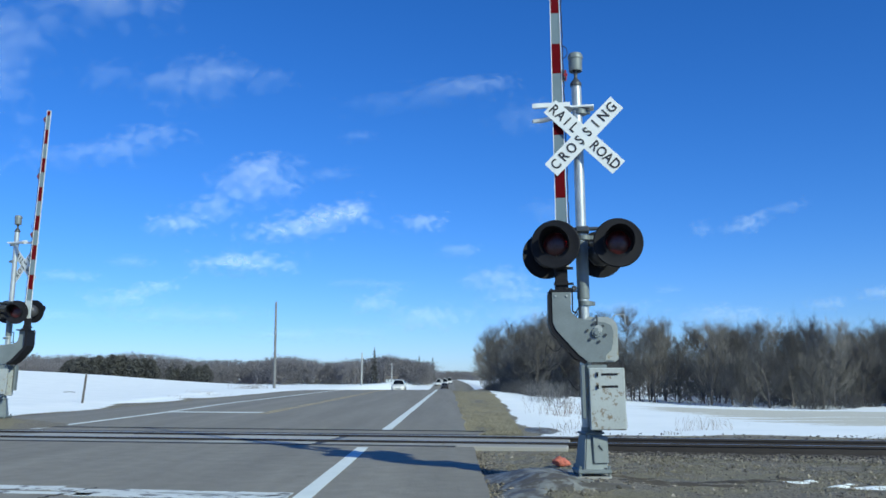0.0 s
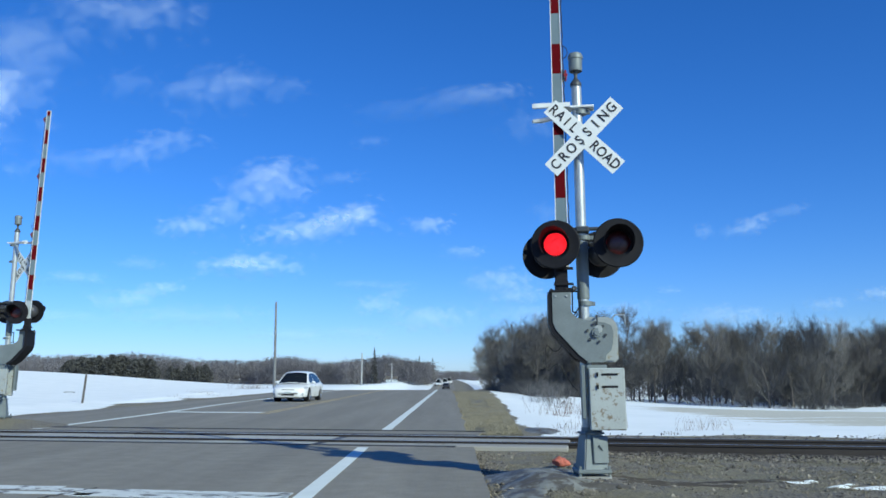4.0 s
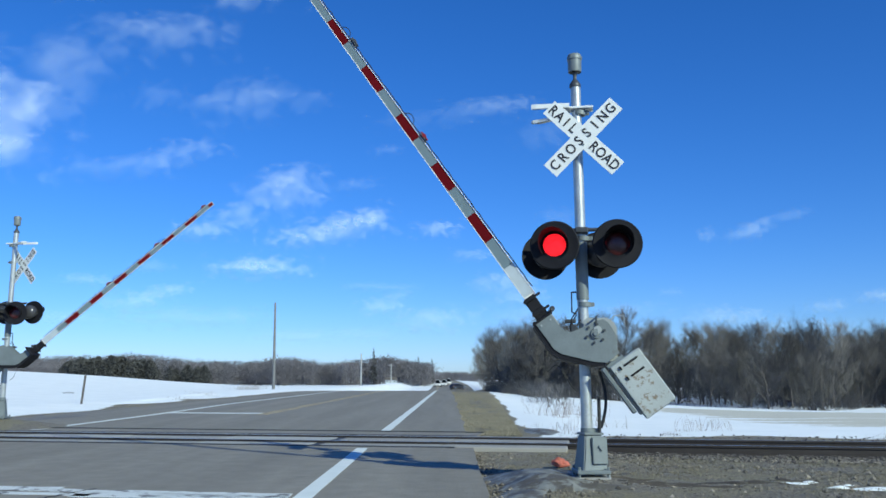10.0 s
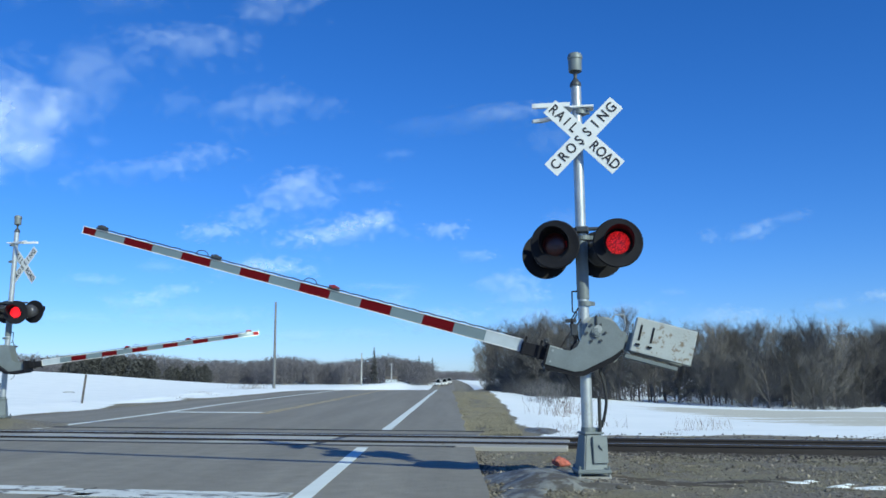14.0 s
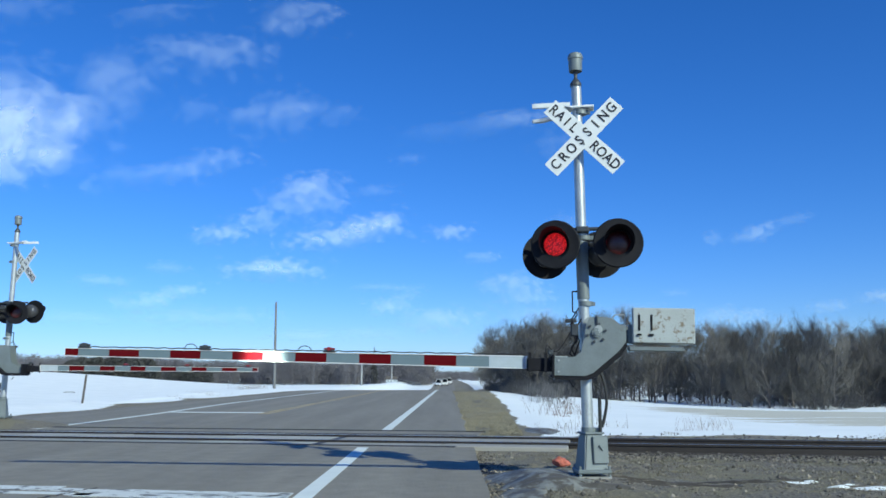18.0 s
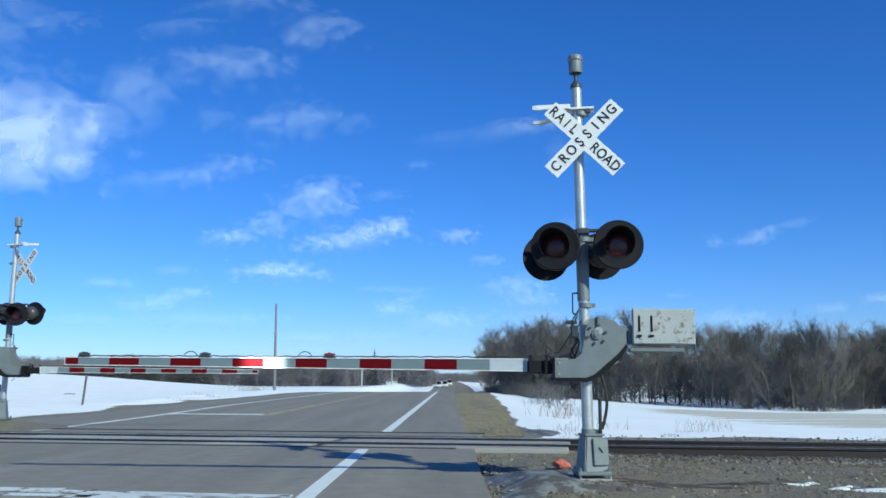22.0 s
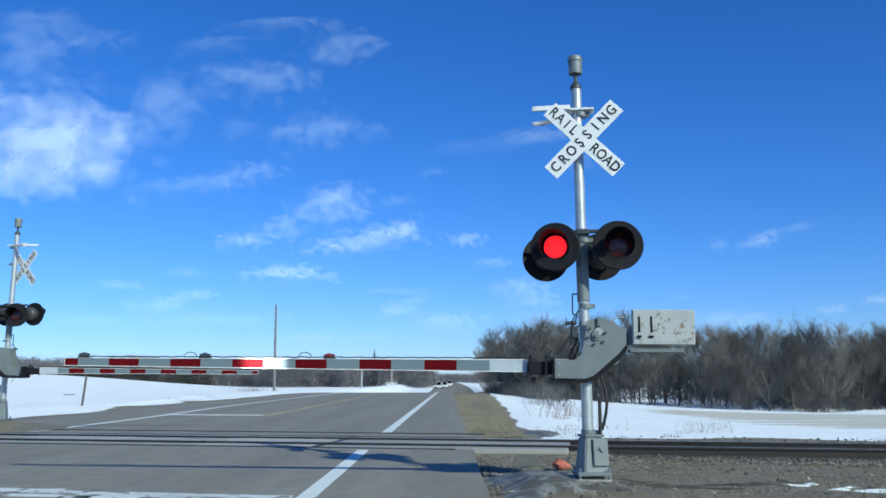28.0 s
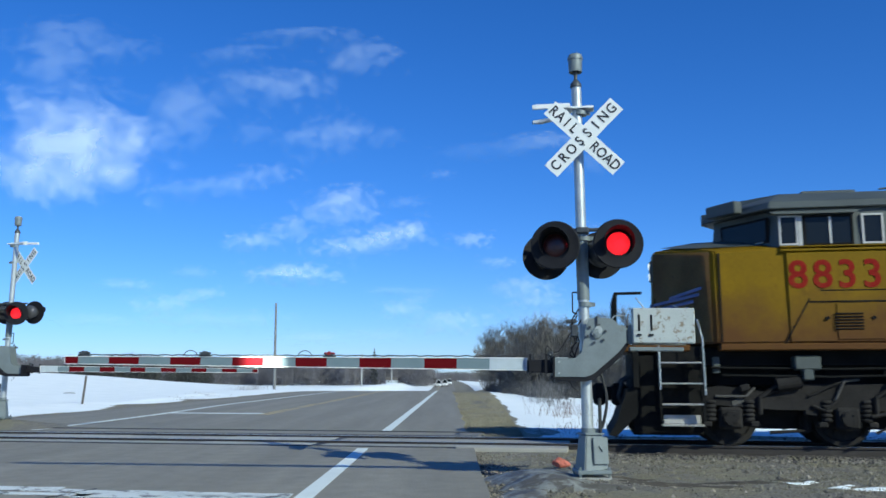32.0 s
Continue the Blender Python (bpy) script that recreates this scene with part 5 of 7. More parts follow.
    prism(bm, [(-1.0, 3.6), (-1.45, 4.1), (-1.35, 4.45), (1.35, 4.45), (1.45, 4.1), (1.0, 3.6)], "x", -20.8, -16.4)
    P("radiator", bm, M_LOCOG, "grey flared radiator", hood)
    bm = bmesh.new()
    box(bm, (-12, 0, 4.25), (9, 1.4, 0.14), bevel=0.03)
    for xx in (-17.4, -18.6, -19.8):
        tube(bm, (xx, 0, 4.45), (xx, 0, 4.58), 0.55, seg=20)
    tube(bm, (-11, 0, 4.3), (-11, 0, 4.6), 0.25, seg=14)
    P("roof_gear", bm, M_LOCOG, "", hood)
    # pilot plate with plough, coupler and hoses
    bm = bmesh.new()
    box(bm, (-0.72, 0, 1.35), (0.12, 2.9, 0.75), bevel=0.02)
    prism(bm, [(-0.55, 0.95), (-0.35, 0.35), (-0.2, 0.1), (-0.35, 0.08), (-0.75, 0.5), (-0.75, 0.98)], "y", -1.35, 1.35)
    box(bm, (-1.3, 0, 0.85), (1.3, 2.1, 1.5), bevel=0.03)
    P("pilot", bm, M_UNDER, "black pilot plate and plough")
    bm = bmesh.new()
    box(bm, (-0.35, 0, 0.86), (0.7, 0.24, 0.26), bevel=0.03)
    box(bm, (-0.06, 0.06, 0.84), (0.26, 0.34, 0.44), bevel=0.06)
    box(bm, (-0.45, 0, 0.84), (0.3, 0.5, 0.44), bevel=0.05)
    P("coupler", bm, M_UNDER, "black knuckle coupler")
    for yy in (-0.9, -0.7, 0.55, 0.75, 0.95):
        bm = bmesh.new()
        pipe(bm, [(-0.66, yy, 1.2), (-0.5, yy, 1.1), (-0.42, yy * 0.95, 0.8), (-0.5, yy * 0.9, 0.6)], 0.03, 6)
        P("air_hose", bm, M_RUBBER, "black hanging air hose")
    # front platform end rail with posts
    bm = bmesh.new()
    pipe(bm, [(-0.40, -1.2, 2.84), (-0.40, -0.35, 2.88)], 0.03)
    P("end_handrail", bm, M_UNDER, "black end railing")
    bm = bmesh.new()
    pipe(bm, [(-0.40, 0.35, 2.88), (-0.40, 1.1, 2.84), (-0.9, 1.15, 2.84)], 0.03)
    P("end_handrail", bm, M_UNDER, "black end railing")
    for yy in (-1.2, -0.35, 0.35, 1.1):
        bm = bmesh.new()
        tube(bm, (-0.38, yy, 1.7), (-0.40, yy, 2.86), 0.035, seg=8)
        P("handrail_post", bm, M_UNDER)
    bm = bmesh.new()
    pipe(bm, [(-0.40, -0.35 + 0.07 * i, 2.8 - 0.22 * math.sin(math.pi * i / 10)) for i in range(11)], 0.012, 5)
    P("safety_chain", bm, M_UNDER, "drooping chain across the end railing")
    for yy, zz, hh in ((-0.85, 2.0, 0.5), (0.9, 1.98, 0.4)):
        bm = bmesh.new()
        box(bm, (-0.58, yy, zz), (0.16, 0.27, hh), bevel=0.02)
        P("end_box", bm, M_UNDER, "black box on the front platform")
    for yy in (-1.05, 1.05):
        bm = bmesh.new()
        box(bm, (-0.42, yy, 2.02), (0.16, 0.24, 0.22), bevel=0.03)
        dl = P("ditch_light", bm, M_UNDER, "black ditch light case")
        bm = bmesh.new()
        tube(bm, (-0.345, yy, 2.02), (-0.32, yy, 2.02), 0.085, 0.08, seg=16)
        P("ditch_light_lens", bm, M_HEADLAMP, "lit round lens", dl)
    # steps at the front corners
    for s in (1, -1):
        bm = bmesh.new()
        box(bm, (-1.16, s * 1.42, 1.05), (0.035, 0.12, 1.35)), box(bm, (-1.93, s * 1.42, 1.05), (0.06, 0.14, 1.35))
        box(bm, (-1.55, s * 1.1, 1.05), (0.8, 0.03, 1.4))
        st = P("step_frame", bm, M_UNDER, "black step well")
        for k in range(4):
            bm = bmesh.new()
            box(bm, (-1.55, s * 1.36, 0.30 + 0.38 * k), (0.74, 0.30, 0.028), bevel=0.006)
            P("step_tread", bm, M_STEEL, "worn bare-metal step tread", st)
        bm = bmesh.new()
        box(bm, (-1.55, s * 1.2, 0.40), (0.66, 0.02, 0.16))
        P("step_kick", bm, M_STEEL, "", st)
        bm = bmesh.new()
        pipe(bm, [(-1.16, s * 1.5, 0.95), (-1.15, s * 1.5, 1.75), (-1.05, s * 1.48, 2.3), (-0.78, s * 1.2, 2.74)], 0.014, 8)
        P("grab_rail", bm, M_PLATE, "pale grab rail", st)
        bm = bmesh.new()
        pipe(bm, [(-1.96, s * 1.5, 0.85), (-1.94, s * 1.5, 1.9), (-1.86, s * 1.48, 2.25), (-1.5, s * 0.95, 2.6)], 0.012, 8)
        P("grab_rail", bm, M_PLATE, "pale grab rail", st)
    # fuel tank between the trucks
    bm = bmesh.new()
    prism(bm, [(-1.35, 1.35), (-1.4, 0.7), (-1.1, 0.35), (1.1, 0.35), (1.4, 0.7), (1.35, 1.35)], "x", -14.3, -8.3)
    P("fuel_tank", bm, M_UNDER, "black fuel tank")
    for tx in (-4.45, -17.6):
        # black block added so the gap above the truck looks dark
        bm = bmesh.new()
        box(bm, (tx, 0, 1.22), (5.5, 1.5, 0.44), bevel=0.03)
        P("centre_bolster", bm, M_UNDER, "black filler block between truck and frame")
        for s in (1, -1):
            bm = bmesh.new()
            tube(bm, (tx - 2.2, s * 0.95, 1.3), (tx - 0.7, s * 0.95, 1.3), 0.14, seg=14)
            P("air_reservoir", bm, M_UNDER, "black air reservoir")
    # trucks
    wheels = []
    for tx in (-4.45, -17.6):
        bm = bmesh.new()
        for s in (1, -1):
            y = s * 1.06
            prism(bm, [(tx + 2.55, 1.05), (tx + 2.2, 1.12), (tx + 1.2, 0.98), (tx + 0.85, 1.15), (tx - 0.9, 1.15), (tx - 1.2, 0.98), (tx - 2.3, 1.10), (tx - 2.6, 0.95), (tx - 2.5, 0.75), (tx - 1.2, 0.68), (tx + 1.2, 0.68), (tx + 2.45, 0.78)], "y", y - 0.09, y + 0.09)
            bmesh.ops.bevel(bm, geom=[], offset=0.01)
        # dark block added inside the truck to close the view through it
        box(bm, (tx, 0, 0.74), (5.2, 1.15, 0.86), bevel=0.05)
        fr = P("truck_frame", bm, M_TRUCK, "grimy cast truck side frame")
        for k in (-1, 0, 1):
            ax = tx + 2.03 * k
            for s in (1, -1):
                y = s * 1.12
                bm = bmesh.new()
                box(bm, (ax, y, 0.53), (0.42, 0.26, 0.40), bevel=0.05)
                tube(bm, (ax, y, 0.53), (ax, y + s * 0.2, 0.53), 0.15, 0.13, 16)
                for k2 in range(4):
                    a = math.pi * (0.25 + 0.5 * k2)
                    tube(bm, (ax + 0.1 * math.cos(a), y + s * 0.19, 0.53 + 0.1 * math.sin(a)), (ax + 0.1 * math.cos(a), y + s * 0.22, 0.53 + 0.1 * math.sin(a)), 0.022, seg=6)
                P("journal_box", bm, M_TRUCK, "axle box", fr)
                for dx in (-0.34, 0.34):
                    bm = bmesh.new()
                    box(bm, (ax + dx * 1.25, y, 0.42), (0.16, 0.2, 0.1), bevel=0.02)
                    for c in range(5):
                        lathe(bm, [(0.075, 0), (0.105, 0.03), (0.105, 0.05), (0.075, 0.08)], 12, Matrix.Translation((ax + dx, y, 0.46 + 0.08 * c)))
                    P("coil_spring", bm, M_TRUCK, "coil spring beside the axle box", fr)
                # brake shoe and its hangers beside the wheel
                bm = bmesh.new()
                prism(bm, [(ax + 0.60, 0.75), (ax + 0.53, 0.5), (ax + 0.58, 0.25), (ax + 0.72, 0.22), (ax + 0.74, 0.5), (ax + 0.70, 0.8)], "y", s * 0.70, s * 0.86)
                tube(bm, (ax + 0.68, s * 0.9, 0.95), (ax + 0.66, s * 0.9, 0.25), 0.035, seg=6)
                tube(bm, (ax + 0.66, s * 0.9, 0.30), (ax + 1.3, s * 0.9, 0.26), 0.03, seg=6)
                P("brake_shoe", bm, M_TRUCK, "brake shoe and hanger", fr)
            # wheelset, turning on its axle
            bm = bmesh.new()
            for s in (1, -1):
                lathe(bm, [(0.10, 0.07), (0.2, 0.03), (0.42, 0.03), (0.44, 0.065), (0.515, 0.065), (0.535, -0.065), (0.565, -0.075), (0.565, -0.095), (0.44, -0.09), (0.2, -0.03), (0.1, -0.05)], 36,
                      Matrix.Translation((0, s * 0.755, 0)) @ Matrix.Rotation(radians(-90 * s), 4, "X"))
                for q in range(4):
                    a = math.pi * q / 2
                    tube(bm, (0.3 * math.cos(a), s * 0.78, 0.3 * math.sin(a)), (0.3 * math.cos(a), s * 0.80, 0.3 * math.sin(a)), 0.05, seg=8)
            tube(bm, (0, -1.1, 0), (0, 1.1, 0), 0.09, seg=12)
            w = P("wheelset", bm, M_TRUCK, "pair of steel wheels on an axle")
            w.matrix_basis = pose(ax, 0, 0.435)
            wheels.append((w, ax))
        for s in (1, -1):
            for dx in (-1.0, 1.0):
                bm = bmesh.new()
                tube(bm, (tx + dx - 0.22, s * 1.22, 1.2), (tx + dx + 0.2, s * 1.22, 1.14), 0.13, seg=14)
                pipe(bm, [(tx + dx + 0.2, s * 1.22, 1.12), (tx + dx + 0.5, s * 1.2, 0.9), (tx + dx + 0.5, s * 1.2, 0.6)], 0.04, 6)
                P("brake_cylinder", bm, M_TRUCK, "", fr)
        fr.matrix_basis = pose(0, 0, -0.1)
    for s in (1, -1):
        bm = bmesh.new()
        box(bm, (-3.78, s * 1.25, 1.43), (0.46, 0.3, 0.26), bevel=0.03)
        box(bm, (-3.78, s * 1.3, 1.22), (0.18, 0.2, 0.2), bevel=0.02)
        P("air_equipment", bm, M_LOCOG, "grey air filter case under the cab")
        bm = bmesh.new()
        box(bm, (-2.2, s * 1.2, 1.4), (0.12, 0.1, 0.3), bevel=0.01)
        P("bracket", bm, M_LOCOG, "grey bracket under the cab")
        g2 = random.Random(31)
        for k in range(16):
            bm = bmesh.new()
            x, z = g2.uniform(-6.6, -2.3), g2.uniform(0.3, 1.35)
            if k % 2:
                box(bm, (x, s * g2.uniform(1.08, 1.22), z), (g2.uniform(0.1, 0.5), 0.12, g2.uniform(0.06, 0.2)), Matrix.Rotation(radians(g2.uniform(-25, 25)), 4, "Y"), 0.02)
            else:
                pipe(bm, [(x, s * 1.2, z), (x + g2.uniform(0.1, 0.4), s * 1.22, z - g2.uniform(0.0, 0.2)), (x + g2.uniform(0.4, 0.8), s * 1.18, z - g2.uniform(0.1, 0.4))], 0.025, 6)
            P("brake_rigging", bm, M_TRUCK if k % 3 else M_STEELDARK, "grimy brake rigging on the truck")
        for k in range(2):
            bm = bmesh.new()
            pipe(bm, [(-2.1 - 0.2 * k, s * 1.3, 1.35 - 0.14 * k), (-4.2, s * 1.3, 1.32 - 0.14 * k), (-6.3 + 0.3 * k, s * 1.28, 1.34 - 0.12 * k)], 0.022, 6)
            P("air_pipe", bm, M_UNDER, "", None)
    # side handrail along the hood walkway
    for s in (1, -1):
        for k in range(9):
            bm = bmesh.new()
            tube(bm, (-7.2 - 1.7 * k, s * 1.46, 1.75), (-7.2 - 1.7 * k, s * 1.46, 2.8), 0.02, seg=6)
            P("handrail_post", bm, M_UNDER)
        bm = bmesh.new()
        tube(bm, (-6.6, s * 1.46, 2.8), (-21, s * 1.46, 2.8), 0.02, seg=6)
        P("side_handrail", bm, M_UNDER)
    return lo, wheels


def settle(thing, base, k):
    """Draws everything above a height of the thing down towards it."""
    for ob in thing.children_recursive:
        z = ob.matrix_basis.translation.z
        if z > base:
            ob.matrix_basis.translation.z = base + (z - base) * k
            continue
        for v in ob.data.vertices:
            if v.co.z > base:
                v.co.z = base + (v.co.z - base) * k


loco, loco_wheels = locomotive()
settle(loco, 1.8, 0.937)


# ---- cars ----
def curve(pts, n):
    """A smooth run of n + 1 points through tuples, by Catmull-Rom."""
    out = []
    for i in range(n + 1):
        t = i / n * (len(pts) - 1)
        k = min(int(t), len(pts) - 2)
        f = t - k
        a, b, c, d = pts[max(k - 1, 0)], pts[k], pts[k + 1], pts[min(k + 2, len(pts) - 1)]
        out.append(tuple(0.5 * (2 * q + (r - p) * f + (2 * p - 5 * q + 4 * r - u) * f * f + (3 * q - p - 3 * r + u) * f ** 3) for p, q, r, u in zip(a, b, c, d)))
    return out


def grid_faces(bm, rows):
    for a, b in zip(rows, rows[1:]):
        for i in range(len(a) - 1):
            bm.faces.new((a[i], a[i + 1], b[i + 1], b[i]))


def car(name, label, paint, length, height):
    """A sedan: x forward, origin on the ground under its middle."""
    c = empty(name, pose(0, 0, 0), label, "car")
    hw, hl = 0.935, length / 2
    # body shell: smooth loft of cross sections along the car (x, half width, sill, shoulder)
    secs = [(-hl, 0.70, 0.40, 0.86), (-hl + 0.06, 0.82, 0.31, 0.97), (-hl + 0.35, 0.90, 0.25, 1.03), (-hl + 0.9, hw, 0.22, 1.04), (-0.9, hw, 0.20, 1.01), (0.2, hw, 0.20, 0.99),
            (1.0, hw, 0.20, 0.97), (1.55, hw - 0.005, 0.21, 0.92), (hl - 0.55, hw - 0.03, 0.22, 0.83), (hl - 0.22, 0.84, 0.23, 0.745), (hl - 0.06, 0.70, 0.25, 0.66), (hl, 0.52, 0.30, 0.58)]
    bm = bmesh.new()
    rings = []
    for x, w, z0, z1 in curve(secs, 44):
        m = (z0 + z1) / 2
        prof = [(0.86, z0), (0.97, z0 + 0.06), (1.0, z0 + 0.2), (1.005, m), (1.0, z1 - 0.2), (0.975, z1 - 0.1), (0.92, z1 - 0.035), (0.80, z1), (0.5, z1 + 0.025), (0.2, z1 + 0.035), (0, z1 + 0.036)]
        prof = [(-k * w, z) for k, z in prof] + [(k * w, z) for k, z in reversed(prof[:-1])]
        rings.append([bm.verts.new((x, y, z)) for y, z in prof])
    grid_faces(bm, rings)
    for a, b in zip(rings, rings[1:]):
        bm.faces.new((a[-1], a[0], b[0], b[-1]))
    bm.faces.new(rings[0]), bm.faces.new(rings[-1])
    part("body", bm, paint, c, "", True)
    # cabin: one outline from the windscreen's foot over the roof to the boot, leaning inwards with height
    top, belt = height, 0.96
    outline = curve([(1.52, belt - 0.03), (1.10, belt + 0.23), (0.62, top - 0.09), (0.15, top - 0.01), (-0.5, top), (-1.05, top - 0.045), (-1.5, top - 0.2), (-2.1, belt + 0.03)], 40)

    def lean(z):
        return 0.855 - 0.40 * max(z - belt, 0) ** 1.12

    def over(k, u, out=0.0):
        """A point of the strip that runs over the cabin; u from -1 to 1 across it."""
        x, z = outline[k]
        a, b = outline[max(k - 1, 0)], outline[min(k + 1, 40)]
        nx, nz = (a[1] - b[1]), -(a[0] - b[0])
        q = math.hypot(nx, nz)
        nx, nz = -nx / q, -nz / q
        if nz < 0:
            nx, nz = -nx, -nz
        bulge = 0.05 * (1 - u * u) * (1 + 1.4 * abs(nx)) + out
        return Vector((x + nx * bulge, u * lean(z), z + nz * bulge))

    bm = bmesh.new()
    us = [-1 + 2 * i / 12 for i in range(13)]
    grid_faces(bm, [[bm.verts.new(over(k, u)) for u in us] for k in range(41)])
    for s in (-1, 1):
        rows = []
        for k in range(41):
            x, z = outline[k]
            rows.append([bm.verts.new((x, s * lean(z + (belt - 0.06 - z) * f), z + (belt - 0.06 - z) * f)) for f in (0, 0.25, 0.5, 0.75, 1)])
        grid_faces(bm, rows)
    part("roof", bm, paint, c, "", True)
    for nm, k0, k1 in (("windscreen", 1, 11), ("rear_window", 31, 38)):
        bm = bmesh.new()
        grid_faces(bm, [[bm.verts.new(over(k, u * 0.91, 0.006)) for u in us] for k in range(k0, k1 + 1)])
        part(nm, bm, M_CARGLASS, c, "dark sloping car window", True)

    def edge(x):
        """Height of the cabin's outline at x."""
        for p, q in zip(outline, outline[1:]):
            if q[0] <= x <= p[0]:
                return p[1] + (q[1] - p[1]) * (p[0] - x) / max(p[0] - q[0], 1e-6)
        return belt
    for s in (-1, 1):
        for x0, x1 in ((1.02, 0.0), (-0.07, -1.80)):
            bm = bmesh.new()
            rows = []
            for i in range(13):
                x = x0 + (x1 - x0) * i / 12
                hi = max(edge(x) - 0.075, belt + 0.03)
                rows.append([bm.verts.new((x, s * (lean(belt + 0.02 + (hi - belt - 0.02) * f) + 0.006), belt + 0.02 + (hi - belt - 0.02) * f)) for f in (0, 0.3, 0.6, 0.85, 1)])
            grid_faces(bm, rows)
            part("side_window", bm, M_CARGLASS, c, "dark tinted side window", True)
        bm = bmesh.new()
        bmesh.ops.create_icosphere(bm, subdivisions=2, radius=1, matrix=Matrix.Translation((0.86, s * 1.02, 1.03)) @ Matrix.Diagonal((0.09, 0.125, 0.08, 1)))
        tube(bm, (0.86, s * 0.86, 0.98), (0.86, s * 0.98, 1.01), 0.03, seg=8)
        part("mirror", bm, paint, c, "rounded door mirror", True)
        bm = bmesh.new()
        bmesh.ops.create_icosphere(bm, subdivisions=3, radius=1, matrix=Matrix.Translation((hl - 0.45, s * 0.735, 0.70)) @ Matrix.Rotation(radians(-26 * s), 4, "Z") @ Matrix.Rotation(radians(13), 4, "Y") @ Matrix.Diagonal((0.36, 0.17, 0.085, 1)))
        part("headlight", bm, M_LAMPGLASS, c, "clear swept-back headlight", True)
        bm = bmesh.new()
        bmesh.ops.create_icosphere(bm, subdivisions=2, radius=1, matrix=Matrix.Translation((-hl + 0.17, s * 0.68, 0.84)) @ Matrix.Rotation(radians(28 * s), 4, "Z") @ Matrix.Diagonal((0.1, 0.2, 0.085, 1)))
        part("tail_light", bm, M_ARMLAMP, c, "red tail light", True)
        for xx in (0.12, -0.95):
            bm = bmesh.new()
            box(bm, (xx, s * 0.938, 0.84), (0.17, 0.03, 0.035), bevel=0.01)
            part("door_handle", bm, paint, c)
        for xx in (1.02, -0.03, -1.08):
            bm = bmesh.new()
            box(bm, (xx, s * 0.937, 0.60), (0.01, 0.006, 0.62))
            part("door_seam", bm, M_UNDER, c)
        bm = bmesh.new()
        box(bm, (-0.05, s * 0.942, 0.60), (2.1, 0.014, 0.035), bevel=0.005)
        part("side_moulding", bm, paint, c)
        # black strip that paints the shade below the sill
        bm = bmesh.new()
        box(bm, (-0.02, s * 0.925, 0.25), (2.0, 0.03, 0.02))
        part("sill_shadow_gap", bm, M_UNDER, c)
        for dz in (0.0, 0.055):
            bm = bmesh.new()
            box(bm, (hl - 0.155, s * 0.66, 0.375 + dz), (0.05, 0.36, 0.028), Matrix.Rotation(radians(-30 * s), 4, "Z"), 0.01)
            part("fog_lamp_slot", bm, M_BLACK, c)
    for dz in (0.0, 0.06):
        bm = bmesh.new()
        box(bm, (hl - 0.035, 0, 0.585 + dz), (0.06, 0.78 - dz, 0.032), bevel=0.012)
        part("grille", bm, M_CHROME if dz == 0 else M_BLACK, c, "grille bar")
    bm = bmesh.new()
    box(bm, (hl - 0.02, 0, 0.38), (0.06, 0.72, 0.11), bevel=0.02)
    part("air_intake", bm, M_BLACK, c)
    bm = bmesh.new()
    box(bm, (hl + 0.006, 0, 0.49), (0.02, 0.32, 0.11), bevel=0.004)
    part("blank_plate", bm, M_PLATE, c, "blank front plate")
    bm = bmesh.new()
    box(bm, (0, 0, 0.26), (length - 0.6, 1.6, 0.16))
    part("underbody", bm, M_BLACK, c)
    wheels = []
    for x in (1.45, -1.40):
        for s in (-1, 1):
            bm = bmesh.new()
            lathe(bm, [(0.001, 0.004), (0.375, 0.004), (0.392, 0.0), (0.392, -0.25)], 32, Matrix.Translation((x, s * 0.936, 0.37)) @ Matrix.Rotation(radians(-90 * s), 4, "X"))
            part("wheel_arch", bm, M_BLACK, c, "dark wheel arch", True)
            turned = Matrix.Rotation(radians(-90 * s), 4, "X")
            bm = bmesh.new()
            lathe(bm, [(0.22, -0.1), (0.31, -0.105), (0.335, -0.06), (0.335, 0.06), (0.315, 0.1), (0.24, 0.104), (0.232, 0.09)], 32, turned)
            lathe(bm, [(0.001, -0.08), (0.22, -0.1)], 32, turned)
            t = part("wheel", bm, M_RUBBER, c, "black tyre", True)
            t.matrix_basis = pose(x, s * 0.86, 0.335)
            bm = bmesh.new()
            lathe(bm, [(0.236, 0.098), (0.222, 0.1), (0.21, 0.085), (0.20, 0.045), (0.001, 0.04)], 32, turned)
            for k in range(9):
                a = 2 * math.pi * k / 9
                ca, sa = math.cos(a), math.sin(a)
                prism(bm, [(0.05 * ca - 0.024 * sa, 0.05 * sa + 0.024 * ca), (0.212 * ca - 0.032 * sa, 0.212 * sa + 0.032 * ca), (0.212 * ca + 0.032 * sa, 0.212 * sa - 0.032 * ca), (0.05 * ca + 0.024 * sa, 0.05 * sa - 0.024 * ca)], "y", s * 0.05, s * 0.094)
            tube(bm, (0, s * 0.05, 0), (0, s * 0.1, 0), 0.062, seg=12)
            part("rim", bm, M_CHROME, t, "bright alloy rim")
            wheels.append((t, x, s))
    return c, wheels


def enlarge(thing, k):
    """Scales the meshes and places of a thing's parts."""
    done = set()
    for ob in thing.children_recursive:
        ob.matrix_basis = Matrix.Translation(ob.matrix_basis.translation * k) @ ob.matrix_basis.to_3x3().to_4x4()
        if ob.data.name not in done:
            ob.data.transform(Matrix.Scale(k, 4))
            done.add(ob.data.name)


BIG = 1.0
white_car, white_wheels = car("sedan", "white four-door sedan driving along the road", M_WHITECAR, 5.1, 1.6)
enlarge(white_car, BIG)
white_wheels = [(w, x * BIG, s) for w, x, s in white_wheels]
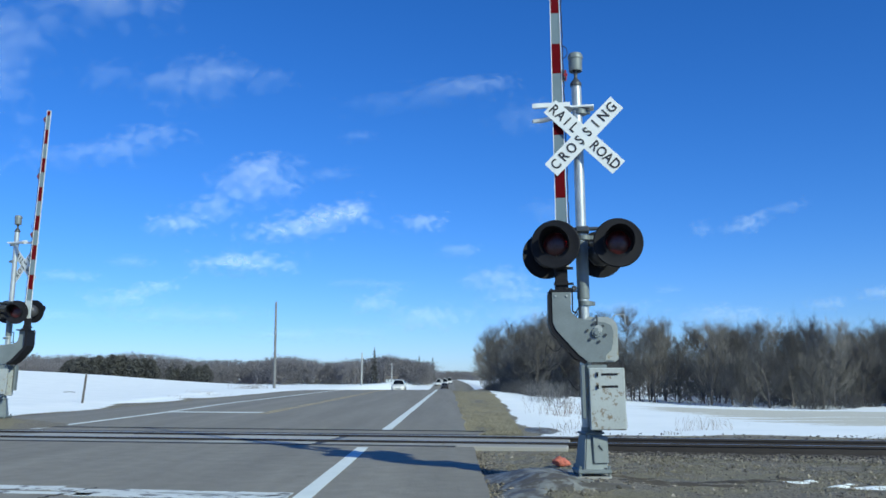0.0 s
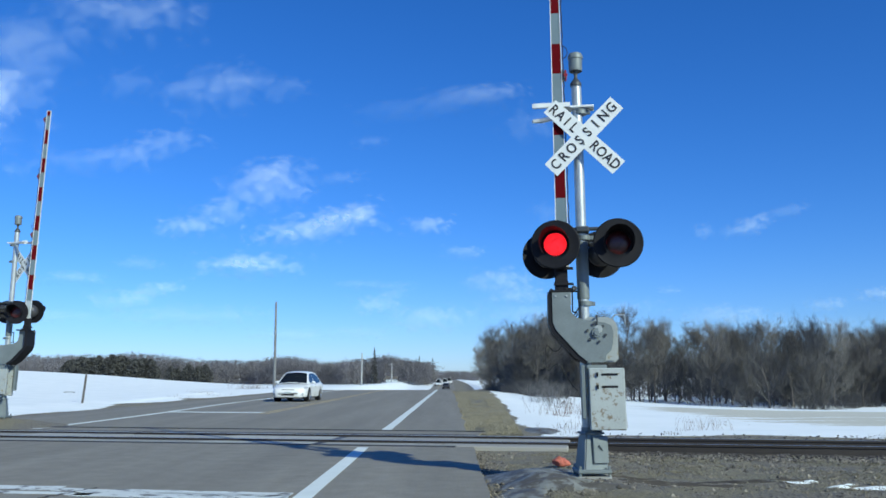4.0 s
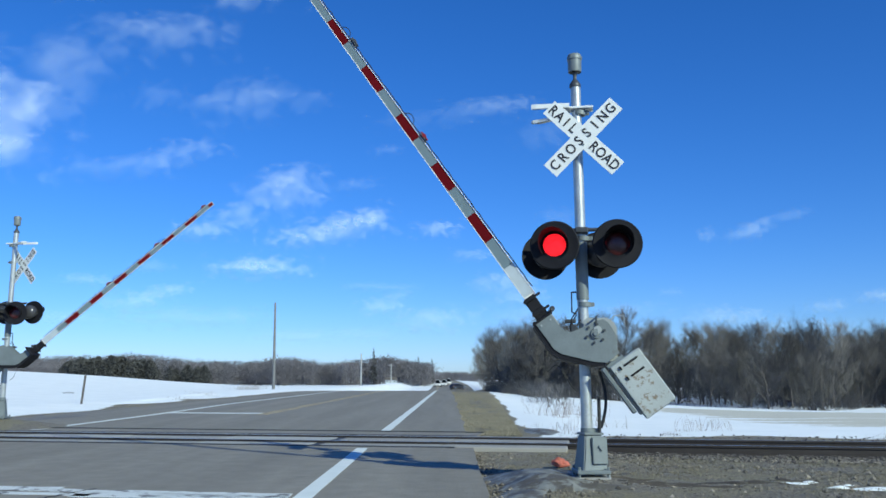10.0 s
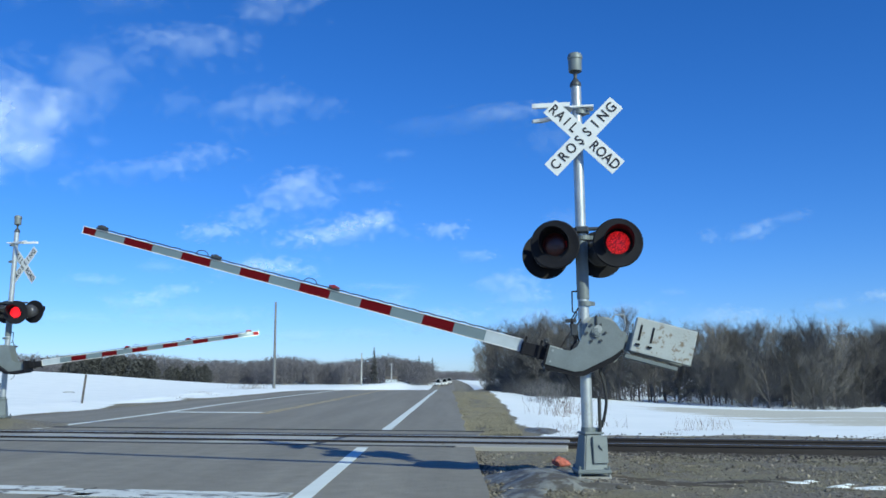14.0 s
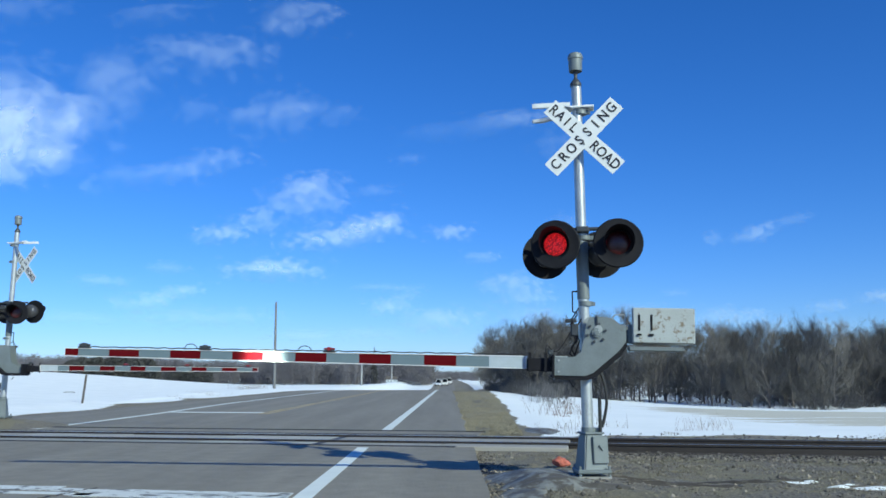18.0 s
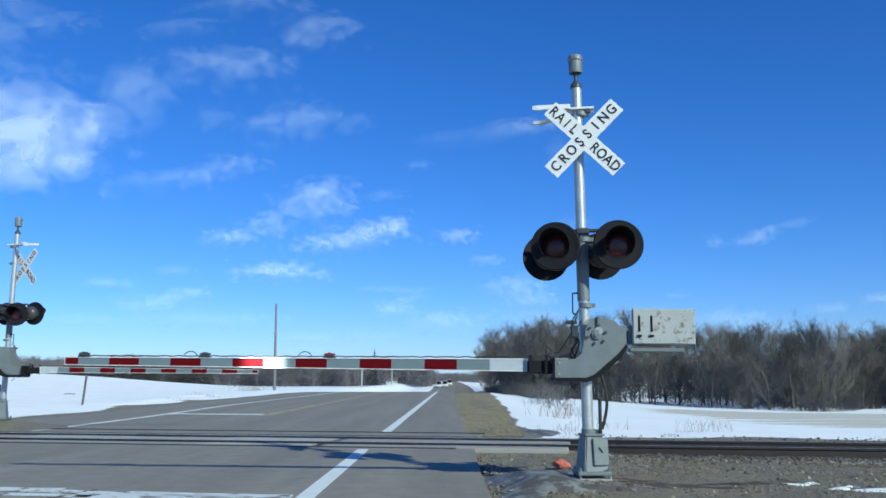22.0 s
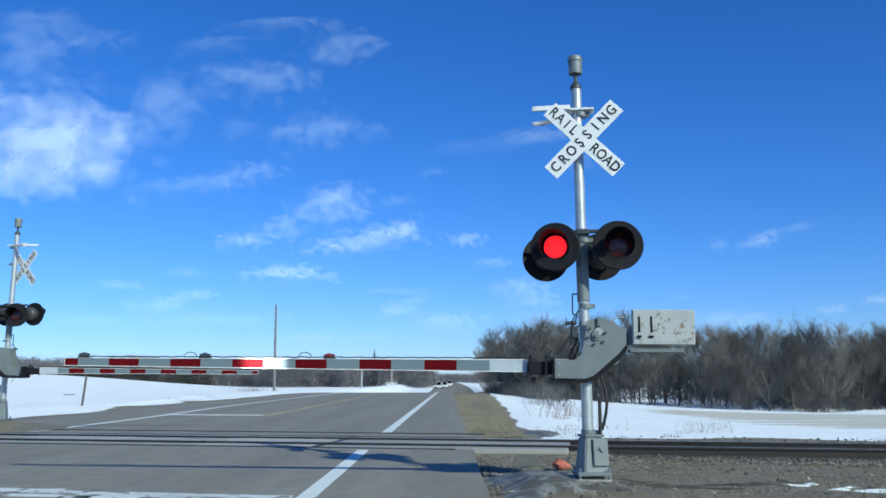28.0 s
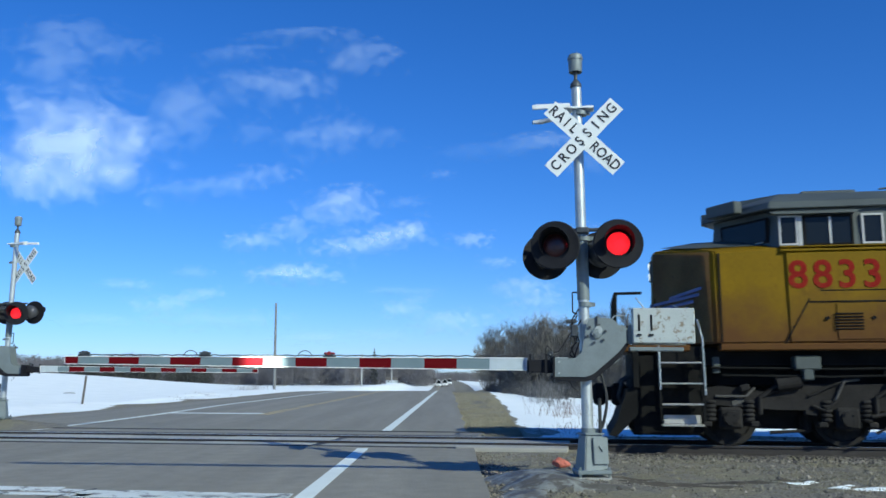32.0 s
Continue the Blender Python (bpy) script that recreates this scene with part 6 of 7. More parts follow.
dark_car, dark_wheels = car("sedan", "dark car driving away down the road", M_DARKCAR, 4.3, 1.5)
parked, _ = car("van", "white vehicle standing far down the road", M_WHITECAR, 4.9, 2.1)
parked.matrix_basis = pose(-2.9, 262, road_z(262), 0, 0, -90)
copy_thing(parked, pose(-1.0, 270, road_z(270), 0, 0, -90))
copy_thing(parked, pose(0.5, 300, road_z(300), 0, 0, -90))

# ---- utility poles and stakes along the road ----
def utility_pole(x, y, h, r, label, cross=True, wood=M_WOOD):
    z = min(ground_z(x, y), ground_z(x + r, y))
    p = empty("utility_pole", pose(x, y, z - 0.05, R.uniform(-0.4, 0.4), R.uniform(-0.5, 0.5), 0), label, "utility pole", "poles along the road")
    bm = bmesh.new()
    tube(bm, (0, 0, 0), (0, 0, h), r, r * 0.66, 12)
    part("shaft", bm, wood, p, "", True)
    bm = bmesh.new()
    if cross:
        box(bm, (0, -0.12, h - 0.5), (1.6, 0.09, 0.11))
    box(bm, (0, 0, h + 0.05), (0.14, 0.14, 0.1))
    part("pole_top_fitting", bm, wood, p)


utility_pole(-18.3, 90, 9.1, 0.16, "tall grey timber pole standing in roadside snow", False)
for x, y, h in [(-17.0, 168, 6.4), (-16.6, 252, 5.8), (-16.4, 345, 6.6), (-16.0, 450, 9.5), (-15.8, 545, 11)]:
    utility_pole(x, y, h, 0.17, "pale timber pole standing in roadside snow", y > 200, M_WOODPALE)

bm = bmesh.new()
box(bm, (0, 0, 0.68), (0.10, 0.035, 1.42), bevel=0.008)
box(bm, (0, -0.02, 1.25), (0.085, 0.012, 0.18))
st = part("marker_stake", bm, M_STAKE)
st.matrix_basis = pose(-17.1, 40.0, ground_z(-17.1, 40.0) - 0.06, 0, 5.0, 0)
tagged(st, "leaning weathered timber marker stake in the snow", "stake")
bm = bmesh.new()
pipe(bm, [(-0.5, 0, 0.03), (0.0, 0.02, 0.06), (0.45, 0, 0.03)], 0.03, 6)
sk = part("fallen_stick", bm, M_BARK)
sk.matrix_basis = pose(-31.0, 70.0, ground_z(-31, 70) + 0.02)
tagged(sk, "dark fallen stick on the snow", "stick")


# ---- a far house among the trees ----
house = empty("house", pose(-17.6, 266, ground_z(-17.6, 266) - 0.1, 0, 0, 8), "small pale house with a grey gable roof before the woods", "house")
bm = bmesh.new()
prism(bm, [(-3.4, 0), (3.4, 0), (3.4, 2.3), (-3.4, 2.3)], "y", -2.2, 2.2)
prism(bm, [(-2.2, 2.3), (2.2, 2.3), (0, 3.9)], "x", -3.38, 3.38)
part("wall", bm, M_PLATE, house, "pale painted wall")
for s in (-1, 1):
    bm = bmesh.new()
    prism(bm, [(s * 2.5, 2.1), (s * 2.5, 2.22), (0, 4.04), (0, 3.92)], "x", -3.7, 3.7)
    part("roof", bm, M_STAKE, house, "weathered grey roof slope")
for xx in (-2.2, -0.2, 2.1):
    bm = bmesh.new()
    box(bm, (xx, -2.22, 1.35), (0.9, 0.06, 1.0), bevel=0.01)
    w = part("window", bm, M_SIGN, house, "white window frame")
    bm = bmesh.new()
    box(bm, (xx, -2.255, 1.35), (0.72, 0.02, 0.82))
    part("pane", bm, M_CARGLASS, w, "dark pane")

enlarge(house, 0.5)


# ---- bare trees ----
def limb(vs, fs, p, q, r0, r1, sides):
    d = (q - p)
    if d.length < 1e-4:
        return
    u = d.orthogonal().normalized()
    w = d.normalized().cross(u)
    k = len(vs)
    for c, r in ((p, r0), (q, r1)):
        for i in range(sides):
            a = 6.28318 * i / sides
            vs.append(tuple(c + u * (r * math.cos(a)) + w * (r * math.sin(a))))
    for i in range(sides):
        j = (i + 1) % sides
        fs.append((k + i, k + j, k + sides + j, k + sides + i))


def tree_meshes(seed, h, spread, low):
    """Trunk and crown meshes of a bare tree of height h; low: how far up the limbs begin."""
    g = random.Random(seed)
    tv, tf, cv, cf = [], [], [], []

    def twig(p, d, length, r):
        q, k = p + d * length, len(cv)
        u = d.orthogonal().normalized() * r
        w = d.cross(u)
        cv.extend([tuple(p + u), tuple(p - u * 0.5 + w * 0.87), tuple(p - u * 0.5 - w * 0.87), tuple(q)])
        cf.extend([(k, k + 1, k + 3), (k + 1, k + 2, k + 3), (k + 2, k, k + 3)])

    def spray(p, d, n, reach):
        """Fine twigs that leave a point and fan out upwards."""
        for _ in range(n):
            e = (d * 0.6 + Vector((g.gauss(0, 0.55), g.gauss(0, 0.55), g.gauss(0.35, 0.4)))).normalized()
            twig(p + Vector((g.gauss(0, 0.12), g.gauss(0, 0.12), g.gauss(0, 0.12))), e, g.uniform(0.4, 1.0) * reach, 0.011)

    def grow(p, d, length, r, depth):
        for i in range(3):
            q = p + d * (length / 3)
            limb(cv, cf, p, q, max(r, 0.014), max(r * 0.78, 0.011), 3)
            if depth < 2:
                for _ in range(2):
                    e = (d + Vector((g.gauss(0, 0.55), g.gauss(0, 0.55), g.gauss(0.25, 0.3)))).normalized()
                    grow(p.lerp(q, g.random()), e, length * g.uniform(0.45, 0.7), r * 0.5, depth + 1)
            spray(p.lerp(q, g.random()), d, 3, 1.1 if depth < 2 else 0.9)
            p, r = q, r * 0.78
            d = (d + Vector((g.gauss(0, 0.14), g.gauss(0, 0.14), 0.12))).normalized()
        spray(p, d, 3, 1.1)

    p, d, r = Vector((0, 0, -0.3)), Vector((g.gauss(0, 0.05), g.gauss(0, 0.05), 1)).normalized(), 0.013 * h
    n = 9
    for i in range(n):
        q = p + d * (h * 0.86 / n)
        limb(tv, tf, p, q, r, r * 0.87, 7)
        f = (i + 1) / n
        if f > low:
            for _ in range(3 if f < 0.95 else 5):
                a = g.uniform(0, 6.28)
                e = Vector((math.cos(a), math.sin(a), 0.35 + 0.75 * f)).normalized()
                grow(p.lerp(q, g.random()), e, spread * h * (1.05 - 0.5 * f) * g.uniform(0.6, 1.1), r * 0.45, 1)
        p, r = q, r * 0.87
        d = (d + Vector((g.gauss(0, 0.07), g.gauss(0, 0.07), 0))).normalized()
    return raw("trunk", tv, tf, M_BARK, True), raw("crown", cv, cf, M_TWIG)


KINDS = [tree_meshes(11, 9.3, 0.36, 0.2), tree_meshes(12, 8.6, 0.40, 0.12), tree_meshes(13, 9.8, 0.33, 0.22), tree_meshes(14, 7.4, 0.46, 0.1), tree_meshes(15, 9.0, 0.38, 0.15), tree_meshes(16, 5.2, 0.5, 0.05)]
LABELS = ["bare grey-brown deciduous tree at the edge of the wood", "bushy bare tree with low limbs in the wood", "tall thin bare tree in the wood", "spreading bare tree among brush", "bare twiggy tree in the wood", "low bare shrub-like tree in the undergrowth"]


def bare_tree(x, y, kind, size):
    t = empty("bare_tree", pose(x, y, ground_z(x, y), 0, 0, R.uniform(0, 360)) @ Matrix.Scale(size, 4), LABELS[kind], "tree", "trees of the wood")
    t.scale = (size, size, size)
    for nm, me in zip(("trunk", "crown"), KINDS[kind]):
        o = new(nm, me)
        o.parent = t
    return t


count = 0
spots = []
R.seed(41)
for i in range(1500):
    f = R.random()
    x = 8.5 + 88 * f
    front = 104 - 26 * smooth(8, 30, x) + 4 * math.sin(x * 0.35)
    y = front + 34 * R.random() ** 1.6
    k = R.choice([0, 0, 1, 1, 2, 3, 4, 4, 5])
    if any((x - a) ** 2 + (y - b) ** 2 < (3.0 if k != 5 else 1.5) for a, b in spots):
        continue
    spots.append((x, y))
    bare_tree(x, y, k, R.uniform(0.84, 1.02) * (1.0 + 0.07 * math.sin(x * 0.13)))
    count += 1
    if count >= 250:
        break
for x, y, k, s in [(6.9, 112, 4, 0.95), (8.6, 106, 1, 1.0), (6.8, 124, 0, 0.95), (7.2, 138, 1, 1.0), (7.6, 152, 4, 1.0), (10.2, 98, 3, 1.1), (8.2, 170, 0, 1.05), (8.6, 190, 1, 1.1), (9.0, 212, 4, 1.1), (9.6, 240, 0, 1.15), (10.4, 275, 1, 1.2)]:
    bare_tree(x, y, k, s)


# ---- brush under the trees ----
vs, fs = [], []
for i in range(5200):
    x = 7 + 95 * R.random()
    y = 104 - 26 * smooth(8, 30, x) + 4 * math.sin(x * 0.35) - 2.5 + 26 * R.random() ** 1.8
    if x < 9.5:
        y += 60 * R.random()
    h = R.uniform(0.4, 2.4)
    if 18.5 < x < 30 and R.random() < 0.88:
        continue
    p = Vector((x, y, ground_z(x, y) - 0.05))
    for k in range(3):
        q = p + Vector((R.gauss(0, 0.35) * h, R.gauss(0, 0.3) * h, h * R.uniform(0.5, 1)))
        limb(vs, fs, p, q, 0.012, 0.006, 3)
for i in range(1400):
    x = R.uniform(6.2, 11)
    y = R.uniform(78, 135) if x > 7.5 else R.uniform(95, 150)
    h = R.uniform(0.4, 2.2)
    p = Vector((x, y, ground_z(x, y) - 0.05))
    for k in range(3):
        q = p + Vector((R.gauss(0, 0.35) * h, R.gauss(0, 0.3) * h, h * R.uniform(0.5, 1)))
        limb(vs, fs, p, q, 0.014, 0.006, 3)
tagged(new("brush", raw("brush", vs, fs, M_TWIG)), "tangled bare brush along the foot of the wood", "brush", kind="stuff")

# pale thickets in front of the wood
for x, y, n, h in [(6.9, 62, 34, 1.9), (6.1, 60, 16, 1.2), (8.8, 72, 40, 1.6), (5.7, 47, 22, 0.9), (7.6, 57, 14, 1.1)]:
    vs, fs = [], []
    for i in range(n):
        p = Vector((x + R.gauss(0, 0.5), y + R.gauss(0, 0.8), 0))
        p.z = ground_z(p.x, p.y) - 0.05
        d = Vector((R.gauss(0, 0.22), R.gauss(0, 0.22), 1)).normalized()
        hh = h * R.uniform(0.5, 1.1)
        q = p + d * hh * 0.55
        limb(vs, fs, p, q, 0.012, 0.009, 3)
        for k in range(4):
            e = q + (d + Vector((R.gauss(0, 0.3), R.gauss(0, 0.3), 0))) * hh * 0.45 * R.uniform(0.5, 1)
            limb(vs, fs, q, e, 0.008, 0.004, 3)
            limb(vs, fs, (q + e) / 2, (q + e) / 2 + Vector((R.gauss(0, 0.2), R.gauss(0, 0.2), 0.25)) * hh * 0.3, 0.006, 0.003, 3)
    tagged(new("thicket", raw("thicket", vs, fs, M_STRAWTWIG)), "pale leafless thicket standing in the snow", "shrub", kind="stuff")


# ---- distant woods ----
def far_tree(vs, fs, x, y, z, h, g, low):
    base = Vector((x, y, z))
    limb(vs, fs, base, base + Vector((g.gauss(0, 0.2), 0, h * 0.7)), 0.12, 0.06, 4)
    for i in range(15):
        a, f = g.uniform(0, 6.28), g.uniform(low, 0.72)
        p = base + Vector((0, 0, h * f))
        L = h * g.uniform(0.2, 0.34) * math.sqrt(1.05 - f)
        q = p + Vector((math.cos(a) * L * 0.75, math.sin(a) * L * 0.75, L * 0.7))
        limb(vs, fs, p, q, 0.06, 0.03, 3)
        for k in range(5):
            e = q + Vector((g.gauss(0, 0.45), g.gauss(0, 0.45), g.uniform(0.1, 0.7))) * L * 0.6
            c, n = (p + q) / 2 if k % 2 else q, len(vs)
            w = Vector((g.gauss(0, 0.04), g.gauss(0, 0.04), 0.03))
            vs.extend([tuple(c + w), tuple(c - w), tuple(e)])
            fs.append((n, n + 1, n + 2))
            m = (c + e) / 2
            for b in range(2):
                e2 = m + Vector((g.gauss(0, 0.4), g.gauss(0, 0.4), g.uniform(0.1, 0.6))) * L * 0.45
                n = len(vs)
                vs.extend([tuple(m + w), tuple(m - w), tuple(e2)])
                fs.append((n, n + 1, n + 2))


def far_wood(name, spots, label, low=0.04):
    g = random.Random(len(spots))
    vs, fs = [], []
    for x, y, h in spots:
        z = ground_z(x, y) - 0.2
        far_tree(vs, fs, x, y, z, h, g, low)
        # tangle of fine twigs round each crown
        for i in range(300):
            p = Vector((x + g.gauss(0, 1.8), y + g.gauss(0, 1.5), z + h * (0.03 + 0.8 * g.random())))
            d, k = Vector((g.gauss(0, 0.35), g.gauss(0, 0.35), g.uniform(0.15, 0.6))), len(vs)
            w = Vector((g.gauss(0, 0.05), g.gauss(0, 0.05), 0.015))
            vs.extend([tuple(p + w), tuple(p - w), tuple(p + d)])
            fs.append((k, k + 1, k + 2))
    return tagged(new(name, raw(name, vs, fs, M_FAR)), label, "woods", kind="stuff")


def evergreen(vs, fs, x, y, z, h, g):
    limb(vs, fs, Vector((x, y, z)), Vector((x, y, z + h)), 0.15, 0.03, 5)
    for i in range(150):
        f = g.random() ** 0.8
        a = g.uniform(0, 6.28)
        r = h * 0.13 * (1.03 - f) * g.uniform(0.5, 1.1) + 0.1
        p = Vector((x, y, z + h * (0.08 + 0.92 * f)))
        q = p + Vector((math.cos(a) * r, math.sin(a) * r, -0.15 * r))
        s = Vector((-math.sin(a), math.cos(a), 0)) * (0.24 * r + 0.12)
        k = len(vs)
        vs += [tuple(p), tuple(q + s), tuple(q - s), tuple(q + Vector((0, 0, -0.5 * r)))]
        fs += [(k, k + 1, k + 3), (k, k + 3, k + 2), (k, k + 2, k + 1)]


far = []
g = random.Random(5)
for i in range(760):
    b = g.uniform(-0.66, -0.19)                 # bearing west of the road
    y = g.uniform(285, 350)
    top = (10.9 + 2.5 * smooth(-0.24, -0.42, b)) * y / 318
    far.append((b * y, y, top * g.uniform(0.72, 1.0) * (1 + 0.05 * math.sin(b * 31))))
for i in range(330):
    b = g.uniform(-0.225, -0.02)
    y = g.uniform(270, 330)
    far.append((b * y, y, g.uniform(7.8, 10.4) * (1 + 0.10 * math.sin(b * 60))))
for i in range(170):
    b = g.uniform(-0.03, 0.035)
    y = g.uniform(640, 760)
    far.append((b * y, y, g.uniform(6, 9)))
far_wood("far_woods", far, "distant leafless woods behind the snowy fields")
# a second wood beyond the eastern trees closes the view between their trunks
far = []
for i in range(560):
    x = g.uniform(12, 125)
    deep = g.uniform(8, 60)
    if 19 < x < 38 and deep < 44:          # an open glade where the snow shows between the trunks
        continue
    far.append((x, 104 - 20 * smooth(8, 30, x) + deep, g.uniform(6.8, 8.4)))
far_wood("far_woods", far, "leafless woods behind the eastern trees", 0.2)


def rounded(vs, fs, x, y, z, h, g):
    """A dense rounded evergreen of small sprays."""
    limb(vs, fs, Vector((x, y, z)), Vector((x, y, z + h * 0.8)), 0.2, 0.05, 5)
    for i in range(700):
        f, a = g.random(), g.uniform(0, 6.28)
        r = h * 0.36 * math.sin(math.pi * (0.10 + 0.86 * f)) * math.sqrt(g.random())
        p = Vector((x + r * math.cos(a), y + r * math.sin(a), z + h * (0.04 + 0.92 * f)))
        k, w = len(vs), h * 0.028
        for c in range(4):
            vs.append(tuple(p + Vector((g.gauss(0, w), g.gauss(0, w), g.gauss(0, w * 0.8)))))
        fs += [(k, k + 1, k + 2), (k, k + 2, k + 3), (k + 1, k + 3, k + 2)]


vs, fs = [], []
for i in range(86):
    b = g.uniform(-0.452, -0.345) if i < 66 else g.uniform(-0.34, -0.27)
    y = g.uniform(240, 262)
    h = g.uniform(7.6, 9.3) * (0.86 + 0.14 * math.sin((b + 0.452) / 0.107 * math.pi)) if i < 66 else g.uniform(4.5, 6.5)
    rounded(vs, fs, b * y, y, ground_z(b * y, y) - 0.2, h, g)
tagged(new("far_evergreens", raw("far_evergreens", vs, fs, M_NEEDLE)), "dark rounded evergreen grove behind the snowy hill", "woods", kind="stuff")
for b, y, h in [(-0.0865, 262, 11.6), (-0.034, 320, 10.6), (-0.0375, 330, 9.4), (-0.018, 312, 9.6)]:
    vs, fs = [], []
    evergreen(vs, fs, 0, 0, 0, h, g)
    t = new("spruce", raw("spruce", vs, fs, M_NEEDLE))
    t.matrix_basis = pose(b * y, y, ground_z(b * y, y) - 0.2)
    tagged(t, "dark pointed spruce above the bare woods", "tree", "spruces in the far wood")
# one dark cedar inside the eastern wood
vs, fs = [], []
evergreen(vs, fs, 0, 0, 0, 9.0, g)
t = new("spruce", raw("spruce", vs, fs, M_NEEDLE))
t.matrix_basis = pose(12.2, 103, ground_z(12.2, 103) - 0.2)
tagged(t, "dark evergreen among bare trees at the wood's edge", "tree")


# ---- small cumulus clouds drifting on one level wind ----
CLOUD_H = 270.0


def cloud_material():
    m = bpy.data.materials.new("thin_white_cloud")
    m.use_nodes = True
    n, l = m.node_tree.nodes, m.node_tree.links
    n.remove(n["Principled BSDF"])
    out = n["Material Output"]
    flow = n.new("ShaderNodeAttribute")
    flow.attribute_name = "flow"
    a = n.new("ShaderNodeTexNoise")
    a.inputs["Scale"].default_value, a.inputs["Detail"].default_value, a.inputs["Roughness"].default_value, a.inputs["Distortion"].default_value = 1.0, 4.5, 0.5, 0.5
    l.new(flow.outputs["Vector"], a.inputs["Vector"])
    body = n.new("ShaderNodeAttribute")
    body.attribute_name = "body"
    s = n.new("ShaderNodeMath")
    s.operation = "MULTIPLY_ADD"
    l.new(a.outputs[0], s.inputs[0])
    s.inputs[1].default_value = 3.2
    l.new(body.outputs["Fac"], s.inputs[2])
    mr = n.new("ShaderNodeMapRange")
    mr.interpolation_type = "SMOOTHSTEP"
    mr.inputs[1].default_value, mr.inputs[2].default_value = 1.68, 3.35
    l.new(s.outputs[0], mr.inputs[0])
    thick = n.new("ShaderNodeAttribute")
    thick.attribute_name = "thick"
    mul = n.new("ShaderNodeMath")
    mul.operation = "MULTIPLY"
    l.new(mr.outputs[0], mul.inputs[0]), l.new(thick.outputs["Fac"], mul.inputs[1])
    clear, dif, tra, add, mix = (n.new("ShaderNodeBsdfTransparent"), n.new("ShaderNodeBsdfDiffuse"), n.new("ShaderNodeBsdfTranslucent"), n.new("ShaderNodeMixShader"), n.new("ShaderNodeMixShader"))
    dif.inputs[0].default_value = tra.inputs[0].default_value = (0.88, 0.94, 0.93, 1)
    add.inputs[0].default_value = 0.35
    l.new(dif.outputs[0], add.inputs[1]), l.new(tra.outputs[0], add.inputs[2])
    l.new(mul.outputs[0], mix.inputs[0]), l.new(clear.outputs[0], mix.inputs[1]), l.new(add.outputs[0], mix.inputs[2])
    l.new(mix.outputs[0], out.inputs[0])
    return m


M_CLOUD = cloud_material()
clouds = []


def cloud(bx, bz, w, h, thick, slant):
    """A cloud by its bearing x/y and rise z/y at 6 s, its half-width and half-height as parts of the distance, its thickness and its slant in degrees."""
    ca, sa = math.cos(radians(slant)), math.sin(radians(slant))
    y = min(CLOUD_H / bz, 4400)
    zc = bz * y
    W, Hh = w * y * 1.75, h * y * 1.9
    vs, fs, body, th, flow = [], [], [], [], []
    nu, nv = 28, 16
    for j in range(nv + 1):
        for i in range(nu + 1):
            u, v = 2 * i / nu - 1, 2 * j / nv - 1
            bulge = (1 - u * u) * (1 - v * v)
            vs.append((u * W * ca - v * Hh * sa, -0.35 * W * bulge + 0.5 * Hh * v, u * W * sa + v * Hh * ca))
            r = math.hypot(u, v * 1.0 + 0.10 * (1 - u * u))
            body.append(max(0.0, 1 - r) * 1.45)
            flow += [u * 2.3 * (W / Hh) ** 0.75 + 0.5 * v + 7.3 * len(clouds), v * 2.3 - 0.5 * u, 3.1 * len(clouds)]
            th.append((0.325 - 0.1 * smooth(0.22, 0.36, bz)) * thick * (1 - smooth(0.82, 1.0, max(abs(u), abs(v)))))
    for j in range(nv):
        for i in range(nu):
            k = j * (nu + 1) + i
            fs.append((k, k + 1, k + nu + 2, k + nu + 1))
    me = raw("cloud", vs, fs, M_CLOUD, True)
    me.attributes.new("body", "FLOAT", "POINT").data.foreach_set("value", body)
    me.attributes.new("thick", "FLOAT", "POINT").data.foreach_set("value", th)
    me.attributes.new("flow", "FLOAT_VECTOR", "POINT").data.foreach_set("vector", flow)
    c = tagged(new("cloud", me), "small ragged white cloud in a blue sky", "cloud", "drifting clouds")
    clouds.append((c, Vector((bx * y, y, zc)), -math.degrees(math.atan(bx)) * 0.6))


cloud(-0.3770, 0.4374, 0.0576, 0.0294, 0.6, 11)
cloud(-0.4982, 0.3948, 0.0451, 0.0427, 0.38, 27)
cloud(-0.4461, 0.4528, 0.0368, 0.0155, 0.3, 6)
cloud(-0.6380, 0.3310, 0.0779, 0.0626, 1.7, 0)
cloud(-0.6876, 0.3824, 0.0696, 0.0442, 0.75, 6)
cloud(-0.6475, 0.2820, 0.0589, 0.0256, 0.65, 0)
cloud(-0.5670, 0.3263, 0.0578, 0.0416, 0.6, 7)
cloud(-0.5334, 0.3491, 0.0369, 0.0192, 0.4, 15)
cloud(-0.5223, 0.4110, 0.0315, 0.0356, 0.38, 30)
cloud(-0.7410, 0.4772, 0.0542, 0.0365, 0.4, 12)
cloud(-0.3817, 0.3537, 0.0259, 0.0170, 0.28, 15)
cloud(-0.2688, 0.3498, 0.0432, 0.0263, 0.48, 12)
cloud(-0.2518, 0.3608, 0.0174, 0.0186, 0.4, 30)
cloud(-0.3143, 0.3447, 0.0352, 0.0108, 0.28, 6)
cloud(-0.1880, 0.3496, 0.0219, 0.0124, 0.3, 12)
cloud(-0.3278, 0.2807, 0.0354, 0.0139, 0.42, 5)
cloud(-0.4165, 0.2579, 0.0524, 0.0124, 0.36, 7)
cloud(-0.3655, 0.2722, 0.0286, 0.0108, 0.3, 11)
cloud(-0.2008, 0.2391, 0.0343, 0.0201, 0.75, 0)
cloud(-0.2174, 0.2235, 0.0412, 0.0216, 0.4, 7)
cloud(-0.2629, 0.1983, 0.0319, 0.0139, 0.55, 15)
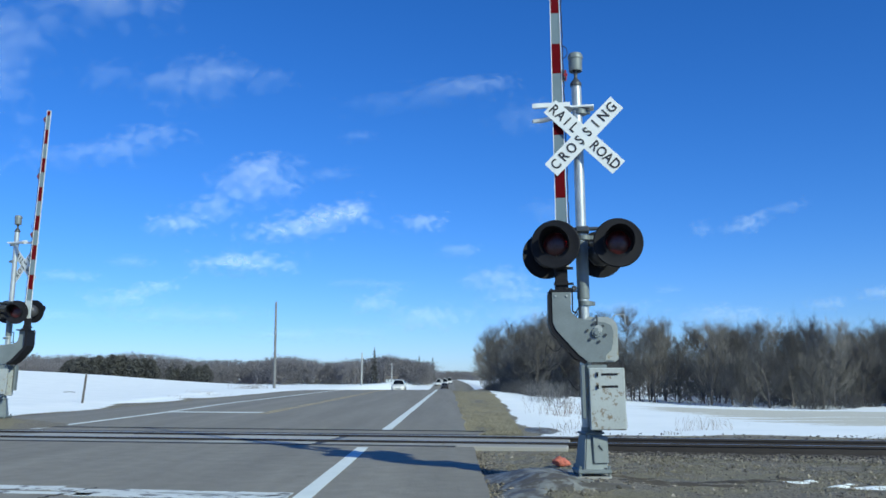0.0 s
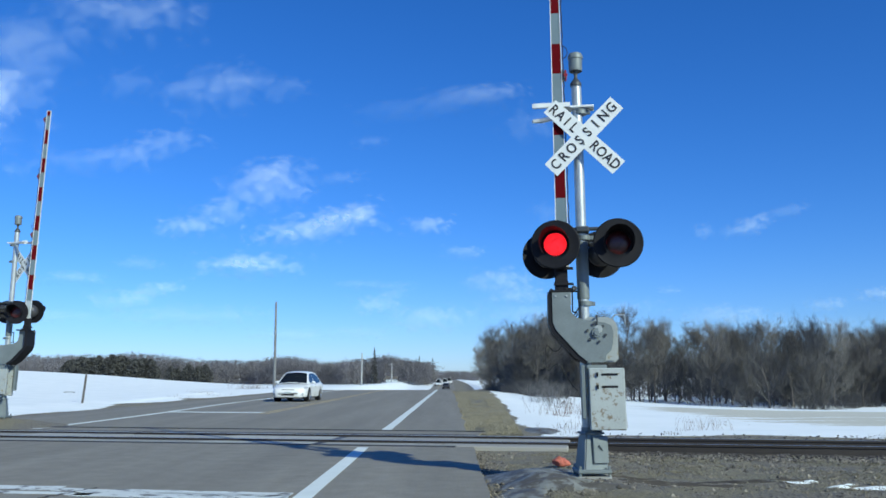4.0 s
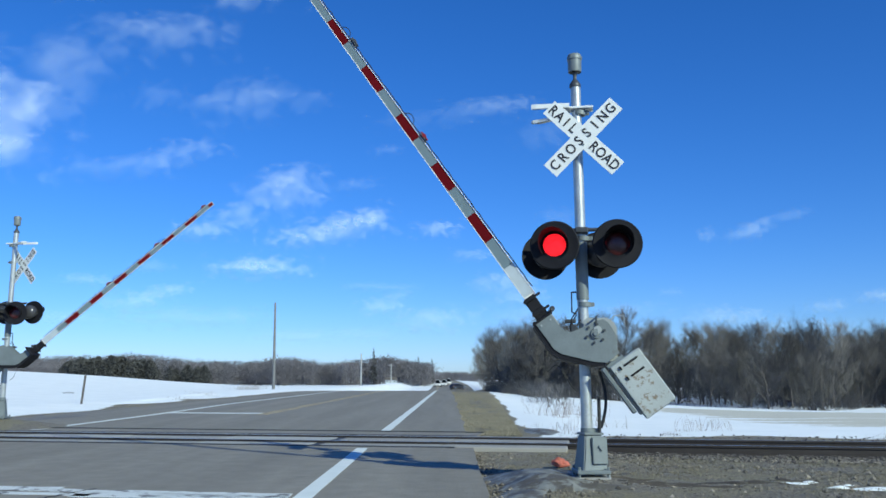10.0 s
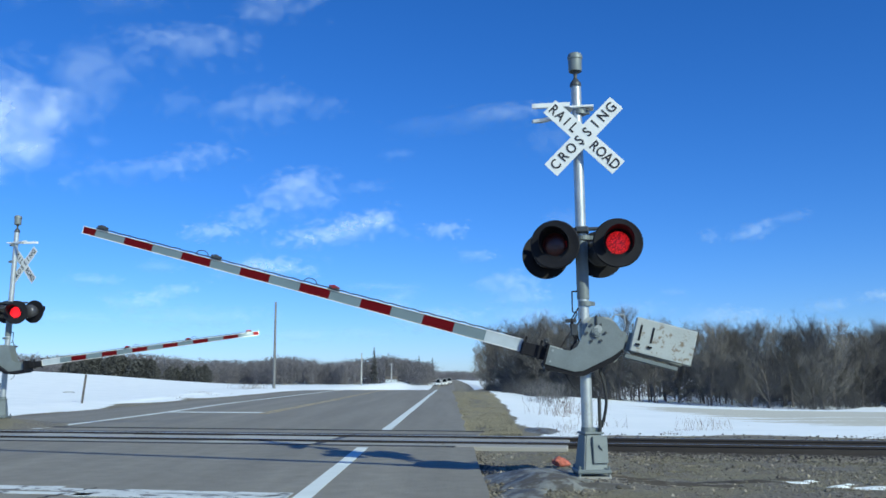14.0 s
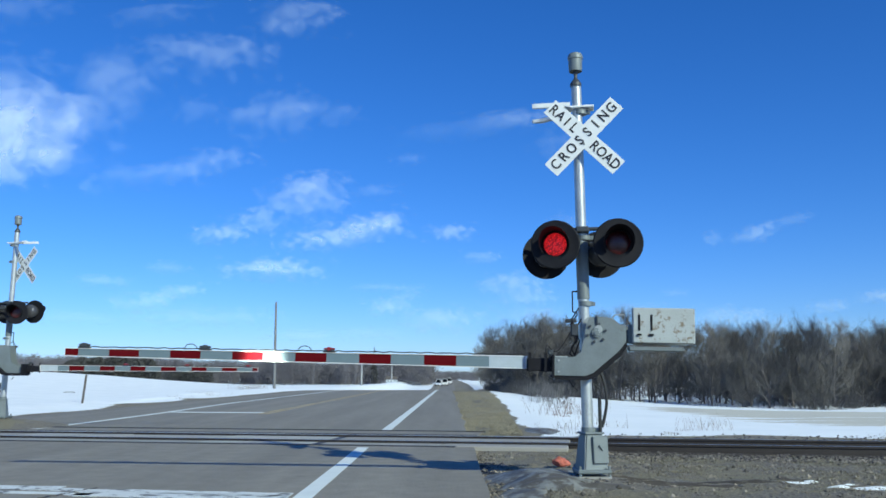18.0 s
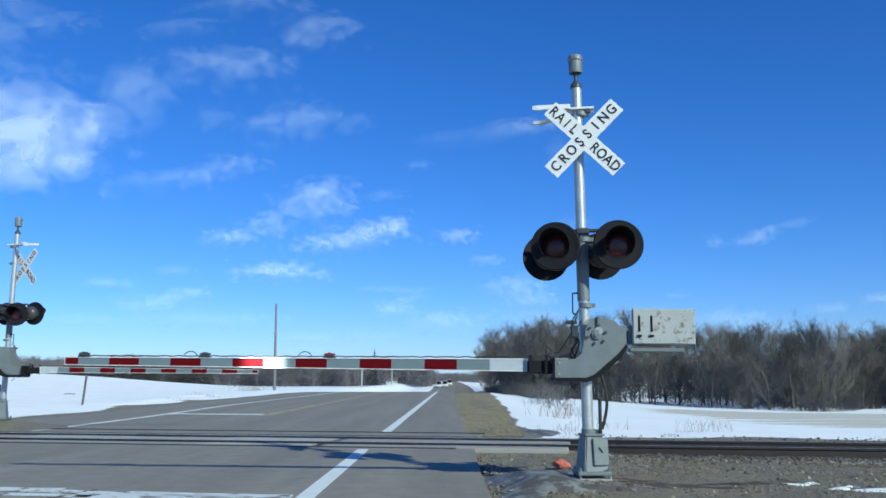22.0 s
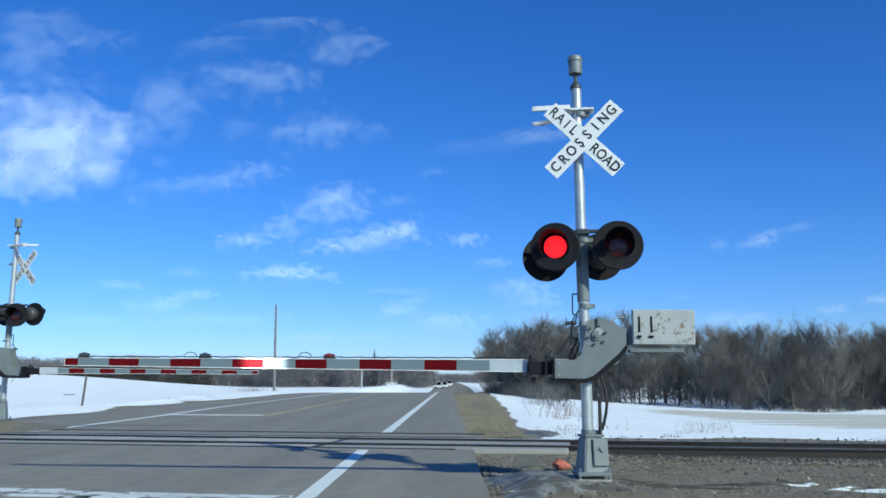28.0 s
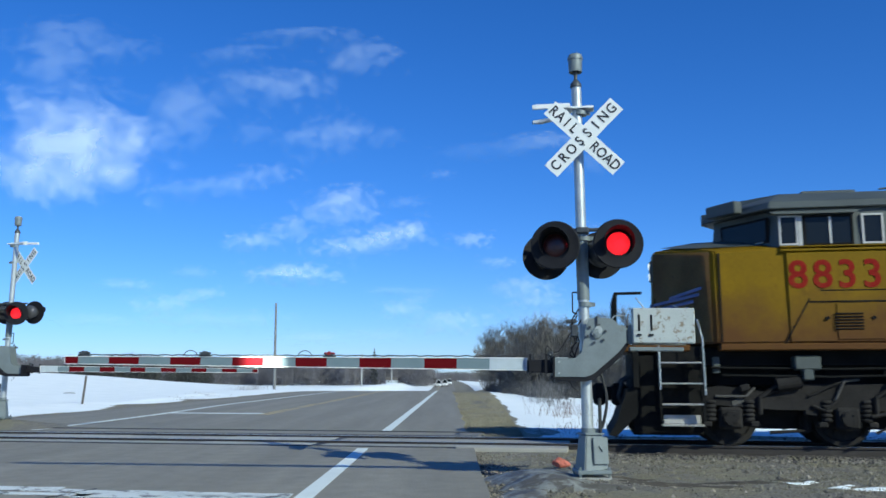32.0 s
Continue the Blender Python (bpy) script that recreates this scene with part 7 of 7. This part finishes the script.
cloud(-0.3077, 0.1788, 0.0295, 0.0093, 0.75, 3)
cloud(-0.1370, 0.1842, 0.0447, 0.0147, 1, 11)
cloud(-0.1842, 0.1696, 0.0396, 0.0100, 0.9, 5)
cloud(-0.1064, 0.1918, 0.0203, 0.0123, 0.5, 21)
cloud(-0.2281, 0.1318, 0.0454, 0.0108, 0.95, 0)
cloud(-0.2675, 0.1332, 0.0278, 0.0062, 0.3, 0)
cloud(-0.0222, 0.1799, 0.0228, 0.0085, 0.7, 4)
cloud(0.0223, 0.1480, 0.0188, 0.0062, 0.45, 0)
cloud(-0.1249, 0.2361, 0.0244, 0.0077, 0.25, 7)
cloud(-0.0880, 0.2818, 0.0162, 0.0062, 0.25, 5)
cloud(0.0506, 0.3381, 0.0391, 0.0124, 0.55, 4)
cloud(0.0122, 0.3323, 0.0370, 0.0139, 0.3, 5)
cloud(-0.0540, 0.3201, 0.0405, 0.0108, 0.2, 6)
cloud(0.1063, 0.3031, 0.0305, 0.0170, 0.25, 6)
cloud(-0.3614, 0.1353, 0.0200, 0.0062, 0.3, 0)
cloud(-0.4395, 0.1176, 0.0278, 0.0062, 0.42, 0)
cloud(-0.3390, 0.1046, 0.0212, 0.0069, 0.55, 6)
cloud(-0.3786, 0.0924, 0.0322, 0.0100, 0.55, 3)
cloud(-0.0834, 0.0862, 0.0229, 0.0085, 0.65, 6)
cloud(-0.0635, 0.0990, 0.0134, 0.0054, 0.3, 12)
cloud(0.0643, 0.1138, 0.0323, 0.0116, 0.65, 5)
cloud(0.0831, 0.0962, 0.0296, 0.0085, 0.55, 2)
cloud(-0.0194, 0.0700, 0.0389, 0.0115, 0.6, 0)
cloud(-0.1042, 0.1092, 0.0229, 0.0046, 0.3, 0)
cloud(-0.0637, 0.1071, 0.0202, 0.0046, 0.25, 0)
cloud(0.3623, 0.1794, 0.0186, 0.0093, 0.75, 17)
cloud(0.4019, 0.1947, 0.0232, 0.0062, 0.3, 13)
cloud(0.3429, 0.1725, 0.0142, 0.0046, 0.35, 6)
cloud(0.3070, 0.1733, 0.0091, 0.0069, 0.45, 6)
cloud(0.5080, 0.0986, 0.0180, 0.0062, 0.7, 5)
cloud(0.4443, 0.0852, 0.0205, 0.0062, 0.5, 5)
cloud(0.3248, 0.0719, 0.0437, 0.0100, 0.6, 0)
cloud(0.2624, 0.1022, 0.0125, 0.0039, 0.25, 0)
cloud(0.1259, 0.1950, 0.0169, 0.0108, 0.2, 6)
cloud(-0.2977, 0.0708, 0.0664, 0.0108, 0.35, 1)
cloud(-0.1827, 0.0494, 0.0374, 0.0062, 0.3, 0)
cloud(-0.4592, 0.0722, 0.0368, 0.0077, 0.25, 0)
cloud(0.0910, 0.0740, 0.0370, 0.0092, 0.4, 1)
cloud(0.2048, 0.0800, 0.0342, 0.0077, 0.3, 3)
cloud(-0.1026, 0.0520, 0.0337, 0.0062, 0.25, 0)
cloud(0.4175, 0.0618, 0.0436, 0.0069, 0.3, 0)
cloud(-0.2718, 0.5042, 0.0420, 0.0239, 0.6, 5)
cloud(-0.3047, 0.4864, 0.0242, 0.0109, 0.3, 12)
cloud(-0.3835, 0.5368, 0.0730, 0.0130, 0.42, 8)
cloud(-0.4740, 0.5026, 0.0503, 0.0129, 0.3, 12)
cloud(-0.7605, 0.5358, 0.0643, 0.0316, 0.4, 12)
cloud(-0.6565, 0.5139, 0.0442, 0.0167, 0.25, 15)


# ---- spot lamp added to make the bright patch on the lowered gate arm ----
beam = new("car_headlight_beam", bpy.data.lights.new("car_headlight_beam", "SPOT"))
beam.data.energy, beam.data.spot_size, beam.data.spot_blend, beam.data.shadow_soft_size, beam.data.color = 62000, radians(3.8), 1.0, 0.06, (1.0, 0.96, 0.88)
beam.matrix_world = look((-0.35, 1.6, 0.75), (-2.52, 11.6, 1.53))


# ---- everything that moves ----
def motions():
    # gate arms: seconds, degrees above level
    near = [(0, 89.4), (7.7, 89.4), (7.9, 88.8), (8.0, 87.9), (8.2, 84.7), (8.4, 80.5), (8.6, 76.5), (8.8, 72.3), (9, 67.8), (9.5, 61.2), (10, 55), (10.5, 49), (11, 42.8), (11.5, 37.6), (12, 32.8), (12.5, 28), (13, 23.2),
            (13.5, 18.8), (14, 15), (14.5, 11.4), (15.5, 6.3), (16.5, 3.2), (17, 2.2), (18, 1.4), (19, 0.9), (20, 0.6), (32, 0.6)]
    walk(near_gate, [(t, Matrix.Translation(HUB) @ pose(0, 0, 0, 0, 0, NEAR_SWING) @ pose(0, 0, 0, 0, a, 0) @ SEAT) for t, a in near])
    far = [(0, 88.1), (7.3, 88.1), (7.5, 86.6), (7.75, 81.8), (8, 76.5), (8.25, 69.5), (8.5, 62.5), (9, 53.7), (9.5, 47.1), (10, 41.2), (10.5, 35.9), (11, 30.9), (11.5, 26.4), (12, 22.2), (12.5, 18.0), (13, 14.1), (13.5, 10.8), (14, 7.9),
           (14.5, 4.8), (15.5, 1.4), (16.5, 0.1), (19, -0.5), (32, -0.5)]
    walk(far_gate, [(t, Matrix.Translation(FAR_HUB) @ pose(0, 0, 0, 0, 0, FAR_SWING) @ pose(0, 0, 0, 0, a, 0)) for t, a in far])

    # flashers: when each lens unit shows its lit (0) or dim (1) face; dark (2) otherwise
    left = [(3.9, 4.4, 0), (5.0, 5.35, 0), (6.05, 6.65, 0), (7.25, 7.85, 0), (9.65, 10.25, 0), (10.9, 11.5, 0), (12.1, 12.7, 1), (14.45, 15.0, 0), (15.6, 16.2, 0), (17.9, 18.5, 1), (19.1, 19.7, 0), (20.3, 20.9, 0), (22.7, 23.3, 0),
            (23.9, 24.5, 0), (25.1, 25.7, 0), (26.3, 26.9, 0), (27.5, 28.1, 0), (28.7, 29.3, 0), (29.9, 30.5, 1), (31.05, 31.65, 0)]
    right = [(4.4, 5.0, 0), (5.35, 6.05, 0), (6.65, 7.25, 0), (9.05, 9.65, 0), (10.25, 10.9, 0), (11.5, 12.1, 0), (13.9, 14.45, 1), (15.0, 15.6, 0), (16.2, 16.7, 0), (18.7, 19.1, 1), (19.7, 20.3, 0), (20.9, 21.5, 0),
             (24.5, 25.1, 0), (25.7, 26.3, 0), (26.9, 27.5, 0), (29.3, 29.9, 0), (30.5, 31.05, 0), (31.65, 32.4, 0)]

    def flash(lens, spells, home):
        # face k is turned to the front by 120 degrees a face; steps of 60 degrees, one thirtieth of a second each
        rows, turn = [(0.0, 120)], 120
        step = 1.0 / FPS

        def go(t, goal):
            nonlocal turn
            if goal == turn:
                return
            rows.append((t - 2 * step, turn)), rows.append((t - step, (turn + goal) / 2)), rows.append((t, goal))
            turn = goal
        for a, b, face in spells:
            go(a, 240 if face else 0)
            if b < 32:
                go(b, 120)
        rows.append((32.0, turn))
        out, seen = [], -1
        for t, a in rows:
            if frame(t) > seen:
                out.append((t, home @ pose(0, 0, 0, 0, 0, a)))
                seen = frame(t)
        walk(lens, out)

    def home(lens):
        return lens.matrix_basis @ pose(0, 0, 0, 0, 0, -120)
    # the far lamp stays bright once more where the near one fades from view
    across_way = sorted([s for s in right if s[0] not in (13.9, 18.7)] + [(12.7, 13.3, 0), (13.9, 14.45, 0)])
    for lens, spells in ((near_lens[0], left), (near_lens[1], right), (far_lens[0], across_way), (far_lens[1], left)):
        flash(lens, spells, home(lens))
    for lens in near_rear + far_rear:
        lens.matrix_basis = home(lens) @ pose(0, 0, 0, 0, 0, 120)

    # train: steady speed, nose at the crossing at the end
    speed, last = 9.5, -3.06

    def train(t):
        return on_track(last - speed * (32.0 - t), 0, RAILZ + 0.10)
    turn = Matrix.Rotation(math.pi - TA, 4, "Z")
    walk(loco, [(t, Matrix.Translation(train(t)) @ turn) for t in (0, 8, 16, 24, 28, 30, 31, 31.5, 32)])
    for w, ax in loco_wheels:
        walk(w, [(k / 10, Matrix.Translation((ax, 0, 0.435)) @ Matrix.Rotation(speed * k / 10 / 0.535, 4, "Y")) for k in range(321)])

    # white sedan: towards the camera in the far lane, past it after 5.8 s
    def sedan(t, x, y, a):
        return (t, Matrix.Translation((x, y, road_z(y))) @ Matrix.Rotation(radians(-90 - a), 4, "Z"))
    walk(white_car, [sedan(0, -6.95, 121, 0), sedan(1, -6.95, 102.7, 0), sedan(2, -7.1, 84.3, 0.5), sedan(3, -7.5, 66, 1.5), sedan(3.5, -8.0, 57.2, 2.5), sedan(4.5, -8.75, 38.9, 4), sedan(5.0, -9.1, 29.5, 5), sedan(5.5, -9.5, 20.5, 5),
                     sedan(6, -9.8, 11.4, 3), sedan(8, -9.9, -25, 0), sedan(16, -9.9, -170, 0), sedan(32, -9.9, -390, 0)])
    for w, x, s in white_wheels:
        walk(w, [(k / 30, pose(x, s * 0.86 * BIG, 0.335 * BIG) @ Matrix.Rotation(radians(83.2 * k), 4, "Y")) for k in range(0, 190)] + [(32.0, pose(x, s * 0.86 * BIG, 0.335 * BIG) @ Matrix.Rotation(radians(83.2 * 189 + 40), 4, "Y"))])
    # dark car: drives off, turns away to the right
    def away(t, x, y, a):
        return (t, Matrix.Translation((x, y, road_z(y))) @ Matrix.Rotation(radians(a), 4, "Z"))
    walk(dark_car, [away(0, -0.9, 228, 90), away(7, -0.44, 229, 88), away(8, -0.1, 230, 82), away(9, 1.26, 230, 72), away(9.5, 1.6, 230.5, 58), away(10, 2.7, 231, 38), away(10.5, 4.6, 231.5, 15), away(11, 8.5, 232, 4), away(13, 24, 233, 0), away(20, 80, 236, 0), away(32, 176, 240, 0)])

    # clouds: one level wind, away and to the right
    wind = Vector((0.515, 1.0, 0)) * (0.0205 * CLOUD_H)
    for c, at6, turned in clouds:
        walk(c, [(t, Matrix.Translation(at6 + wind * (t - 6)) @ pose(0, 0, 0, 0, 0, turned)) for t in (0, 32)])


motions()
